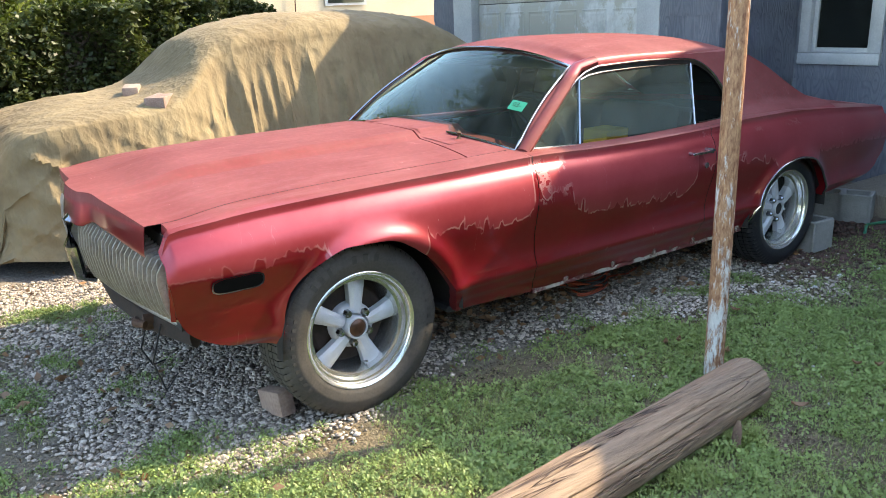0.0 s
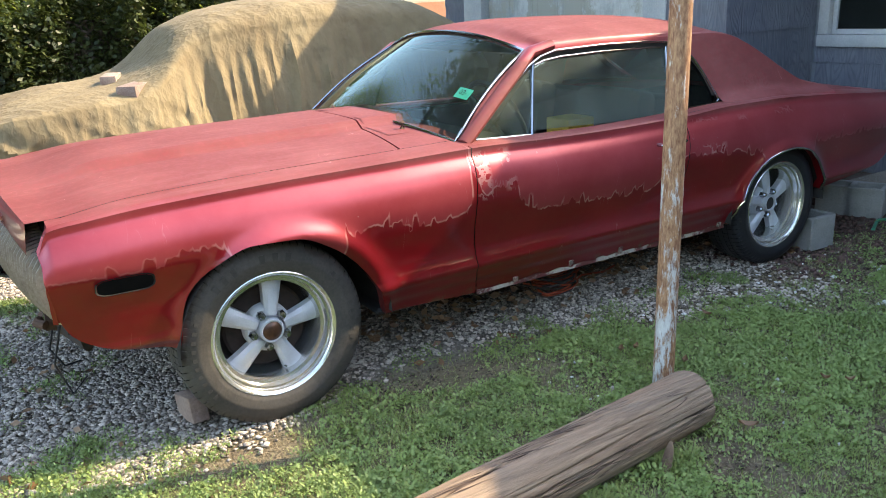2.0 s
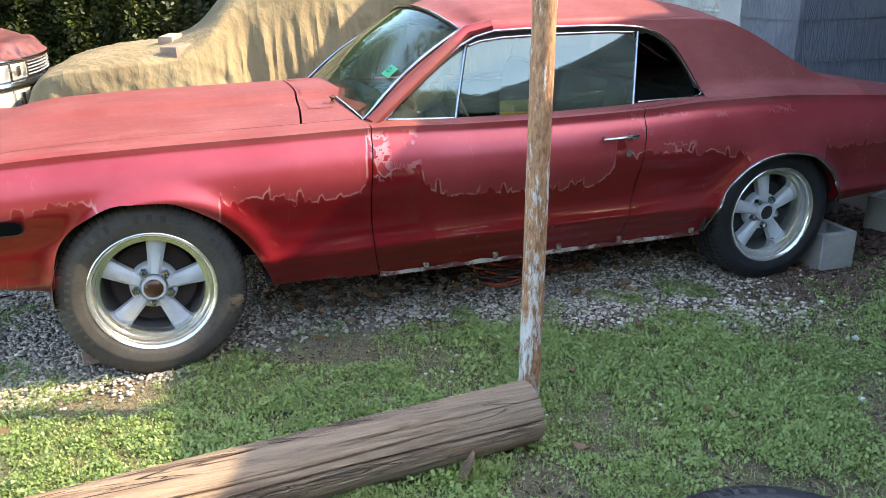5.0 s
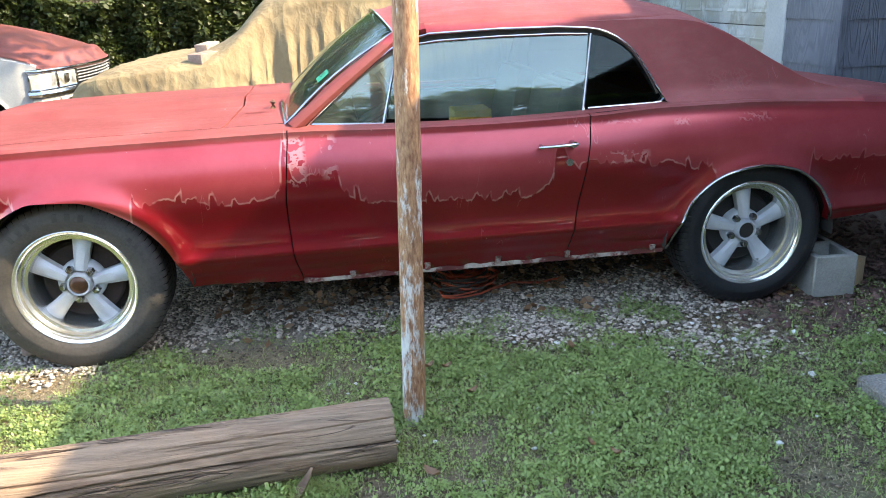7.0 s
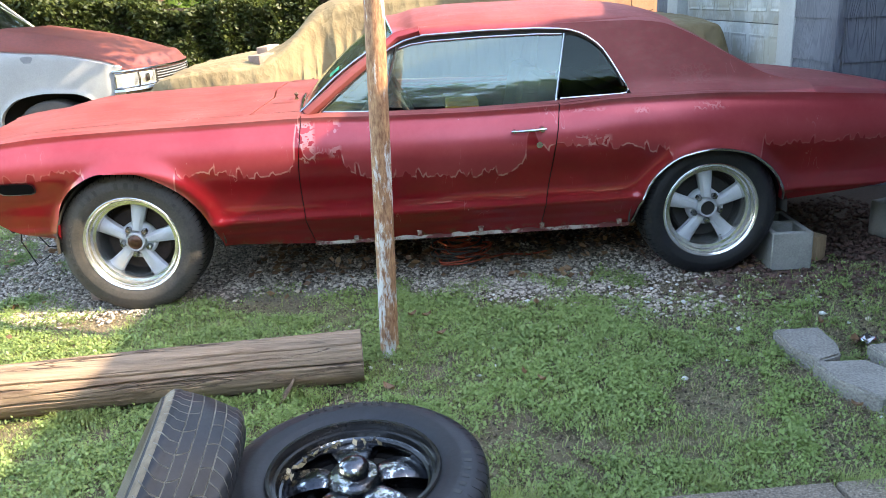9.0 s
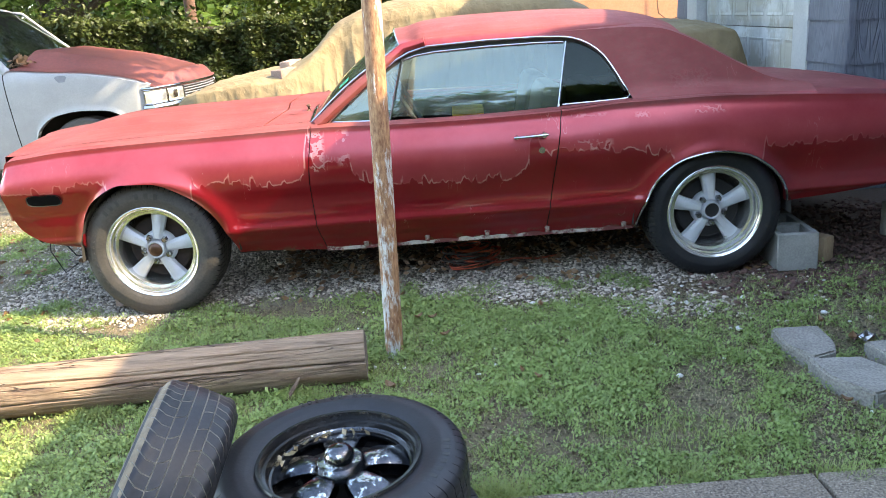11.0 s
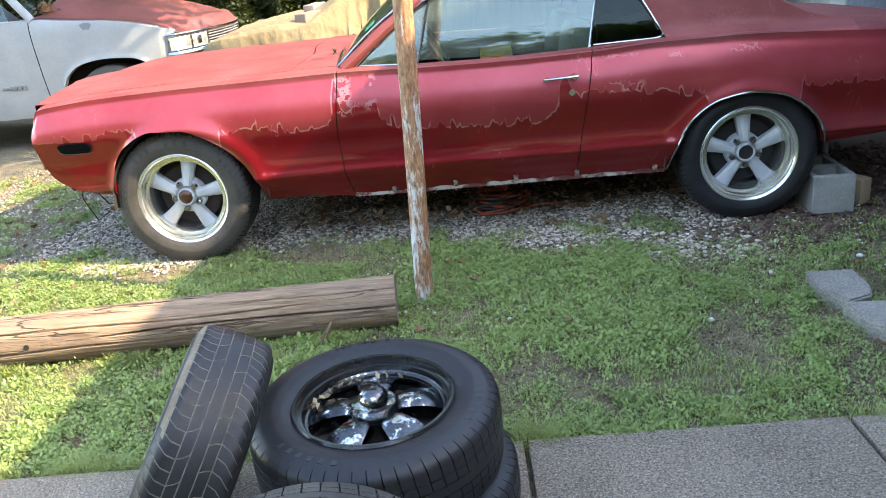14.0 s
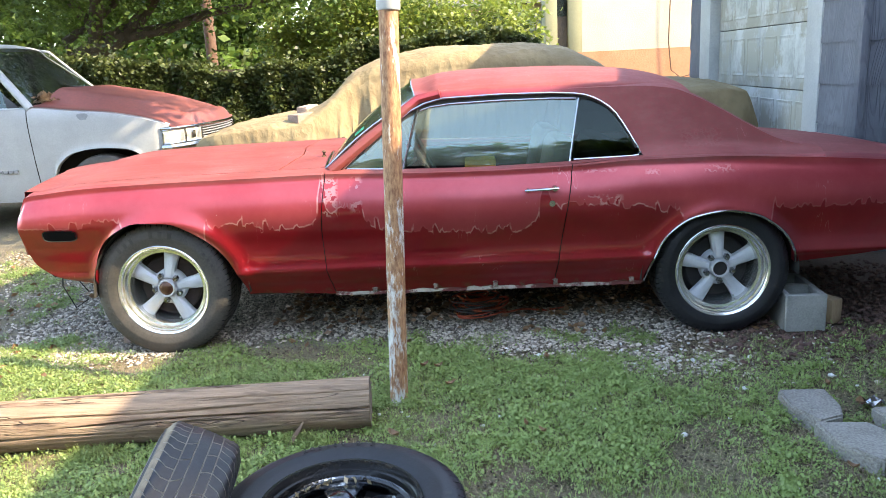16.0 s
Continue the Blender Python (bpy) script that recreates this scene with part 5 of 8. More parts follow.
def gravel_amount(x, y):
    n = noise.noise(Vector((x * 0.9, y * 0.9, 5.0))) * 0.5
    edge = -1.08 + n * 0.35 + 0.12 * math.sin(x * 2.1)
    a = smooth01((y - edge) / 0.28) * smooth01((1.9 - y) / 0.5)
    a *= 1.0 - 0.45 * smooth01((0.75 - x) / 0.3) * smooth01((-0.93 - y) / 0.14)
    a *= 0.12 + 0.88 * smooth01((x + 1.3 + 0.5 * n) / 0.5)
    if x < -0.3:
        a *= 1.05 + 0.9 * noise.noise(Vector((x * 1.4, y * 1.4, 9)))
    patch = sum(f * math.exp(-(((x - cx) / rx) ** 2 + ((y - cy) / ry) ** 2)) for cx, cy, rx, ry, f in ((2.37, -1.22, 0.18, 0.16, 1.1), (1.87, -1.1, 0.13, 0.12, 0.9), (2.7, -1.3, 0.11, 0.15, 0.8)))
    patch *= 0.4 + smooth01(0.5 + 1.5 * noise.noise(Vector((x * 9, y * 9, 7.0))))
    clump = 0.5 + 0.9 * noise.noise(Vector((x * 4.2, y * 4.2, 3.0)))
    a *= 1.0 - 0.8 * smooth01((x - 0.4) / 0.4) * smooth01((y + 0.47 - 0.22 * smooth01((1.3 - x) / 0.4) - 0.12 * noise.noise(Vector((x * 3, 0, 1)))) / 0.14)
    a *= 1.0 - 0.35 * smooth01((x - 1.7) / 0.5) * smooth01(clump)
    thin = 0.05 * smooth01((y + 2.3) / 1.0) * smooth01((x - 0.9) / 0.6)
    return min(1.0, max(a * (1.0 if x < 2.9 else 0.2), patch * 0.9, thin * smooth01(clump)))


def grass_amount(x, y):
    n = noise.noise(Vector((x * 1.7, y * 1.7, 2.0))) * 0.7 + noise.noise(Vector((x * 5, y * 5, 8.0))) * 0.6
    tuft = noise.noise(Vector((x * 3.1, y * 3.1, 12.0)))
    a = smooth01((-0.8 - y + n * 0.34 + tuft * 0.25) / 0.5)
    if y > -1.1 and x < -0.45:
        a = max(a, smooth01((n + 0.02 + 0.25 * smooth01((-1.0 - x) / 0.5)) / 0.5) * 0.55)
    bare = smooth01((x - 1.8) / 1.0) * 0.5 + 0.34 * math.exp(-(((x - 2.45) / 0.3) ** 2 + ((y + 2.25) / 0.3) ** 2))
    bare += 0.55 * smooth01((x - 2.9) / 0.3)
    hole = smooth01((noise.noise(Vector((x * 2.6, y * 2.6, 31.0))) + 0.02) / 0.25) * (0.5 + 0.4 * smooth01((x - 1.2) / 1.2))
    thick = a * (0.95 + n) - bare * (0.75 + n) - hole * a + 0.12 * a
    bald = 0.7 * math.exp(-(((x - 2.37) / 0.17) ** 2 + ((y + 1.22) / 0.14) ** 2)) + 0.55 * math.exp(-(((x - 1.87) / 0.13) ** 2 + ((y + 1.1) / 0.11) ** 2))
    bald += 0.55 * math.exp(-(((x - 3.0) / 0.45) ** 2 + ((y + 2.0) / 0.42) ** 2)) + 0.45 * math.exp(-(((x - 2.6) / 0.3) ** 2 + ((y + 1.55) / 0.25) ** 2))
    return max(0.12 * a * (0.5 + smooth01((n + 0.3) / 0.6)), min(1.0, thick - bald * (0.8 + n)))


STONE_V = np.array([(0, 0, 1), (0.9, 0, 0.25), (0.28, 0.86, 0.2), (-0.73, 0.53, 0.3), (-0.7, -0.55, 0.2), (0.3, -0.85, 0.3), (0.6, 0.4, -0.6), (-0.3, 0.6, -0.6), (-0.6, -0.2, -0.6), (0.2, -0.6, -0.6)])
STONE_F = [(0, 1, 2), (0, 2, 3), (0, 3, 4), (0, 4, 5), (0, 5, 1), (1, 6, 2), (2, 6, 7), (2, 7, 3), (3, 7, 8), (3, 8, 4), (4, 8, 9), (4, 9, 5), (5, 9, 6), (5, 6, 1), (6, 9, 8), (6, 8, 7)]


def pebbles(name, count, area, amount, size, material, label, seed, sink=0.12):
    rng = np.random.default_rng(seed)
    base, faces = [], []
    n = 0
    tries = 0
    while n < count and tries < count * 12:
        tries += 1
        x, y = rng.uniform(area[0], area[1]), rng.uniform(area[2], area[3])
        if rng.random() > amount(x, y):
            continue
        s = size * rng.uniform(0.55, 1.0) * (1.6 if rng.random() < 0.08 else 1.0)
        a = rng.uniform(0, 6.283)
        v = STONE_V * (1 + rng.normal(0, 0.14, STONE_V.shape)) * s * np.array((rng.uniform(0.8, 1.25), rng.uniform(0.7, 1.0), rng.uniform(0.4, 0.68)))
        c, d = math.cos(a), math.sin(a)
        v = np.column_stack((v[:, 0] * c - v[:, 1] * d + x, v[:, 0] * d + v[:, 1] * c + y, v[:, 2] + s * sink + rise(x, y)))
        base.append(v)
        faces.append(np.array(STONE_F) + n * 10)
        n += 1
    ob = quick(name, np.concatenate(base), np.concatenate(faces), material)
    tagged(ob, label, "gravel", kind="stuff")


def scatter(amount, area, count, rng, step=0.02):
    """Random places in an area, as dense as amount says there."""
    nx, ny = int((area[1] - area[0]) / step) + 1, int((area[3] - area[2]) / step) + 1
    table = np.array([[amount(area[0] + (i + 0.5) * step, area[2] + (j + 0.5) * step) for j in range(ny)] for i in range(nx)])
    p = np.maximum(table, 0).ravel()
    cell = rng.choice(p.size, count, p=p / p.sum())
    x = area[0] + (cell // ny + rng.random(count)) * step
    y = area[2] + (cell % ny + rng.random(count)) * step
    return x, y


def weeds(name, plants, leaves, area, amount, size, height, spread, material, label, seed):
    """Low broad-leaved plants: each a rosette of small round folded leaves."""
    rng = np.random.default_rng(seed)
    px, py = scatter(amount, area, plants, rng)
    scale = np.repeat(rng.uniform(0.65, 1.3, plants), leaves)
    n = plants * leaves
    a = rng.uniform(0, 2 * np.pi, n)
    r = spread * np.sqrt(rng.random(n)) * scale
    lift = np.array([rise(x, y) for x, y in zip(px, py)])
    x = np.repeat(px, leaves) + r * np.cos(a)
    y = np.repeat(py, leaves) + r * np.sin(a)
    z = np.repeat(lift, leaves) + height * scale * rng.uniform(0.15, 1.0, n) * (1 - 0.75 * (r / spread / 1.3) ** 2)
    length = size * scale * rng.uniform(0.6, 1.25, n)
    b = a + rng.normal(0, 0.7, n)
    c, d = np.cos(b), np.sin(b)
    droop, roll, fold = rng.normal(-0.1, 0.6, n), rng.normal(0, 0.65, n), rng.uniform(0.05, 0.3, n)
    v = np.empty((n, 4, 3))
    for k, (u, w, f) in enumerate(((0.0, 0.0, 0.0), (0.55, 0.46, 1.0), (1.05, 0.0, 0.0), (0.55, -0.46, 1.0))):
        v[:, k, 0] = x + length * (c * u - d * w)
        v[:, k, 1] = y + length * (d * u + c * w)
        v[:, k, 2] = z + length * (droop * u + roll * w + fold * f * 0.5)
    ob = quick(name, v.reshape(-1, 3), np.arange(n * 4).reshape(n, 4), material)
    tagged(ob, label, "grass", kind="stuff")


def blades(name, count, area, amount, height, material, label, seed, width=0.0022, flat=1.0):
    """Grass: each blade a narrow strip, bent over towards its tip."""
    rng = np.random.default_rng(seed)
    wide = area[1] - area[0] > 7 or area[3] - area[2] > 5
    x, y = scatter(amount, area, count, rng, 0.06 if wide else 0.02)
    g = np.array([rise(px, py) for px, py in zip(x, y)])
    h = height * rng.uniform(0.5, 1.2, count)
    a = rng.uniform(0, 2 * np.pi, count)
    c, d = np.cos(a), np.sin(a)
    w = width * rng.uniform(0.5, 1.2, count)
    lean = h * rng.uniform(0.2, 1.3, count) * flat
    top = h / flat * rng.uniform(0.7, 1.0, count)
    v = np.empty((count, 6, 3))
    for k, (reach, up, half) in enumerate(((0.0, 0.0, 1.0), (0.35, 0.65, 0.85), (1.0, 1.0, 0.15))):
        for q, sg in ((0, -1), (1, 1)):
            v[:, 2 * k + q, 0] = x + c * lean * reach - d * w * half * sg
            v[:, 2 * k + q, 1] = y + d * lean * reach + c * w * half * sg
            v[:, 2 * k + q, 2] = g - 0.004 + top * up
    n = np.arange(count)[:, None] * 6
    f = np.concatenate((n + np.array((0, 1, 3, 2)), n + np.array((2, 3, 5, 4))))
    ob = quick(name, v.reshape(-1, 3), f, material)
    tagged(ob, label, "grass", kind="stuff")


# ---- walkway, log, pole and small yard things ----
def build_walkway():
    w = thing("walkway", "exposed-aggregate concrete walkway slabs edging the grass", "pavement", (1.5, -3.4, 0), kind="structure")
    edges = [-2.2, -1.1, -0.2, 0.7, 1.605, 2.53, 3.45, 4.4]
    for a, b in zip(edges, edges[1:]):
        skew = Matrix.Translation((a, -2.73, 0)) @ Matrix.Rotation(radians(1.4), 4, "Z") @ Matrix.Translation((-a, 2.73, 0))
        y = -2.73 + (a - 2.0) * math.tan(radians(1.4))
        sh = Matrix.Translation((0, y + 2.73, 0)) @ skew
        box("slab", a + 0.006, b - 0.006, -4.0, -2.73, -0.08, 0.032, CONCRETE, w, bevel=0.008, m=sh)


def build_road():
    # out of view; added so a pale band reflects in the side windows
    r = box("road", -60, 60, -13.5, -9.5, -0.2, 0.012, CONCRETE, bevel=0.01)
    tagged(r, "unseen pale street added beyond the walkway to reflect in the glass", "road", kind="structure")


def build_log():
    log = thing("log", "weathered grey-brown wooden log lying on the grass", "log", (0.0, -1.93, 0))
    a, b = Vector((1.15, -1.826, 0.1)), Vector((-1.5, -2.055, 0.1))
    d = (b - a).normalized()
    s = d.cross(Vector((0, 0, 1))).normalized()
    t = s.cross(d)
    bm = bmesh.new()
    rows = []
    n = 176
    for i in range(121):
        p = a.lerp(b, i / 120)
        L = i / 120 * 2.66
        row = []
        for k in range(n):
            ang = 2 * math.pi * k / n
            r = 0.1 + 0.004 * noise.noise(Vector((L * 1.4, math.cos(ang) * 1.5, math.sin(ang) * 1.5)))
            r += 0.0018 * noise.noise(Vector((L * 2.2, math.cos(ang) * 11, math.sin(ang) * 11)))
            v = noise.noise(Vector((L * 0.7, math.cos(ang) * 7 + 3, math.sin(ang) * 7)))
            r -= 0.005 * max(0.0, 1 - abs(v) / 0.045) * smooth01(0.5 + 1.6 * noise.noise(Vector((L * 2, math.cos(ang) * 3, math.sin(ang) * 3 + 8))))
            r += 0.0012 * noise.noise(Vector((L * 9, math.cos(ang) * 22, math.sin(ang) * 22)))
            # long drying cracks
            for ca, c0, c1, dep in ((2.92, 0.0, 1.25, 0.02), (2.55, 0.3, 1.9, 0.009), (3.35, 0.9, 2.4, 0.012), (2.2, 0.0, 0.8, 0.008), (1.6, 0.2, 1.4, 0.008)):
                if c0 <= L <= c1:
                    off = abs((ang - ca - 0.06 * math.sin(L * 5 + ca * 9) + math.pi) % (2 * math.pi) - math.pi)
                    r -= dep * math.exp(-(off / 0.032) ** 2) * smooth01((c1 - L) / 0.3) * (1.0 if c0 == 0 else smooth01((L - c0) / 0.2))
            # knots
            for ka, kl in ((3.0, 0.8), (2.3, 1.75), (1.9, 0.45), (2.6, 1.2)):
                dd = math.hypot((ang - ka) * 0.1, L - kl)
                r += 0.009 * math.exp(-(dd / 0.03) ** 2) - 0.014 * math.exp(-(dd / 0.011) ** 2)
            row.append(p + (s * math.cos(ang) + t * math.sin(ang)) * r)
        rows.append(row)
    grid(bm, rows, closed_v=True)
    part("log_trunk", bm, LOG_WOOD, log)
    for q, name in ((0, "sawn_end"), (-1, "sawn_end")):
        bm = bmesh.new()
        ring = rows[q]
        c = sum((Vector(p) for p in ring), Vector()) / n
        mid = [Vector(p).lerp(c, 0.5) + d * (0.002 if q == 0 else -0.002) for p in ring]
        vs = grid(bm, [ring, mid], closed_v=True)
        cv = bm.verts.new(c)
        for k in range(n):
            bm.faces.new((vs[n + k], vs[n + (k + 1) % n], cv))
        part(name, bm, LOG_END, log, "grey sawn end")
    bm = bmesh.new()
    lp = a.lerp(b, 1.43 / 2.66)
    tube(bm, [lp + Vector((0.0, -0.0995, 0.01)), lp + Vector((0, -0.1025, 0.01))], 0.011, 10)
    part("bolt_hole", bm, DARK, log, "dark bolt hole", False)


def build_pole():
    pole = thing("pole", "rusty steel pole with peeling pale paint standing in the grass", "pole", (1.24, -1.617, 0))
    lean = Vector((0.034, 0.022, 1))
    bm = bmesh.new()
    base = Vector((1.24, -1.617, -0.05))
    tube(bm, [base + lean * h for h in np.linspace(0, 1.66, 12)], 0.0385, 24)
    part("post", bm, POLE_PAINT, pole)
    bm = bmesh.new()
    top = [base + lean * h for h in (1.655, 1.66, 1.72, 1.725, 3.2)]
    tube(bm, top, [0.044, 0.047, 0.047, 0.041, 0.041], 24)
    part("sleeve", bm, WHITE_TRIM, pole, "pale sleeve at the pole's joint")

def build_stones():
    specs = [((2.785, -1.745), (2.97, -1.752), (2.965, -1.9), (2.93, -1.995), (2.83, -2.035), (2.775, -1.9)),
             ((2.805, -2.035), (2.99, -2.05), (3.06, -2.18), (3.01, -2.3), (2.9, -2.335), (2.815, -2.19)),
             ((3.06, -1.93), (3.24, -1.92), (3.3, -2.08), (3.22, -2.2), (3.1, -2.14))]
    for outline in specs:
        bm = bmesh.new()
        c = Vector((sum(p[0] for p in outline) / len(outline), sum(p[1] for p in outline) / len(outline), 0))
        vs = [bm.verts.new((x, y, 0.055)) for x, y in outline]
        f = bm.faces.new(vs)
        r = bmesh.ops.extrude_face_region(bm, geom=[f])
        for v in r["geom"]:
            if isinstance(v, bmesh.types.BMVert):
                v.co.z = -0.02
        bmesh.ops.bevel(bm, geom=list(bm.edges), offset=0.008, segments=2, affect="EDGES")
        ob = part("stepping_stone", bm, STEP_STONE)
        tagged(ob, "broken grey concrete stepping stone set in thin grass", "stone", "stepping stones")


def cinder_block(x0, y0, z0, turn, label):
    m = Matrix.Translation((x0, y0, z0)) @ Matrix.Rotation(radians(turn), 4, "Z")
    bm = bmesh.new()
    W, D, H, t = 0.1, 0.2, 0.195, 0.03
    for y0b, y1b in ((-D, -D + t), (-0.018, 0.018), (D - t, D)):
        cuboid(bm, -W, W, y0b, y1b, 0, H, 0.006, 1)
    for xa, xb in ((-W, -W + t), (W - t, W)):
        cuboid(bm, xa, xb, -D + 0.01, D - 0.01, 0, H - 0.0015, 0.004, 1)
    cuboid(bm, -W + 0.01, W - 0.01, -D + 0.01, D - 0.01, 0.0, 0.05)
    bmesh.ops.transform(bm, matrix=m, verts=bm.verts)
    ob = part("cinder_block", bm, BLOCK)
    tagged(ob, label, "block", "cinder blocks")


def build_brick(at, turn, tilt, size, label, group="", material=None):
    m = Matrix.Translation(at) @ Matrix.Rotation(radians(turn), 4, "Z") @ Matrix.Rotation(radians(tilt), 4, "Y")
    bm = bmesh.new()
    cuboid(bm, -size[0] / 2, size[0] / 2, -size[1] / 2, size[1] / 2, 0, size[2], 0.007, 2, m)
    for v in bm.verts:
        v.co += Vector((noise.noise(v.co * 30), noise.noise(v.co * 30 + Vector((9, 0, 0))), noise.noise(v.co * 31))) * 0.003
    ob = part("brick", bm, material or BRICK)
    tagged(ob, label, "brick", group)


def build_cord():
    c = thing("extension_cord", "coiled orange and black extension cord on the gravel", "cable", (1.6, -0.53, 0))
    rng = random.Random(31)
    for k in range(16):
        bm = bmesh.new()
        pts = []
        rx, ry, turn = rng.uniform(0.085, 0.145), rng.uniform(0.07, 0.12), rng.uniform(-0.5, 0.5)
        cx, cy, wave, ph = 1.6 + rng.uniform(-0.035, 0.035), -0.53 + rng.uniform(-0.02, 0.02), rng.uniform(0.005, 0.026), rng.uniform(0, 6.28)
        for i in range(33):
            a = 2 * math.pi * i / 32
            px, py = rx * math.cos(a) * (1 + 0.12 * math.sin(3 * a + ph)), ry * math.sin(a) * (1 + 0.2 * math.sin(2 * a + ph))
            pts.append((cx + px * math.cos(turn) - py * math.sin(turn), cy + px * math.sin(turn) + py * math.cos(turn), 0.018 + 0.007 * k + wave * (0.5 + 0.5 * math.sin(a * 2 + ph))))
        tube(bm, pts, 0.0048, 6, cap=False)
        part("coil", bm, ORANGE if k % 2 else BLACK_CORD, c)
    bm = bmesh.new()
    tube(bm, [(1.74, -0.53, 0.02), (1.85, -0.47, 0.02), (1.98, -0.5, 0.018), (2.1, -0.46, 0.018)], 0.0055, 6)
    part("cord_end", bm, ORANGE, c)


def arc_text(owner, m, words, r, y, centre, size, material):
    """Raised characters set round a sidewall, each upright along the radius."""
    step = size * 0.72 / r
    a0 = radians(centre) + step * (len(words) - 1) / 2
    for k, ch in enumerate(words):
        if ch == " ":
            continue
        txt = bpy.data.curves.new("character", "FONT")
        txt.body, txt.size, txt.align_x, txt.align_y, txt.extrude = ch, size, "CENTER", "CENTER", 0.0008
        ob = new("character_curve", txt)
        me = bpy.data.meshes.new_from_object(ob)
        bpy.data.objects.remove(ob)
        a = a0 - step * k
        out = Vector((math.cos(a), 0, math.sin(a)))
        right = Vector((math.sin(a), 0, -math.cos(a)))
        me.transform(m @ Matrix.Translation(out * r + Vector((0, y, 0))) @ Matrix((right, out, right.cross(out))).transposed().to_4x4())
        link_mesh("sidewall_character", me, material, owner, "", False)


def loose_wheel():
    """A chromed five-spoke wheel with its tyre, lying face up on another tyre."""
    w = thing("loose_wheel", "peeling chrome five-spoke wheel with black tyre lying on a tyre stack", "wheel", (1.222, -2.955, 0.15))
    m = Matrix.Translation((1.222, -2.95, 0.243)) @ Matrix.Rotation(radians(2), 4, "X") @ Matrix.Rotation(radians(-90), 4, "X")
    R, rim = 0.322, 0.205
    bm = bmesh.new()
    tyre_mesh(bm, m, R, rim, 0.195, 1, 240)
    tyre = part("tyre", bm, [RUBBER, BLACK], w, "black tyre with worn tread")
    ring_marks(tyre, m, R - 0.062, R - 0.04, -0.1018, ((62, 112), (222, 262), (-30, 8)), 6, DULL_MARK)
    bm = bmesh.new()
    lathe(bm, [(-0.09, rim + 0.006), (-0.096, rim + 0.002), (-0.095, rim - 0.006), (-0.086, rim - 0.009), (-0.074, rim - 0.01), (-0.072, rim - 0.018), (-0.054, rim - 0.021), (-0.05, rim - 0.03), (0.08, rim - 0.035)], 72, m)
    part("rim", bm, RIM_BLACK, w, "glossy black rim barrel")
    for k in range(5):
        a = radians(97 + 72 * k)
        sm = m @ Matrix.Rotation(-a, 4, "Y")
        bm = bmesh.new()
        rows = []
        for i in range(11):
            t = i / 10
            r = 0.045 + (rim - 0.022 - 0.045) * t
            half = 0.024 + 0.03 * math.sin(math.pi * 0.62 * t)
            y = -0.062 + 0.034 * t ** 2 - 0.008 * math.sin(math.pi * t)
            rows.append([(r, y + 0.04, -half), (r, y + 0.009, -half * 0.95), (r, y + 0.001, -half * 0.7), (r, y - 0.001, 0), (r, y + 0.001, half * 0.7), (r, y + 0.009, half * 0.95), (r, y + 0.04, half)])
        grid(bm, [[sm @ Vector(p) for p in row] for row in rows])
        part("spoke", bm, WORN_CHROME, w, "flaking chrome spoke")
    bm = bmesh.new()
    lathe(bm, [(-0.05, 0.07), (-0.07, 0.066), (-0.08, 0.056), (-0.081, 0.04), (-0.096, 0.038), (-0.108, 0.032), (-0.115, 0.02), (-0.118, 0.01), (-0.118, 0.0)], 40, m)
    part("hub_cap", bm, WORN_CHROME, w, "domed chrome centre cap")
    bm = bmesh.new()
    lathe(bm, [(-0.06, rim - 0.008), (-0.058, rim - 0.02), (-0.045, rim - 0.03), (-0.02, rim - 0.034)], 72, m)
    part("rim_step", bm, WORN_CHROME, w, "flaking chrome ring inside the rim")
    arc_text(tyre, m, "205/60 R15", R - 0.045, -0.1025, 99, 0.03, DULL_MARK)
    bm = bmesh.new()
    lathe(bm, [(0.0, rim - 0.03), (0.0, 0.0)], 40, m)
    part("backing", bm, DARK, w, "", False)
    # dead grass caught in the rim
    pts = []
    rng = np.random.default_rng(4)
    for k in range(110):
        a, r = rng.uniform(1.2, 3.0), rng.uniform(0.165, 0.2)
        pts.append(m @ Vector((r * math.cos(a), -0.058 + rng.uniform(0, 0.01), r * math.sin(a))))
    card_cloud("dead_grass", [tuple(p) for p in pts], 0.012, STRAW, w, "", 5)


def loose_tyre(at, rot, R, width, label, material, pattern, rim=0.195, band=False, groove=None):
    m = Matrix.Translation(at) @ rot
    ob = thing("tyre", label, "tyre", at, "loose tyres")
    bm = bmesh.new()
    tyre_mesh(bm, m, R, rim, width, pattern, 240, 0.003 if groove else 0.007)
    if band:
        inv = m.inverted()
        for f in bm.faces:
            q = inv @ f.calc_center_median()
            if q.y > width * 0.42 and math.hypot(q.x, q.z) > R - 0.03 and q.z > 0.17 and f.material_index == 0:
                f.material_index = 2
    part("casing", bm, [material, groove or BLACK, DUST_BAND], ob, "worn grooved tread and sidewalls")
    bm = bmesh.new()
    lathe(bm, [(-width * 0.43, rim - 0.004), (-width * 0.3, rim + 0.02), (-width * 0.2, rim + 0.07), (0, rim + 0.08), (width * 0.2, rim + 0.07), (width * 0.3, rim + 0.02), (width * 0.43, rim - 0.004)], 60, m)
    part("liner", bm, BLACK, ob, "dark inner liner")


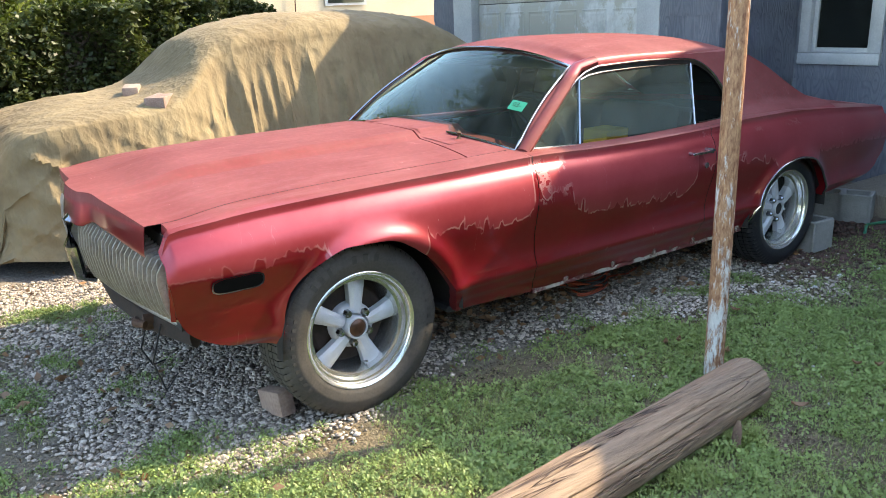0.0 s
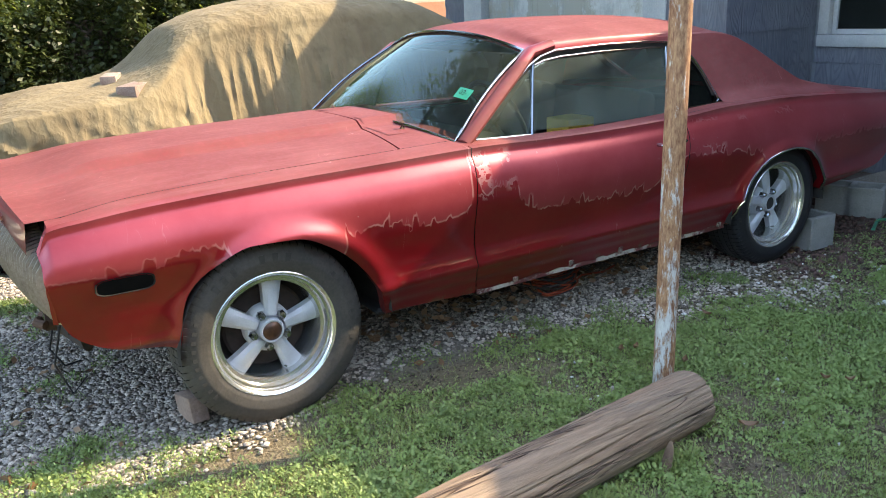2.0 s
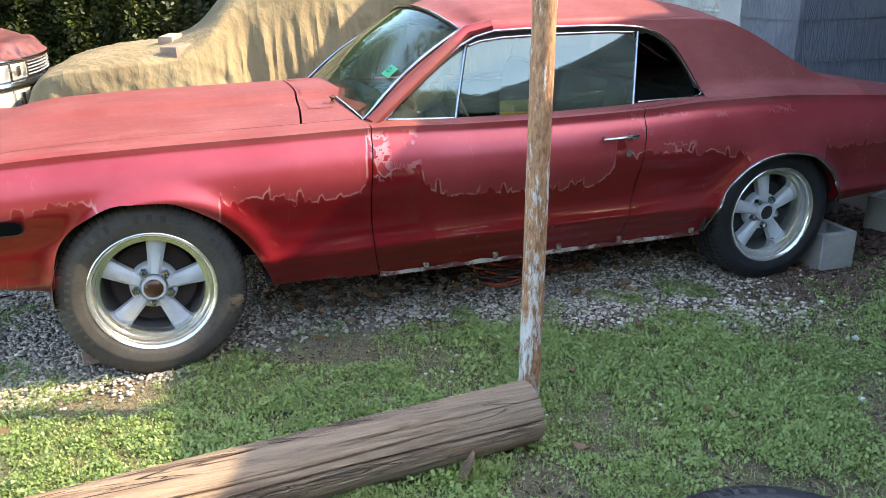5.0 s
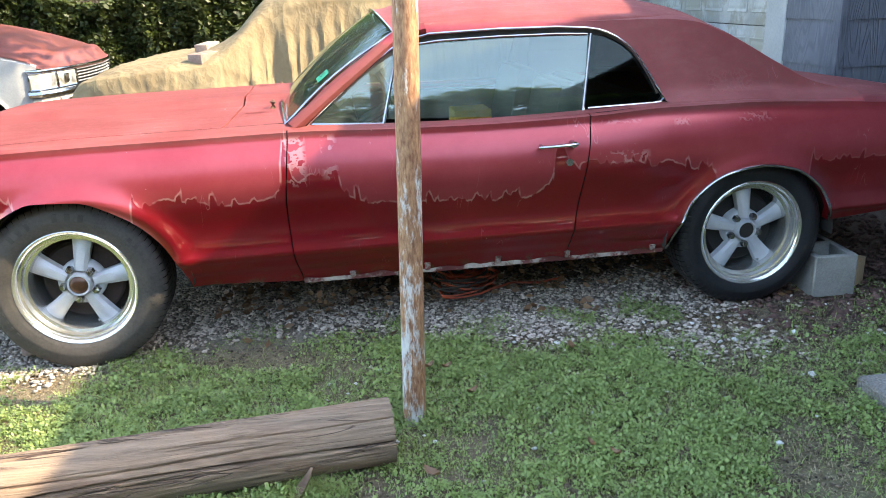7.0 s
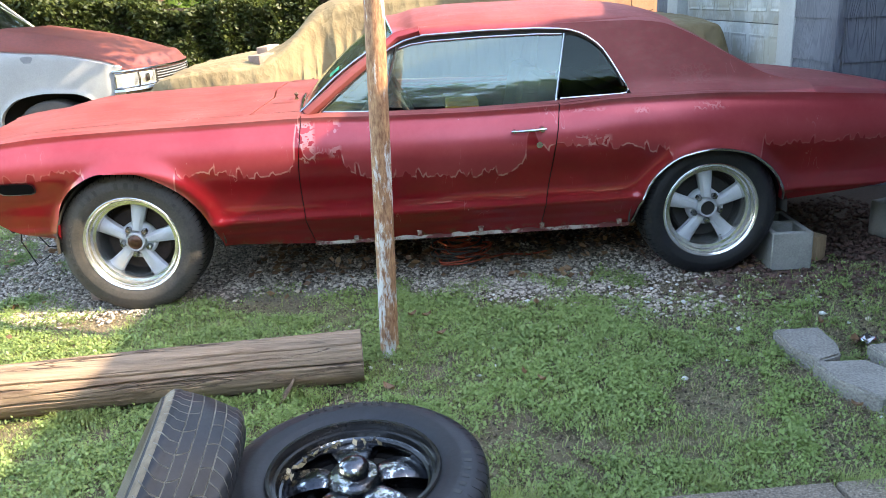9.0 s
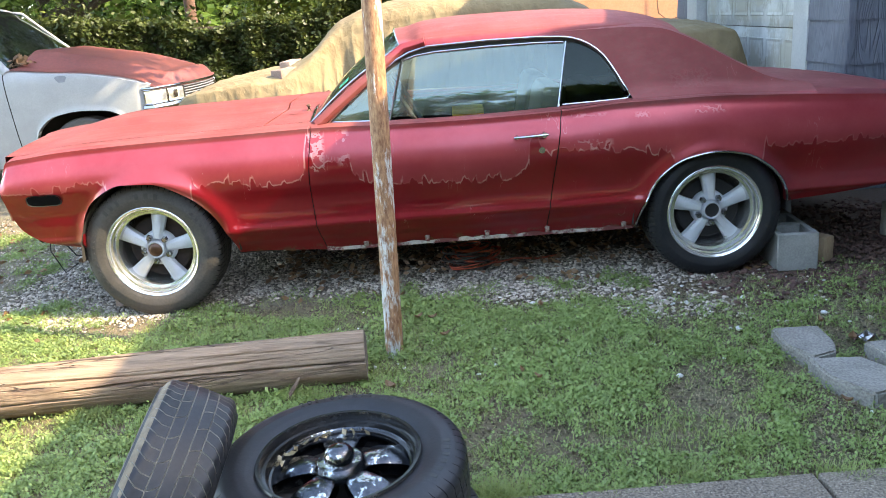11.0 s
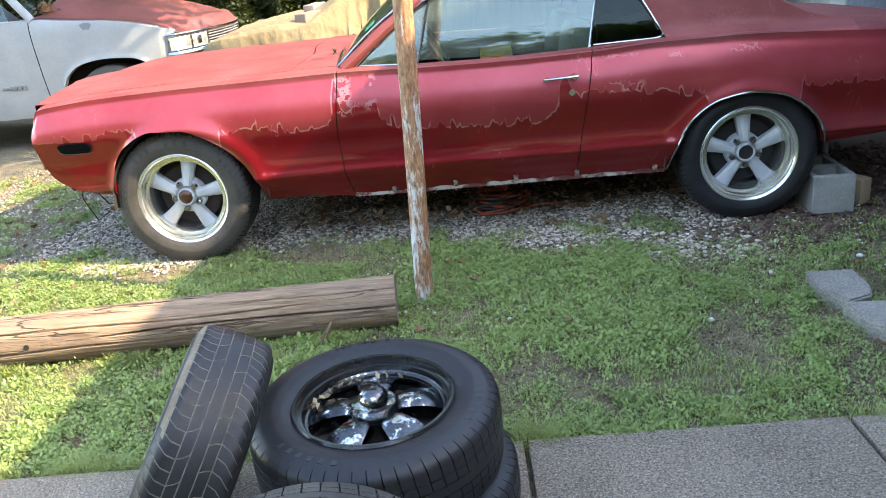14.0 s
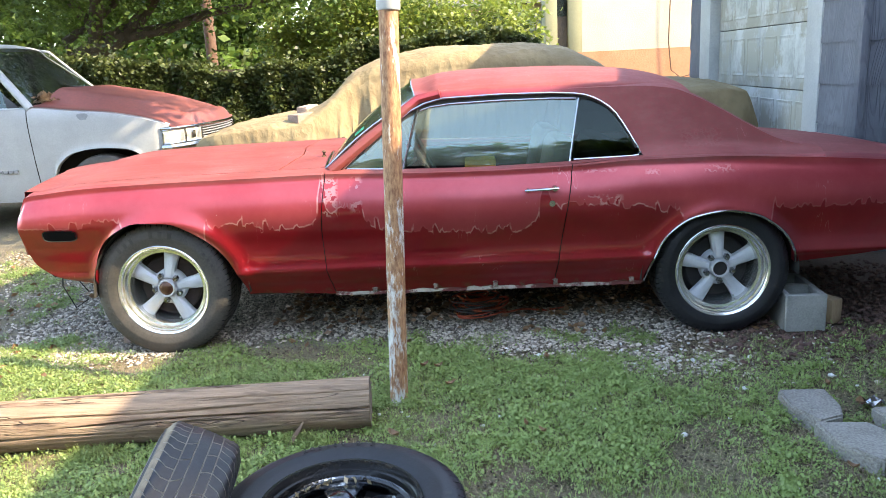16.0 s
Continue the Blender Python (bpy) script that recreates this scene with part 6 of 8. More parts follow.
RIM_BLACK = surface("glossy_black_rim", (0.006, 0.006, 0.007), (0.02, 0.019, 0.018), 0.2, 0.0, 12, 90, bump=0.1, depth=0.001, c3=(0.06, 0.05, 0.035), spot=-0.02, spot_scale=18)
WHITE_STONE = surface("white_limestone", (0.42, 0.41, 0.38), (0.7, 0.68, 0.64), 0.85, 0, 30, 120, bump=0.4, island=0.6)
DUST_GROOVE = surface("dusty_groove", (0.12, 0.108, 0.09), (0.25, 0.228, 0.19), 0.9, 0, 9, 70, bump=0.3)
DUST_BAND = surface("dust_caked_rubber", (0.09, 0.07, 0.048), (0.2, 0.16, 0.11), 0.9, 0, 9, 70, bump=0.4)
OLD_RUBBER = surface("grey_old_rubber", (0.018, 0.016, 0.014), (0.048, 0.043, 0.036), 0.8, 0, 9, 80, bump=0.4)
FRONT_TYRE = (1.24, -3.78, 0.336)
DULL_MARK = surface("dull_sidewall_mark", (0.012, 0.012, 0.012), (0.022, 0.021, 0.02), 0.5, 0, 12, 60)
WORN_CHROME = surface("flaking_chrome", (0.035, 0.037, 0.045), (0.11, 0.112, 0.12), 0.1, 1.0, 12, 90, c3=(0.66, 0.66, 0.63), spot=0.09, spot_scale=22, bump=0.35, depth=0.004, rough_var=0.3)


# ---- tarp-covered car ----
def build_tarp():
    tarp = thing("covered_car", "car under a wrinkled tan canvas tarpaulin, bricks holding it down", "car", (1.6, 2.75, 0))
    TY = 2.75
    top = curve((-0.86, -0.8, -0.65, -0.3, 0.1, 0.35, 0.62, 0.9, 1.4, 2.0, 2.45, 2.65, 2.9, 3.1, 3.4, 3.7, 3.95, 4.05), (0.62, 0.8, 0.9, 0.985, 1.03, 1.15, 1.4, 1.49, 1.545, 1.545, 1.5, 1.4, 1.25, 1.17, 1.16, 1.14, 1.03, 0.8))
    shoulder = curve((-0.86, -0.65, -0.3, 0.2, 0.55, 0.8, 1.4, 2.2, 2.6, 3.0, 3.9, 4.05), (0.64, 0.87, 0.9, 0.93, 1.16, 1.29, 1.33, 1.32, 1.2, 1.06, 1.03, 0.75))
    half = curve((-0.86, -0.7, -0.4, 0.2, 0.7, 2.2, 3.0, 3.8, 4.05), (0.68, 0.86, 0.93, 0.9, 0.63, 0.64, 0.84, 0.84, 0.7))
    foot = curve((-0.86, -0.5, 0.5, 3.0, 4.05), (0.8, 1.0, 1.06, 1.04, 0.88))
    bm = bmesh.new()
    rows = []
    NX = 330
    for i in range(NX):
        x = -0.86 + 4.91 * i / (NX - 1)
        zt, zs, wh, wf = top(x), shoulder(x), half(x), foot(x)
        row = []
        prof = []
        for j in range(36):            # skirt, from the hem up
            t = j / 35
            prof.append((wf + (wh - wf) * t ** 0.8, 0.1 + (zs - 0.1) * t, 1 - t))
        for j in range(1, 24):         # over the top
            t = j / 24
            prof.append((wh * math.cos(t * math.pi / 2) ** 0.75, zs + (zt - zs) * math.sin(t * math.pi / 2) ** 0.9, 0.0))
        full = [(w, z, k, -1) for w, z, k in prof] + [(0, zt, 0, 0)] + [(w, z, k, 1) for w, z, k in reversed(prof)]
        for w, z, k, sg in full:
            # pleats hang from the shoulder, fan out downwards and lean
            u = x * 1.0 + 0.12 * k * math.sin(x * 2.1)
            lean = u + 0.12 * (1 - k) * math.sin(x * 1.7 + 1)
            fold = lambda q, c: max(0.0, 1 - 2.6 * abs(noise.noise(Vector((q, c, 0.25 * k))))) ** 2.2
            warp = lean + 0.1 * k * (x - 1.3) * 0.3 + 0.1 * noise.noise(Vector((lean * 2.3, sg * 5.0, 1.1 * k)))
            cabin = smooth01((x - 0.25) / 0.5) * smooth01((3.0 - x) / 0.5)
            crease = fold((x * 0.8 + z * 1.5) * 3.6, sg * 3.0 + 2.0) + 0.7 * fold((x * 0.9 - z * 1.1) * 5.6, sg * 4.0) + 0.5 * fold((x * 0.5 + z * 0.9) * 9.0, sg * 6.0)
            pleat = cabin * (0.85 * fold(warp * 4.6, sg * 7.0) + 0.55 * fold(warp * 9.4 + 5, sg * 2.0) + 0.25 * fold(warp * 17.0, sg * 3.0) - 0.5) + (1 - cabin) * (0.25 * fold(warp * 3.0, sg * 7.0) + 0.42 * crease - 0.3)
            pleat2 = noise.noise(Vector((u * 11 + k * 1.5, sg * 3.0, k * 0.8)))
            amp = smooth01(k / 0.4 + 0.15) if k > 0 else 0.0
            dw = amp * (0.07 * pleat + 0.01 * pleat2)
            flat = 1 - 0.8 * smooth01((x - 0.2) / 0.1) * smooth01((0.85 - x) / 0.15) * (1 if k == 0 else 0)
            wrinkle = noise.noise(Vector((x * 5, w * 6 * sg, z * 5))) * 0.005 + noise.noise(Vector((x * 22, w * 16 * sg, z * 18))) * 0.003 + fold(x * 6 + 3 * sg * w, 3.0) * 0.007 + fold(x * 2.6 - 5 * sg * w + 4, 9.0) * 0.008 + fold(x * 13 + 8 * sg * w, z * 3) * 0.004
            wrinkle *= flat
            dz = wrinkle + (0.018 * noise.noise(Vector((x * 1.6, sg * w * 2.0, 1)))) * (1 - k)
            hem = 0.06 * noise.noise(Vector((x * 3, sg, 2))) * k
            row.append((x + 0.02 * pleat2 * amp, TY + sg * (w + dw + wrinkle * (0.8 if k > 0 else 0)), z + dz * (1 - 0.6 * k) + hem))
        rows.append(row)
    grid(bm, rows)
    part("tarpaulin", bm, TARP, tarp, "wrinkled tan canvas with hanging folds")
    # front and rear drops
    for q, sx in ((0, -1), (-1, 1)):
        bm = bmesh.new()
        first = rows[q]
        sub = [first[k] for k in range(0, len(first))]
        out = []
        for t in np.linspace(0, 1, 14):
            r = []
            for x, y, z in sub:
                f = 0.05 * noise.noise(Vector((y * 5, t * 1.2, 3 + sx))) * t + 0.08 * t
                r.append((x + sx * f, y, z + (min(z, 0.12) - z) * t))
            out.append(r)
        grid(bm, out)
        part("tarp_drop", bm, TARP, tarp)
    # strap over the rear
    bm = bmesh.new()
    pts = []
    for k in range(25):
        s = -1 + 2 * k / 24
        pts.append((3.2 + 0.1 * (1 - abs(s)), TY + s * (half(3.2) + 0.02), shoulder(3.2) + (top(3.2) - shoulder(3.2)) * (1 - s * s) ** 0.5 + 0.018))
    tube(bm, pts, 0.008, 6)
    part("rope", bm, STRAW, tarp, "pale rope over the tarp")


# ---- white truck ----
def build_truck():
    tk = thing("pickup_truck", "old white pickup truck with an oxidised red bonnet", "truck", (-2.6, 3.6, 0))
    Y0, Y1 = 2.72, 4.72
    yc = (Y0 + Y1) / 2
    ztop = curve((-5.9, -2.5, -2.1, -1.77, -1.5, -1.35, -1.2, -1.14), (1.235, 1.232, 1.19, 1.158, 1.11, 1.073, 1.025, 0.998))
    arch = curve((-2.36, -2.33, -2.24, -2.08, -1.85, -1.62, -1.48, -1.4, -1.365, -1.345), (0.42, 0.6, 0.72, 0.8, 0.828, 0.815, 0.765, 0.66, 0.55, 0.39))
    lo = lambda x: arch(x) if -2.36 < x < -1.345 else (0.39 if x > -1.4 else 0.33)
    prof = curve((0.33, 0.5, 0.62, 0.66, 0.95, 1.1, 1.17, 1.25), (-0.045, -0.012, -0.004, 0.0, 0.002, -0.006, -0.02, -0.055))
    for sg, y in ((-1, Y0), (1, Y1)):
        for name, a, b in (("front_wing", -2.505, -1.17), ("door", -3.7, -2.515), ("bed_side", -5.9, -3.72)):
            bm = bmesh.new()
            rows = []
            xs = sorted(set([round(v, 4) for v in list(np.linspace(a, b, 60)) + [e + k * 0.005 for e in (-2.36, -1.345) for k in range(-6, 7) if a < e + k * 0.005 < b]]))
            for x in xs:
                l, h = lo(x), ztop(x)
                fl = lambda z: 0.012 * math.exp(-((z - lo(x)) / 0.03) ** 2) if -2.36 < x < -1.345 else 0
                lean = lambda z: -0.06 * (z - 0.85) if name != "bed_side" and x < -2.2 else 0.0
                zs = [l + (h - l) * j / 18 for j in range(19)]
                col = [(x + lean(z), y + sg * (prof(z) + fl(z) - 0.05 * smooth01((x + 1.36) / 0.19) ** 2), z) for z in zs]
                rows.append([(x + lean(l), y - sg * 0.05, l)] + col + [(x + lean(h), y - sg * 0.08, h + 0.012)])
            grid(bm, rows)
            p = part(name, bm, TRUCK_WHITE, tk)
            if name == "door" and sg == -1:
                bm = bmesh.new()
                cuboid(bm, -3.35, -3.18, Y0 - 0.03, Y0 + 0.01, 1.02, 1.055, 0.008)
                part("door_handle", bm, BLACK_CORD, p, "black door handle")
                bm = bmesh.new()
                for u0, u1, h in ((-2.93, -2.855, 0.013), (-2.85, -2.838, 0.016), (-2.828, -2.786, 0.017), (-2.777, -2.735, 0.017), (-2.726, -2.684, 0.017)):
                    cuboid(bm, u0, u1, Y0 - 0.012, Y0 + 0.01, 0.634 - h, 0.634 + h, 0.004)
                part("badge", bm, GREY_PLASTIC, p, "small grey metal badge")
            if name == "front_wing" and sg == -1:
                bm = bmesh.new()
                ring = [(-1.98 + 0.05 * math.cos(q) * (1 + 0.25 * math.sin(3 * q)), Y0 - 0.004 - prof(1.13), 1.13 + 0.042 * math.sin(q) * (1 + 0.2 * math.cos(2 * q))) for q in (2 * math.pi * k / 18 for k in range(18))]
                bm.faces.new([bm.verts.new(q) for q in ring])
                part("bare_patch", bm, DARK_WALL, p, "blue-grey patch where paint has flaked", False)
    # bonnet: a raised middle between lower shoulders, rolling down at the front
    nose_x = lambda y: -0.955 - 0.215 * abs((y - yc) / 1.0) ** 2.2
    crown = curve((-2.52, -2.2, -1.7, -1.3, -0.95), (0.19, 0.175, 0.13, 0.095, 0.085))
    bm = bmesh.new()
    rows = []
    for k in range(40):
        row = []
        for j in range(41):
            q = -1 + 2 * j / 40
            y = yc + q * 0.945
            front = nose_x(y) + 0.012
            back = -2.3 - 0.22 * q * q
            t = (k / 39) ** 0.8
            x = back + (front - back) * t
            h = 0.3 * (1 - abs(q) ** 3.0) + 0.7 * smooth01((0.86 - abs(q)) / 0.3)
            u = front - x
            z = ztop(min(x, -1.17)) + 0.014 + crown(x) * h
            z -= (z - 0.995) * (1 - smooth01(u / 0.13)) ** 1.6
            row.append((x, y, z))
        rows.append(row)
    rows.append([(x - 0.002, y, z - 0.03) for x, y, z in rows[-1]])
    rows.insert(0, [(x, y, z - 0.03) for x, y, z in rows[0]])
    grid(bm, rows)
    part("bonnet", bm, TRUCK_RED, tk, "oxidised red bonnet with pale rub marks")
    # nose: grille, lamps, bumper
    bm = bmesh.new()
    rows = [[(nose_x(y) - 0.035, y, z) for y in np.linspace(Y0 + 0.05, Y1 - 0.05, 15)] for z in (0.52, 0.8, 0.975)]
    grid(bm, rows)
    part("nose_panel", bm, BLACK_CORD, tk, "", False)
    for z in (0.63, 0.66, 0.69, 0.72, 0.75, 0.855, 0.88, 0.905, 0.93, 0.955):
        bm = bmesh.new()
        tube(bm, [(nose_x(y) - 0.006, y, z) for y in np.linspace(Y0 + 0.5, Y1 - 0.5, 13)], 0.0085, 6, flat=(1.6, 0.8))
        part("grille_bar", bm, GREY_PLASTIC, tk)
    for z, r in ((0.803, 0.03), (0.982, 0.013), (0.588, 0.013)):
        bm = bmesh.new()
        tube(bm, [(-1.24, Y0 + 0.006, z)] + [(nose_x(y) + 0.008, y, z) for y in np.linspace(Y0 + 0.01, Y1 - 0.01, 21)] + [(-1.24, Y1 - 0.006, z)], r, 8)
        part("grille_surround", bm, CHROME, tk, "chrome grille bar")
    for sg, y in ((-1, Y0), (1, Y1)):
        for name, z0, z1 in (("headlight", 0.838, 0.965), ("side_lamp", 0.605, 0.768)):
            for u0, u1, side_wrap in ((0.012, 0.2, True), (0.215, 0.46, False)):
                bm = bmesh.new()
                rows = []
                for i in range(8):
                    yy = y - sg * (u0 + (u1 - u0) * i / 7)
                    rows.append([(nose_x(yy) + 0.01 - 0.003 * abs(j - 2), yy, z0 + (z1 - z0) * j / 4) for j in range(5)])
                if side_wrap:
                    rows.insert(0, [(-1.222, y - sg * 0.002, z0 + (z1 - z0) * j / 4) for j in range(5)])
                grid(bm, rows)
                lamp = part(name, bm, LAMP_GLASS, tk, "cloudy headlamp lens")
                bm = bmesh.new()
                ring = rows[0] + [r[-1] for r in rows[1:]] + rows[-1][-2::-1] + [r[0] for r in rows[-2:0:-1]]
                tube(bm, ring + [ring[0]], 0.007, 6, cap=False)
                part("lamp_rim", bm, CHROME if name == "headlight" else GREY_PLASTIC, lamp, "bright lamp rim")
                if not side_wrap:
                    bm = bmesh.new()
                    yy = y - sg * 0.34
                    cuboid(bm, nose_x(yy) - 0.01, nose_x(yy) + 0.014, yy - 0.06, yy + 0.06, z0 + 0.025, z1 - 0.025, 0.01)
                    part("reflector", bm, CHROME, lamp, "bright square reflector")
    bm = bmesh.new()
    rows = []
    for y in np.linspace(Y0 - 0.02, Y1 + 0.02, 29):
        x = nose_x(min(max(y, Y0), Y1)) + 0.085
        rows.append([(x - 0.13, y, 0.566), (x - 0.02, y, 0.56), (x, y, 0.545), (x + 0.012, y, 0.5), (x + 0.004, y, 0.49), (x + 0.004, y, 0.43), (x + 0.012, y, 0.42), (x, y, 0.385), (x - 0.03, y, 0.37), (x - 0.1, y, 0.368)])
    first, last = rows[0], rows[-1]
    rows.insert(0, [(-1.34, Y0 - 0.02, z) for _, _, z in first])
    rows.append([(-1.34, Y1 + 0.02, z) for _, _, z in last])
    grid(bm, rows)
    part("bumper", bm, CHROME, tk, "dented chrome bumper")
    # cab
    bm = bmesh.new()
    rows = []
    for x, z, w in ((-3.06, 1.835, 0.69), (-3.1, 1.862, 0.69), (-3.22, 1.885, 0.7), (-3.6, 1.895, 0.71), (-4.1, 1.89, 0.7), (-4.2, 1.8, 0.7)):
        rows.append([(x - 0.06 * q * q, yc + q * w, z - 0.06 * abs(q) ** 4) for q in np.linspace(-1, 1, 15)])
    grid(bm, rows)
    part("cab_roof", bm, TRUCK_WHITE, tk)
    bm = bmesh.new()
    rows = []
    for t in np.linspace(0, 1, 9):
        rows.append([(-2.33 - 0.72 * t - (0.2 - 0.13 * t) * q * q, yc + q * (0.88 - 0.2 * t), 1.25 + 0.585 * t - 0.05 * q * q * t) for q in np.linspace(-1, 1, 13)])
    grid(bm, rows)
    part("windscreen", bm, DARK_GLASS, tk, "dark windscreen")
    bm = bmesh.new()
    grid(bm, [[(-2.28 - 0.22 * q * q, yc + q * 0.9, 1.262), (-2.36 - 0.22 * q * q, yc + q * 0.9, 1.235)] for q in np.linspace(-1, 1, 13)])
    part("cowl", bm, BLACK_CORD, tk, "black cowl at the windscreen's foot")
    for sg, y in ((-1, Y0), (1, Y1)):
        bm = bmesh.new()
        tuck = 0.0 if sg == -1 else -0.06
        tube(bm, [(-2.5 + tuck, yc + sg * 0.935, 1.22), (-2.7 + tuck, yc + sg * 0.86, 1.44), (-2.93 + tuck, yc + sg * 0.775, 1.68), (-3.1, yc + sg * 0.715, 1.81), (-3.4, yc + sg * 0.705, 1.86), (-3.8, yc + sg * 0.71, 1.85), (-3.84, yc + sg * 0.88, 1.24)], 0.04 if sg == -1 else 0.016, 10)
        part("cab_pillar", bm, TRUCK_WHITE, tk)
        bm = bmesh.new()
        bm.faces.new([bm.verts.new(p) for p in ((-2.63, yc + sg * 0.915, 1.21), (-3.8, yc + sg * 0.9, 1.21), (-3.77, yc + sg * 0.72, 1.82), (-3.16, yc + sg * 0.73, 1.79))])
        part("door_window", bm, DARK_GLASS, tk, "", False)
        bm = bmesh.new()
        bm.faces.new([bm.verts.new(p) for p in ((-2.56, yc + sg * 0.94, 1.2), (-2.72, yc + sg * 0.94, 1.2), (-2.78, yc + sg * 0.885, 1.38))])
        part("mirror_sail", bm, BLACK_CORD, tk, "black mirror mount", False)
        bm = bmesh.new()
        cuboid(bm, -2.86, -2.76, yc + sg * 1.12 - 0.1, yc + sg * 1.12 + 0.1, 1.24, 1.38, 0.03)
        part("door_mirror", bm, BLACK_CORD, tk, "black door mirror")
    bm = bmesh.new()
    cuboid(bm, -5.8, -1.3, Y0 + 0.3, Y1 - 0.3, 0.42, 0.85)
    cuboid(bm, -3.9, -2.45, Y0 + 0.12, Y1 - 0.12, 0.85, 1.2)
    part("chassis", bm, DARK, tk, "", False)
    # wheels
    for x in (-1.86, -4.8):
        for sg, y in ((-1, Y0 + 0.13), (1, Y1 - 0.13)):
            m = Matrix.Translation((x, y, 0.378)) @ (Matrix.Identity(4) if sg == -1 else Matrix.Rotation(math.pi, 4, "Z"))
            bm = bmesh.new()
            tyre_mesh(bm, m, 0.385, 0.217, 0.235, 0, 120)
            wh = part("wheel", bm, [DUSTY_RUBBER, BLACK], tk, "worn tyre on a beige steel wheel")
            bm = bmesh.new()
            lathe(bm, [(-0.095, 0.226), (-0.108, 0.226), (-0.112, 0.22), (-0.1, 0.208), (-0.07, 0.198), (-0.064, 0.186), (-0.03, 0.178), (-0.028, 0.166), (-0.07, 0.15), (-0.078, 0.135), (-0.07, 0.112), (-0.035, 0.1), (-0.03, 0.075), (-0.045, 0.07)], 48, m)
            part("steel_rim", bm, STEEL_RIM, wh, "beige painted steel rim")
            bm = bmesh.new()
            lathe(bm, [(-0.05, 0.075), (-0.07, 0.06), (-0.072, 0.03), (-0.095, 0.028), (-0.1, 0.0)], 24, m)
            for k in range(6):
                a = math.pi * k / 3
                tube(bm, [m @ Vector((0.09 * math.cos(a), -0.05, 0.09 * math.sin(a))), m @ Vector((0.09 * math.cos(a), -0.075, 0.09 * math.sin(a)))], 0.012, 6)
            part("wheel_hub", bm, RUST, wh, "rusty wheel hub")
    # twigs on the cowl
    rng = np.random.default_rng(11)
    pts = np.column_stack((rng.normal(-2.45, 0.05, 160), rng.uniform(2.9, 3.5, 160), rng.uniform(1.27, 1.36, 160)))
    card_cloud("leaf_litter", pts, 0.05, DEAD_LEAF, tk, "dry leaves on the cowl", 12)
    tk.location = (-2.328, 2.861, 0.07)
    tk.scale = (0.911, 0.911, 0.911)


STEEL_RIM = surface("beige_steel_rim", (0.36, 0.32, 0.26), (0.5, 0.45, 0.37), 0.55, 0.2, 8, 60, c3=(0.22, 0.13, 0.08), spot=0.02)


# ---- house ----
GX, RY, WX = 4.15, 0.55, 5.25       # garage front, side return, window wall


def lap_siding(parent, plane, a0, a1, fixed, face, z0, z1, holes=()):
    """Shingle courses with a dark shadow line under each butt; pieces are boards of their own."""
    course = 0.283
    k0 = int(math.floor((z0 - 0.27) / course))
    z = 0.27 + k0 * course
    while z < z1 - 0.01:
        lo, hi = max(z, z0), min(z + course, z1)
        a = a0 - (0.37 * ((k0 * 7) % 5) / 5)
        k0 += 1
        while a < a1 - 1e-6:
            b = a + 1.22
            s, e = max(a, a0), min(b, a1)
            a = b
            if e - s < 0.02 or any(not (e <= h[0] or s >= h[1] or hi <= h[2] or lo >= h[3]) for h in holes):
                continue
            bm = bmesh.new()
            t0, t1 = 0.015, 0.004
            pts = []
            for u, zz, t in ((s + 0.001, lo + 0.004, t0), (e - 0.001, lo + 0.004, t0), (e - 0.001, hi + 0.01, t1), (s + 0.001, hi + 0.01, t1)):
                pts.append(((fixed + face * t, u, zz), (fixed, u, zz)) if plane == "x" else ((u, fixed + face * t, zz), (u, fixed, zz)))
            f = [bm.verts.new(p[0]) for p in pts]
            g = [bm.verts.new(p[1]) for p in pts]
            bm.faces.new(f)
            for i in range(4):
                bm.faces.new((f[i], f[(i + 1) % 4], g[(i + 1) % 4], g[i]))
            part("siding_board", bm, SIDING, parent, smooth=False)
        z += course


def wall_box(name, x0, x1, y0, y1, z0, z1, material, label):
    ob = box(name, x0, x1, y0, y1, z0, z1, material)
    return tagged(ob, label, "wall", kind="structure")


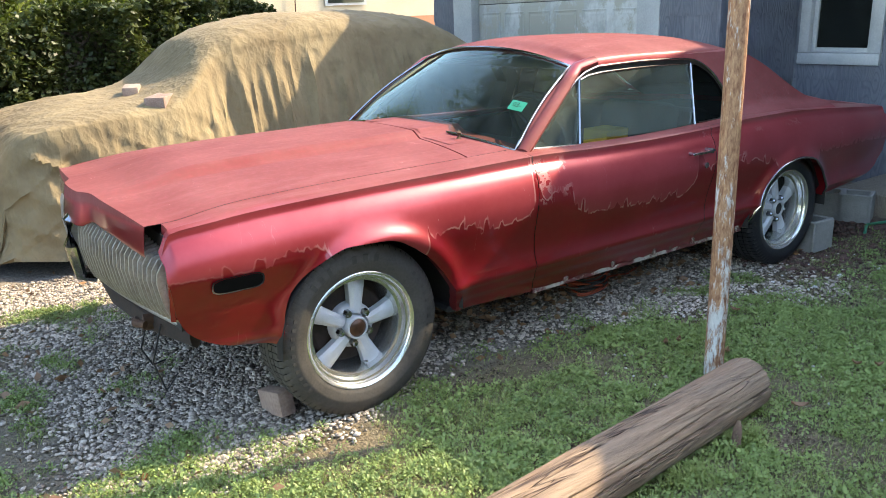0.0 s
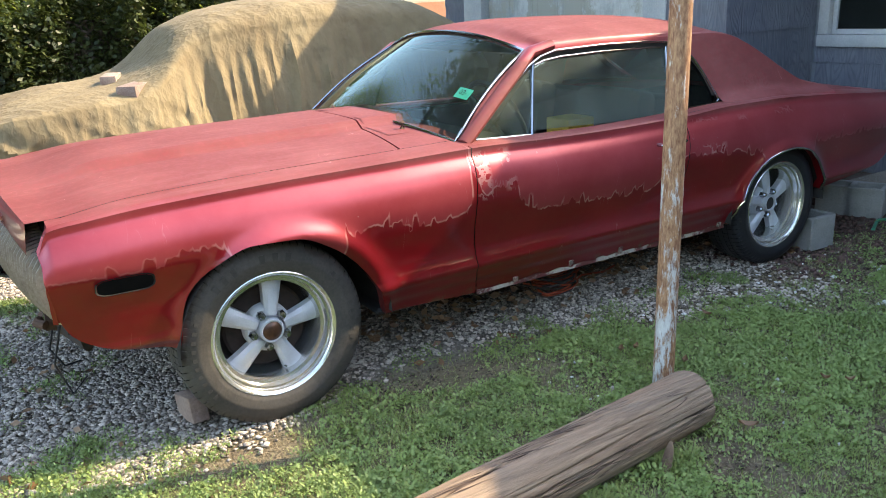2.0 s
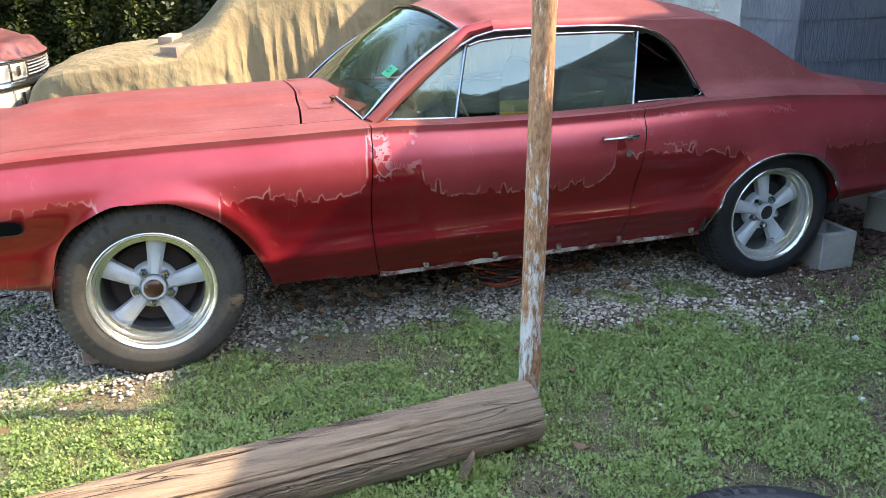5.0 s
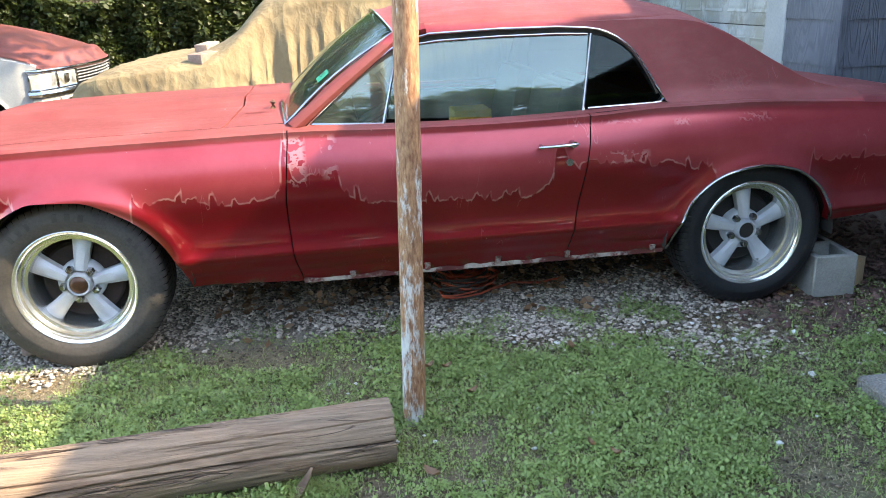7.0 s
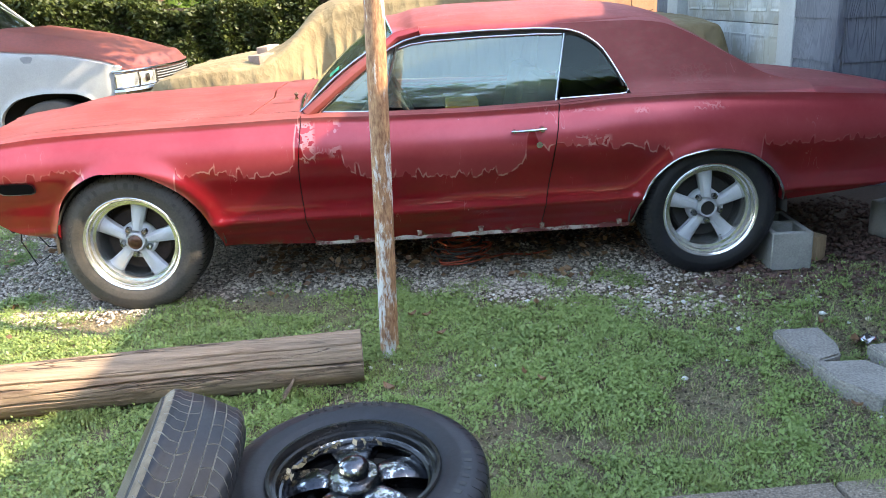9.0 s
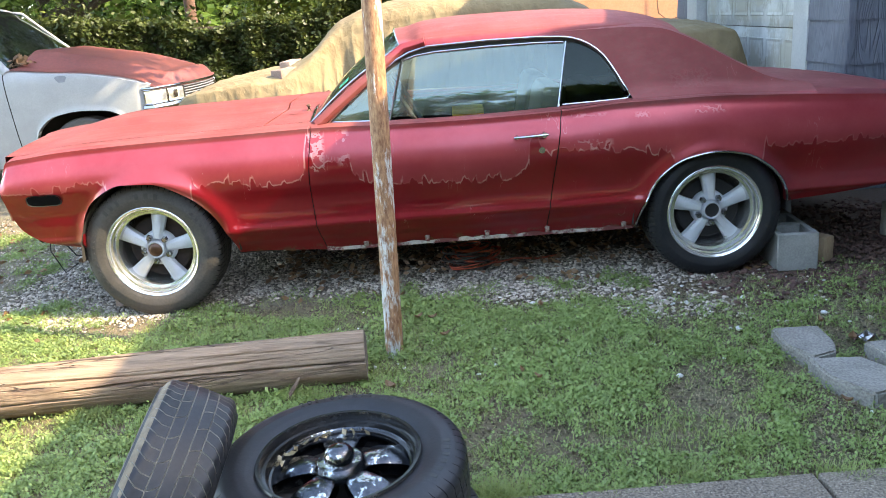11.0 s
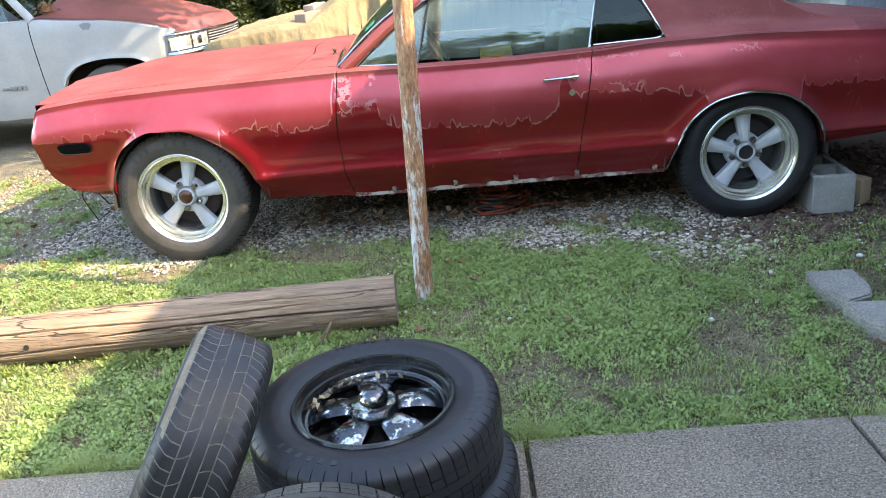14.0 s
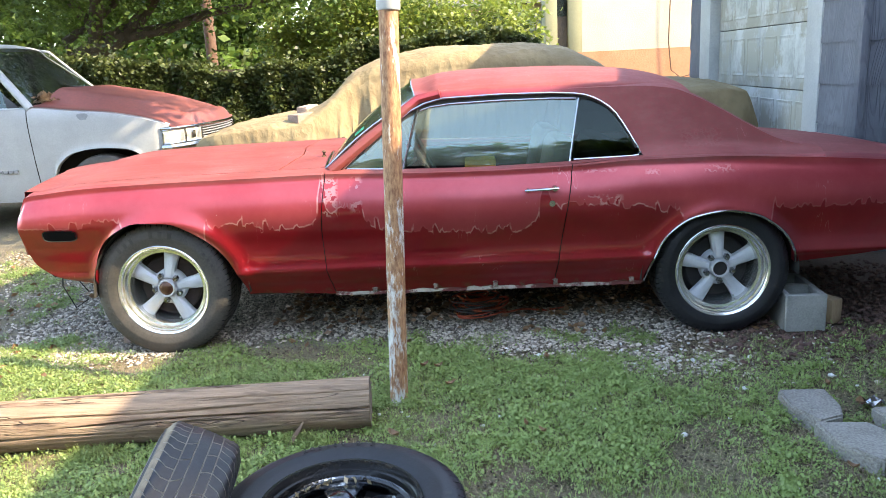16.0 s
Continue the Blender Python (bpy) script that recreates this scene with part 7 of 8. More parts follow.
def build_house():
    # walls with the door and window openings left free
    core = DARK_WALL
    g1 = wall_box("wall_garage", GX, GX + 0.14, RY, 1.36, -0.1, 3.0, core, "garage front wall in blue-grey shingle siding")
    g2 = wall_box("wall_garage_left", GX, GX + 0.14, 3.74, 4.46, -0.1, 3.0, core, "garage front wall beside the door in blue-grey siding")
    g3 = wall_box("wall_garage_top", GX, GX + 0.14, 1.36, 3.74, 2.13, 3.0, core, "wall over the garage door in blue-grey siding")
    g4 = wall_box("wall_garage_north", GX + 0.14, 10, 4.32, 4.46, -0.1, 3.0, core, "plain garage side wall")
    r = wall_box("wall_return", GX + 0.14, WX + 0.14, RY, RY + 0.14, -0.1, 3.0, core, "side return wall in blue-grey shingle siding")
    wa = wall_box("wall_window_low", WX, WX + 0.14, -6.0, RY, -0.1, 1.02, core, "house wall below the window in blue-grey siding")
    wb = wall_box("wall_window_side", WX, WX + 0.14, -6.0, -0.14, 1.02, 3.0, core, "house wall beside the window in blue-grey siding")
    wc = wall_box("wall_window_corner", WX, WX + 0.14, 0.46, RY, 1.02, 3.0, core, "strip of house wall beside the window")
    wd = wall_box("wall_window_top", WX, WX + 0.14, -0.14, 0.46, 2.1, 3.0, core, "house wall over the window in blue-grey siding")
    wall_box("wall_back", 9.9, 10.0, -6.0, 4.46, -0.1, 3.0, core, "plain rear house wall")
    lap_siding(g1, "x", RY + 0.02, 1.13, GX, -1, 0.0, 2.6)
    lap_siding(g2, "x", 4.06, 4.46, GX, -1, 0.0, 2.6)
    lap_siding(r, "y", GX - 0.0, WX - 0.02, RY, -1, 0.0, 2.6)
    lap_siding(wa, "x", -3.0, RY - 0.02, WX, -1, 0.0, 0.965)
    lap_siding(wb, "x", -3.0, -0.2, WX, -1, 0.965, 2.6)
    # corner board and roof
    cb = box("corner_trim", GX - 0.022, GX + 0.03, RY - 0.022, RY + 0.05, 0.0, 2.9, SIDING, bevel=0.004)
    tagged(cb, "grey corner board of the garage", "trim", kind="structure")
    roof = thing("house_roof", "unseen house roof, its eaves stepped to shape the shade on the coupe", "roof", (6.5, -1, 3), kind="structure")
    bm = bmesh.new()
    # unseen eave line, stepped to set where its shade ends on the coupe
    eave = ((-7.0, 3.73), (-1.44, 3.73), (-1.42, 4.55), (0.58, 4.55), (0.6, 3.72), (4.9, 3.72))
    rows = [[(ex if x is None else x, y, z) for y, ex in eave] for x, z in ((None, 2.98), (None, 3.1), (7.0, 4.3), (10.4, 3.05), (10.4, 2.95), (None, 2.98))]
    grid(bm, rows)
    part("roof_slope", bm, ROOFING, roof, "", False)
    # garage door, sectional with raised panels
    gd = thing("garage_door", "white sectional garage door with patchy worn paint, closed", "door", (GX + 0.08, 2.55, 0), kind="structure")
    y0, y1 = 1.375, 3.725
    for k in range(4):
        z0 = 0.0 + 0.525 * k
        sec = box("door_section", GX + 0.085, GX + 0.12, y0, y1, z0 + 0.003, z0 + 0.522, DOOR_PAINT, gd, bevel=0.004)
        for j in range(6):
            a = y0 + 0.06 + (y1 - y0 - 0.06) / 6 * j
            b = a + (y1 - y0 - 0.06) / 6 - 0.06
            bm = bmesh.new()
            outer = [(GX + 0.084, a, z0 + 0.09), (GX + 0.084, b, z0 + 0.09), (GX + 0.084, b, z0 + 0.44), (GX + 0.084, a, z0 + 0.44)]
            lip = [(GX + 0.078, a + 0.008, z0 + 0.098), (GX + 0.078, b - 0.008, z0 + 0.098), (GX + 0.078, b - 0.008, z0 + 0.432), (GX + 0.078, a + 0.008, z0 + 0.432)]
            valley = [(GX + 0.0835, a + 0.028, z0 + 0.118), (GX + 0.0835, b - 0.028, z0 + 0.118), (GX + 0.0835, b - 0.028, z0 + 0.412), (GX + 0.0835, a + 0.028, z0 + 0.412)]
            mid = [(GX + 0.079, a + 0.05, z0 + 0.14), (GX + 0.079, b - 0.05, z0 + 0.14), (GX + 0.079, b - 0.05, z0 + 0.39), (GX + 0.079, a + 0.05, z0 + 0.39)]
            vs = grid(bm, [outer, lip, valley, mid], closed_v=True)
            bm.faces.new(vs[-4:])
            part("panel", bm, DOOR_PAINT, sec, smooth=False)
    for a, b in ((1.13, 1.375), (3.725, 4.06)):
        t = box("door_trim", GX - 0.02, GX + 0.1, a, b, 0.0, 2.2, WHITE_TRIM, bevel=0.004)
        tagged(t, "white painted garage door trim", "trim", kind="structure")
    # window
    win = thing("window_1", "white-framed window with dark glass", "window", (WX, 0.16, 1.0), kind="structure")
    for a, b in ((-0.19, -0.1), (0.42, 0.51)):
        box("window_frame", WX - 0.028, WX + 0.1, a, b, 1.06, 2.15, WHITE_TRIM, win, bevel=0.004)
    box("window_sill", WX - 0.035, WX + 0.12, -0.19, 0.51, 0.965, 1.058, WHITE_TRIM, win, bevel=0.005)
    box("window_head", WX - 0.03, WX + 0.1, -0.19, 0.51, 2.152, 2.24, WHITE_TRIM, win, bevel=0.005)
    for a, b, z0, z1 in ((-0.098, -0.06, 1.06, 2.15), (0.38, 0.418, 1.06, 2.15), (-0.06, 0.38, 1.06, 1.1), (-0.06, 0.38, 1.6, 1.64), (-0.06, 0.38, 2.11, 2.15)):
        box("sash", WX + 0.02, WX + 0.06, a, b, z0, z1, WHITE_TRIM, win, bevel=0.003)
    box("pane", WX + 0.04, WX + 0.046, -0.06, 0.38, 1.1, 1.6, DARK_GLASS, win)
    box("pane", WX + 0.05, WX + 0.056, -0.06, 0.38, 1.64, 2.11, DARK_GLASS, win)
    # porch slab
    p = box("porch_slab", 4.25, WX, -6.0, -0.45, -0.05, 0.16, CONCRETE, bevel=0.012)
    tagged(p, "worn concrete porch slab against the house", "pavement", kind="structure")
    fl = box("floor", GX + 0.14, 9.9, -6.0, 4.32, -0.08, -0.02, CONCRETE)
    tagged(fl, "plain concrete floor inside the house", "floor", kind="structure")


CHOCK = surface("worn_pink_brick", (0.2, 0.13, 0.1), (0.34, 0.24, 0.19), 0.92, 0, 12, 90, bump=0.6)
OFFCUT = surface("tan_offcut", (0.26, 0.17, 0.1), (0.38, 0.27, 0.16), 0.85, 0, 9, 60, stretch=(4, 4, 0.5))
HOSE = surface("green_hose", (0.02, 0.16, 0.09), (0.03, 0.24, 0.13), 0.45, 0, 20, 90)
DARK_WALL = surface("sheathing", (0.16, 0.17, 0.19), (0.22, 0.23, 0.25), 0.9)
ROOFING = surface("asphalt_shingle", (0.05, 0.05, 0.05), (0.1, 0.095, 0.09), 0.95, 0, 4, 60, bump=0.6)


# ---- neighbour and distance ----
def build_neighbour():
    n = thing("neighbour_house", "cream stucco house with a terracotta base band", "house", (7.5, 14, 0))
    box("wall", 3.96, 12.0, 11.5, 19.0, 1.49, 4.2, STUCCO, n)
    box("base_band", 3.66, 12.01, 11.488, 19.01, -0.1, 1.488, STUCCO_BAND, n, "terracotta painted lower wall")
    bm = bmesh.new()
    rows = [[(3.6, 11.0, 4.2), (8.1, 11.0, 6.0), (12.5, 11.0, 4.2)], [(3.6, 19.5, 4.2), (8.1, 19.5, 6.0), (12.5, 19.5, 4.2)]]
    grid(bm, rows)
    part("roof", bm, ROOFING, n)
    box("window_frame", 6.34, 7.3, 11.46, 11.5, 1.75, 3.0, WHITE_TRIM, n)
    box("window_pane", 6.4, 7.24, 11.45, 11.47, 1.8, 2.95, DARK_GLASS, n)
    bm = bmesh.new()
    tube(bm, [(5.7, 11.44, 3.6), (5.68, 11.44, 2.4), (5.66, 11.44, 1.6), (5.72, 11.43, 1.05), (5.9, 11.43, 0.9), (6.15, 11.43, 0.95)], 0.012, 6)
    part("cable", bm, RUST, n, "loose brown cable on the wall")
    box("pilaster", 3.68, 3.955, 11.49, 12.2, 1.49, 4.2, OLIVE_STUCCO, n, "olive painted pilaster", bevel=0.01)
    box("pilaster", 3.22, 3.46, 11.45, 12.2, -0.05, 4.2, OLIVE_STUCCO, n, "olive painted pilaster", bevel=0.01)
    box("dark_door", 3.462, 3.678, 11.6, 11.66, -0.05, 2.2, BARK, n, "dark brown door")
    box("door_light", 3.462, 3.678, 11.61, 11.65, 2.2, 4.2, DARK_GLASS, n, "patterned glass above the door")


def leafy(points, count, spread, seed):
    rng = np.random.default_rng(seed)
    p = np.asarray(points, float)
    i = rng.integers(0, len(p), count)
    return p[i] + rng.normal(size=(count, 3)) * spread


def build_hedge():
    rng = np.random.default_rng(21)
    h = thing("hedge", "dense dark green clipped hedge behind the vehicles", "hedge", (-1.5, 6, 0))
    pts = []
    for k in range(110000):
        x = rng.uniform(-9, 2.55)
        top = 1.58 + 0.12 * math.sin(x * 1.3) + 0.14 * noise.noise(Vector((x * 1.7, 0, 0))) + 0.1 * smooth01((x + 1) / 3)
        face = 5.35 + 0.22 * noise.noise(Vector((x * 1.5, 1.0, 4))) + 0.1 * noise.noise(Vector((x * 4, 1.0, 2)))
        if rng.random() < 0.72:
            z = rng.uniform(0.05, top)
            y = face + abs(rng.normal(0, 0.13)) + 0.12 * noise.noise(Vector((x * 3, z * 3, 1)))
        else:
            y = rng.uniform(face, 6.4)
            z = top - abs(rng.normal(0, 0.08)) + 0.08 * noise.noise(Vector((x * 5, y * 5, 1)))
            if rng.random() < 0.06:
                z += rng.uniform(0, 0.25)
        pts.append((x, y, z))
    card_cloud("foliage", pts, 0.042, HEDGE_LEAF, h, "", 3)
    # solid dark box added behind the leaves, standing in for the hedge's shaded inside
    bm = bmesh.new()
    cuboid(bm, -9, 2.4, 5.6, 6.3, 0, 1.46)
    part("hedge_core", bm, BARK, h, "solid dark core filling the hedge", False)


def build_tree(name, base, trunk_pts, radii, limbs, crown, count, leaf, seed, label, material):
    t = thing(name, label, "tree", base)
    bm = bmesh.new()
    tube(bm, trunk_pts, radii, 12)
    part("trunk", bm, BARK, t, "dark bark trunk")
    tips = []
    for pts, r0 in limbs:
        bm = bmesh.new()
        tube(bm, pts, [r0 * (1 - 0.75 * k / (len(pts) - 1)) for k in range(len(pts))], 8)
        part("limb", bm, BARK, t)
    card_cloud("crown", leafy(crown, count, 0.4, seed), leaf, material, t, "", seed)
    return t


def build_distance():
    # yard tree behind the truck, its unseen limb over the drive added for shade
    crown = []
    rng = np.random.default_rng(5)
    for k in range(120):
        crown.append((rng.uniform(-7.5, 0.5), rng.uniform(6.2, 9.5), rng.uniform(2.55, 4.8) + 0.1 * k / 120))
    # leaves above the view, placed to throw dappled shade on the truck
    shade_crown = []
    for k in range(90):
        shade_crown.append((rng.uniform(-6.0, -1.4), rng.uniform(3.4, 6.6), rng.uniform(3.5, 4.8)))
    for k in range(110):
        f = k / 109
        shade_crown.append((-1.8 + 3.7 * f + rng.normal(0, 0.25), 2.0 - 0.9 * f + rng.normal(0, 0.4), 4.05 + rng.normal(0, 0.2)))
    yard = build_tree("yard_tree", (-4.6, 8.0, 0), [(-5.05, 8.0, -0.1), (-5.0, 8.0, 0.8), (-4.85, 8.0, 1.4), (-4.55, 8.0, 1.75), (-4.2, 8.0, 1.95), (-3.85, 8.0, 2.08)], [0.27, 0.23, 0.21, 0.19, 0.17, 0.14],
               [([(-4.0, 8.0, 2.02), (-3.6, 8.0, 2.1), (-3.1, 8.0, 2.16), (-2.75, 8.0, 2.26), (-2.4, 8.0, 2.36), (-1.87, 8.0, 2.42), (-1.2, 7.9, 2.55), (-0.5, 7.8, 2.75)], 0.11), ([(-4.0, 8.0, 2.0), (-3.6, 8.0, 2.25), (-3.25, 8.0, 2.6), (-2.9, 7.9, 3.3)], 0.16), ([(-4.75, 8.0, 1.6), (-4.75, 8.0, 2.05), (-4.4, 7.9, 2.22), (-4.0, 7.8, 2.4), (-3.8, 7.7, 2.8)], 0.1), ([(-4.3, 8, 2.0), (-3.4, 6.6, 3.3), (-1.6, 4.6, 4.2), (0.3, 2.8, 4.5), (2.0, 1.6, 4.3)], 0.11), ([(-4.3, 8, 2.2), (-4.6, 7.6, 2.9), (-5.2, 7.2, 3.6)], 0.1), ([(-4.35, 8, 2.3), (-3.6, 8.2, 2.9), (-3.0, 8.3, 3.6)], 0.1)],
               crown, 85000, 0.05, 8, "spreading tree with dark limbs and light green leaves", TREE_LEAF)
    card_cloud("shade_crown", leafy(shade_crown, 30000, 0.24, 18), 0.075, TREE_LEAF, yard, "unseen leaves added over the drive to dapple the truck", 19)
    # unseen trees across the street, added to block low sky and reflect in glass and paint
    rng = np.random.default_rng(41)
    for k in range(9):
        x = -22 + 5.2 * k + rng.uniform(-1, 1)
        y = -19 + rng.uniform(-2, 2)
        hgt = rng.uniform(6.0, 8.2)
        crown = [(x + rng.normal(0, 1.6), y + rng.normal(0, 1.2), rng.uniform(0.6, hgt)) for _ in range(70)]
        build_tree("reflected_tree", (x, y, 0), [(x, y, -0.1), (x + 0.1, y, 1.5), (x, y, 3.5)], [0.22, 0.17, 0.1], [([(x, y, 2), (x + 0.8, y, 3.2), (x + 1.3, y, 4)], 0.09), ([(x, y, 2.2), (x - 0.7, y, 3.4), (x - 1.2, y, 4.6)], 0.09)], crown, 7000, 0.32, 160 + k, "unseen leafy tree added across the street for reflections", TREE_LEAF)
    # row of far trees
    rng = np.random.default_rng(31)
    for k in range(13):
        x = -27 + 4.0 * k + rng.uniform(-1, 1)
        y = 27 + rng.uniform(-2, 5)
        hgt = rng.uniform(6, 9)
        crown = [(x + rng.normal(0, 1.7), y + rng.normal(0, 1.2), rng.uniform(1.2, hgt)) for _ in range(60)]
        build_tree("far_tree", (x, y, 0), [(x, y, -0.1), (x + 0.1, y, 1.5), (x, y, 3.5)], [0.22, 0.17, 0.1], [([(x, y, 2), (x + 0.8, y, 3.2), (x + 1.3, y, 4)], 0.09), ([(x, y, 2.2), (x - 0.7, y, 3.4), (x - 1.2, y, 4.6)], 0.09)], crown, 9500, 0.26, 60 + k, "leafy street tree with a broad green crown", TREE_LEAF)
    # sunlit shrubs behind the hedge
    rng = np.random.default_rng(61)
    for x, y, h in ((0.2, 8.6, 2.5), (1.3, 8.8, 2.35), (2.35, 9.2, 2.5), (-1.2, 9.4, 2.2)):
        crown = [(x + rng.normal(0, 0.38), y + rng.normal(0, 0.3), rng.uniform(0.7, h)) for _ in range(60)]
        stems = [([(x + dx * 0.2, y, 0), (x + dx, y, h * 0.5), (x + dx * 1.5, y, h * 0.85)], 0.03) for dx in (-0.3, 0.0, 0.35)]
        shrub = thing("shrub", "loose sunlit yellow-green shrub behind the hedge", "shrub", (x, y, 0), "shrubs")
        for pts, r0 in stems:
            bm = bmesh.new()
            tube(bm, pts, [r0, r0 * 0.7, r0 * 0.3], 6)
            part("stem", bm, BARK, shrub)
        card_cloud("foliage", leafy(crown, 9000, 0.17, int(100 + 10 * (x + 2))), 0.055, SHRUB_LEAF, shrub, "", int(80 + 10 * (x + 2)))
    # far white house and a parked van
    f = thing("far_house", "pale house with a window across the street", "house", (4.0, 24, 0))
    box("wall", 1.0, 7.5, 22.5, 27, -0.1, 3.2, STUCCO, f)
    win = box("window_frame", 3.3, 4.5, 22.42, 22.5, 2.05, 3.02, WHITE_TRIM, f)
    for a, b, c, d in ((3.38, 3.98, 2.12, 2.42), (3.38, 3.98, 2.46, 2.92), (4.06, 4.44, 2.12, 2.92)):
        box("window_pane", a, b, 22.4, 22.43, c, d, SIDE_GLASS, win)
    bm = bmesh.new()
    grid(bm, [[(0.4, 22.0, 3.2), (0.4, 24.7, 4.6), (0.4, 27.5, 3.2)], [(8.2, 22.0, 3.2), (8.2, 24.7, 4.6), (8.2, 27.5, 3.2)]])
    part("roof", bm, ROOFING, f)
    v = thing("parked_van", "white camper van parked beyond the hedge", "van", (-8.5, 31, 0))
    bm = bmesh.new()
    cuboid(bm, -11.2, -7.4, 30, 32, 0.5, 2.95, 0.3, 3)
    part("body", bm, TRUCK_WHITE, v)
    for a, b in ((-10.8, -10.0), (-9.6, -8.9), (-8.5, -7.8)):
        box("window_pane", a, b, 29.985, 30.0, 2.25, 2.65, DARK_GLASS, v)
    for x in (-10.4, -8.2):
        bm = bmesh.new()
        tube(bm, [(x, 29.98, 0.36), (x, 30.25, 0.36)], 0.36, 20)
        part("wheel", bm, RUBBER, v)
    # utility post
    bm = bmesh.new()
    tube(bm, [(-3.87, 12.5, -0.1), (-3.87, 12.5, 6)], 0.12, 12)
    tagged(part("utility_pole", bm, RUST), "brown wooden utility pole beyond the hedge", "pole")


build_ground()
build_walkway()
build_road()
build_log()
build_pole()
build_stones()
cinder_block(3.237, -0.76, 0.0, -3, "grey cinder block wedged behind the rear wheel")
cinder_block(4.05, -0.62, 0.0, 20, "grey cinder block on dark soil near the porch")
build_brick((-0.285, -0.72, 0.0), 96, 14, (0.17, 0.065, 0.1), "pinkish brick chocking the front wheel", "", CHOCK)
build_brick((0.13, 2.5, 1.0), 70, -3, (0.22, 0.11, 0.085), "reddish brick lying on the tarpaulin", "bricks on the tarp")
build_brick((0.2, 2.02, 0.955), 52, -3, (0.28, 0.135, 0.09), "pale brick lying on the tarpaulin", "bricks on the tarp")
build_brick((-1.948, 1.894, 0.07), 20, 0, (0.16, 0.08, 0.115), "pale block chocking the truck wheel", "", BLOCK)
build_cord()
bm = bmesh.new()
cuboid(bm, 3.36, 3.44, -0.86, -0.72, 0.0, 0.13, 0.006, 2, Matrix.Translation((3.4, -0.8, 0)) @ Matrix.Rotation(0.5, 4, "Z") @ Matrix.Translation((-3.4, 0.8, 0)))
tagged(part("wood_offcut", bm, OFFCUT), "short tan wood offcut beside the cinder block", "wood")
bm = bmesh.new()
tube(bm, [(3.75, -0.95, 0.012), (3.95, -0.86, 0.014), (4.2, -0.93, 0.012), (4.5, -0.88, 0.2), (4.7, -1.1, 0.18), (5.0, -1.3, 0.18)], 0.011, 8)
tagged(part("garden_hose", bm, HOSE), "thin green garden hose lying by the porch", "hose")
bm = bmesh.new()
rows = []
for i in range(6):
    rows.append([(3.07 + 0.018 * i + 0.004 * math.sin(i * 3 + j), -1.8 - 0.016 * j, 0.03 + 0.012 * math.sin(i * 2.1 + j * 1.7)) for j in range(5)])
grid(bm, rows)
tagged(part("foil_scrap", bm, CHROME, smooth=False), "crumpled shiny foil scrap by the stepping stones", "litter")
bm = bmesh.new()
tube(bm, [(0.85, -2.0, 0.0), (0.865, -1.985, 0.03), (0.89, -1.972, 0.06), (0.905, -1.965, 0.085)], [0.012, 0.017, 0.014, 0.006], 6, flat=(1.0, 0.4))
tagged(part("bark_chip", bm, BARK_CHIP), "split brown bark chip leaning on the log", "wood")
loose_wheel()
loose_tyre((1.26, -2.97, 0.078), Matrix.Rotation(radians(-90), 4, "X"), 0.318, 0.15, "black tyre at the bottom of a stack", RUBBER, 1)
loose_tyre((0.772, -3.015, 0.276), Matrix.Rotation(radians(30), 4, "Y") @ Matrix.Rotation(radians(97), 4, "Z"), 0.29, 0.2, "worn tyre leaning on the tyre stack, its shoulder dusty", RUBBER, 0, band=True, groove=DUST_GROOVE)
loose_tyre(FRONT_TYRE, Matrix.Rotation(radians(4), 4, "Z") @ Matrix.Rotation(radians(-18), 4, "X"), 0.29, 0.18, "upright worn tyre leaning against the stack", OLD_RUBBER, 1)
build_tarp()
build_truck()
build_house()
build_neighbour()
build_hedge()
build_distance()
pebbles("gravel", 48000, (-2.2, 3.4, -1.6, 1.8), gravel_amount, 0.0128, PEBBLE, "pale crushed limestone gravel under the cars", 7)
pebbles("mulch", 2500, (2.4, 4.2, -1.5, 0.4), lambda x, y: smooth01((x - 2.5) / 0.6) * smooth01((-y + 0.4) / 0.3) * smooth01((y + 1.5) / 0.4), 0.02, MULCH, "dark soil clods and bark by the house", 9)
pebbles("white_stones", 110, (0.9, 3.3, -2.5, -1.0), lambda x, y: 0.2 + 0.8 * smooth01((y + 2.2) / 0.9), 0.013, WHITE_STONE, "pale stones strewn over the grass", 17, 0.25)
pebbles("soil_crumbs", 9000, (0.2, 3.8, -2.72, -0.9), lambda x, y: max(0.0, 0.75 - grass_amount(x, y)), 0.0065, CRUMB, "small brown clods of earth between the grass", 27, 0.2)
card_cloud_leaves = []
lrng = np.random.default_rng(55)
for k in range(2000):
    x, y = lrng.uniform(0.45, 3.4), lrng.uniform(-0.95, 0.35)
    if y < -0.58 and lrng.random() < 0.88:
        continue
    card_cloud_leaves.append((x, y, 0.012 + lrng.uniform(0, 0.012)))
for k in range(420):
    x, y = lrng.uniform(-3.2, -0.5), lrng.uniform(-1.5, 2.0)
    card_cloud_leaves.append((x, y, 0.02 + lrng.uniform(0, 0.01)))
tagged(card_cloud("leaf_litter", card_cloud_leaves, 0.028, DEAD_LEAF, None, "", 56, 0.15), "dead brown leaves lying on the gravel under the coupe", "leaves", kind="stuff")
weeds("clover", 24000, 18, (-2.4, 3.9, -2.74, 1.2), lambda x, y: grass_amount(x, y) * (0.2 + smooth01((noise.noise(Vector((x * 2.3, y * 2.3, 6))) + 0.3) / 0.4)) * (0.06 + smooth01((noise.noise(Vector((x * 13, y * 13, 21))) + 0.12) / 0.24)), 0.0078, 0.036, 0.028, CLOVER, "low clover and broad-leaved weeds in the lawn", 14)
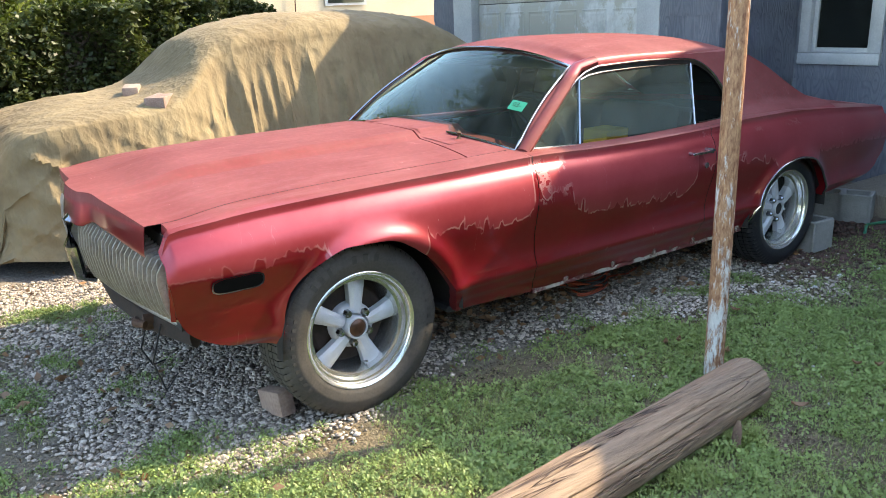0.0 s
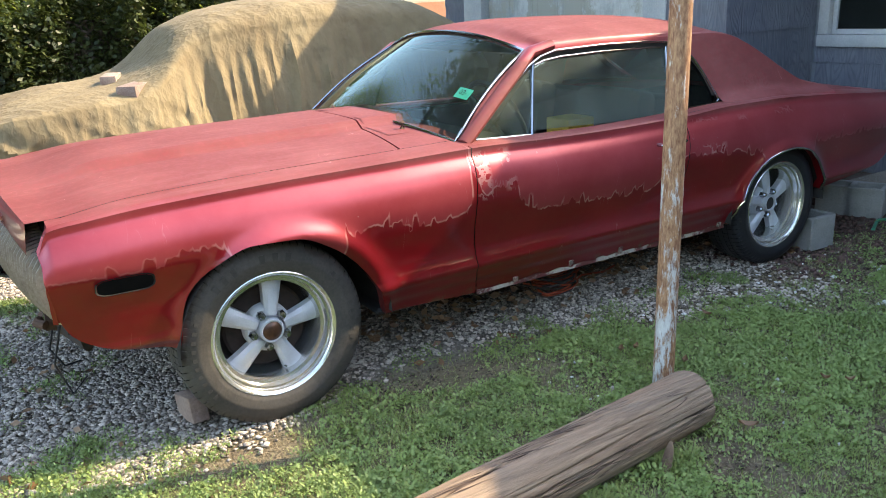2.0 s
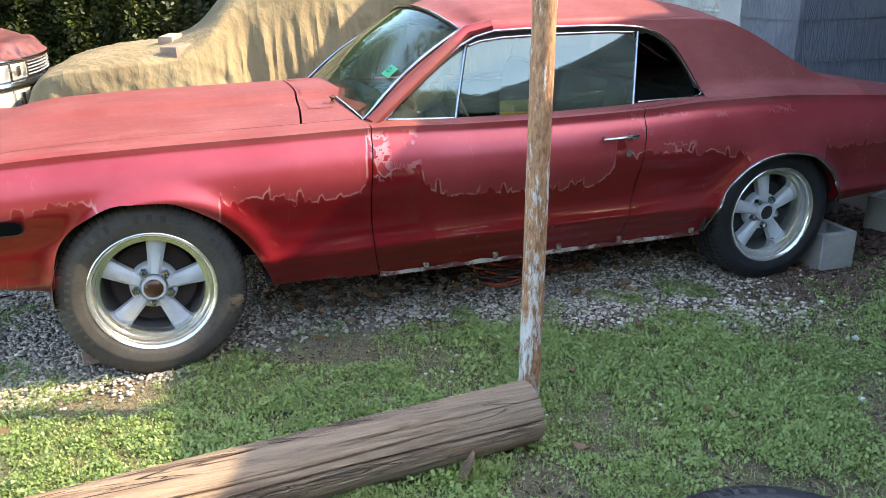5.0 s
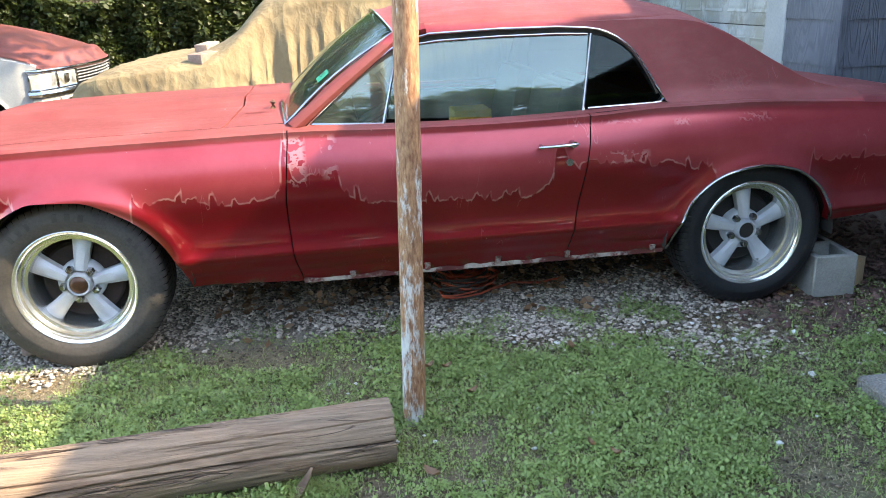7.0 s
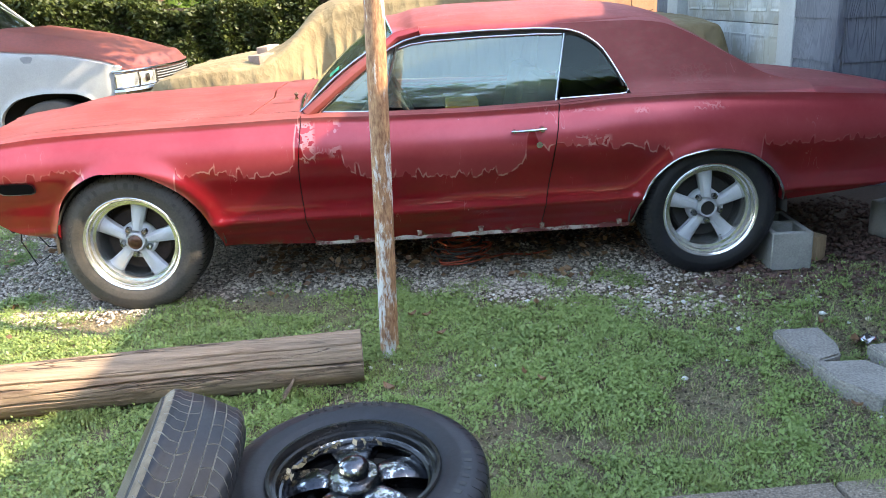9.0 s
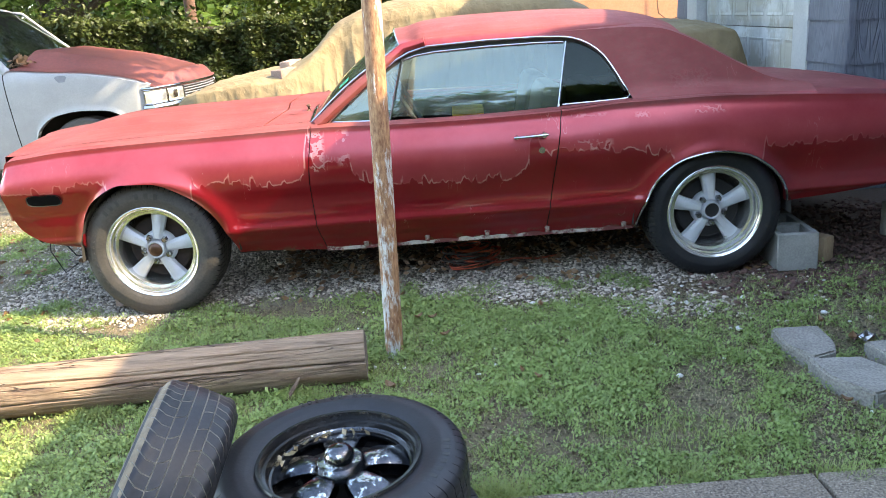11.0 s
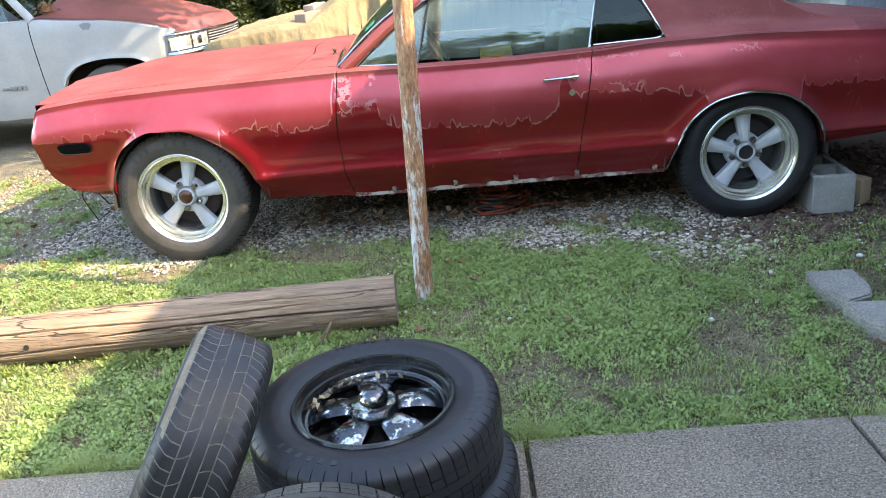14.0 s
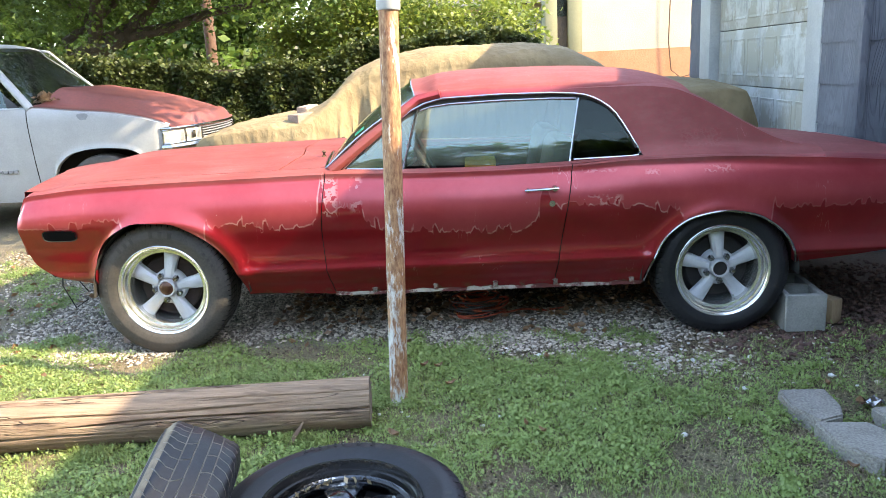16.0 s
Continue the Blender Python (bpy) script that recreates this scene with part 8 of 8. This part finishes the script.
weeds("weeds", 2000, 12, (-2.4, 3.9, -2.74, 0.6), lambda x, y: grass_amount(x, y) * smooth01((noise.noise(Vector((x * 4.0, y * 4.0, 16))) - 0.05) / 0.25), 0.0115, 0.04, 0.03, CLOVER, "larger leafy weeds in the lawn", 19)
tufts = lambda x, y: smooth01((noise.noise(Vector((x * 5.2, y * 5.2, 41.0))) - 0.1) / 0.25)
blades("grass", 70000, (-2.4, 3.9, -2.74, 1.5), lambda x, y: grass_amount(x, y) * (0.3 + 0.9 * tufts(x, y)), 0.03, GRASS, "short patchy lawn grass", 13, 0.0015)
blades("edge_grass", 9000, (-2.0, 3.9, -2.78, -1.9), lambda x, y: tufts(x, y) * max(math.exp(-((y + 2.72) / 0.05) ** 2), math.exp(-((y + 2.02 - (x - 0.3) * 0.086) / 0.035) ** 2) * smooth01((1.15 - x) / 0.1)), 0.06, GRASS, "longer grass along the slabs and the log", 16, 0.0013)
blades("dry_grass", 64000, (-2.4, 3.9, -2.74, 1.5), lambda x, y: max((0.18 + 0.45 * smooth01((x - 1.8) / 1.0)) * (1.5 - grass_amount(x, y)) * smooth01((-0.85 - y) / 0.2), 0.5 * smooth01((-0.7 - x) / 0.5)), 0.015, STRAW, "dry straw in the lawn", 15, 0.0008, 1.7)
blades("lawn", 60000, (-9.0, 4.2, -9.3, -4.05), lambda x, y: 0.35 + 0.65 * smooth01((noise.noise(Vector((x, y, 4.0))) + 0.3) / 0.5), 0.045, GRASS, "rough lawn between walkway and street", 23, 0.004)
blades("verge", 30000, (-9.0, -2.4, -4.05, 1.2), lambda x, y: 0.8 * smooth01((noise.noise(Vector((x * 1.3, y * 1.3, 4.0))) + 0.3) / 0.5), 0.04, GRASS, "thin grass beside the drive", 24, 0.004)
rng = np.random.default_rng(77)
for k in range(13):
    x, y = rng.uniform(0.9, 3.6), rng.uniform(-2.6, -0.9)
    a, s = rng.uniform(0, 6.28), rng.uniform(0.016, 0.032)
    bm = bmesh.new()
    rows = []
    for i in range(5):
        u = -1 + i / 2
        wid = (1 - u * u) * 0.5 + 0.03
        rows.append([Matrix.Translation((x, y, 0.03)) @ Matrix.Rotation(a, 4, "Z") @ Vector((u * s, v * wid * s, 0.012 * u * u + 0.01 * v * v)) for v in (-1, 0, 1)])
    grid(bm, rows)
    tagged(part("fallen_leaf", bm, DEAD_LEAF), "curled brown leaf on the grass", "leaf", "fallen leaves")
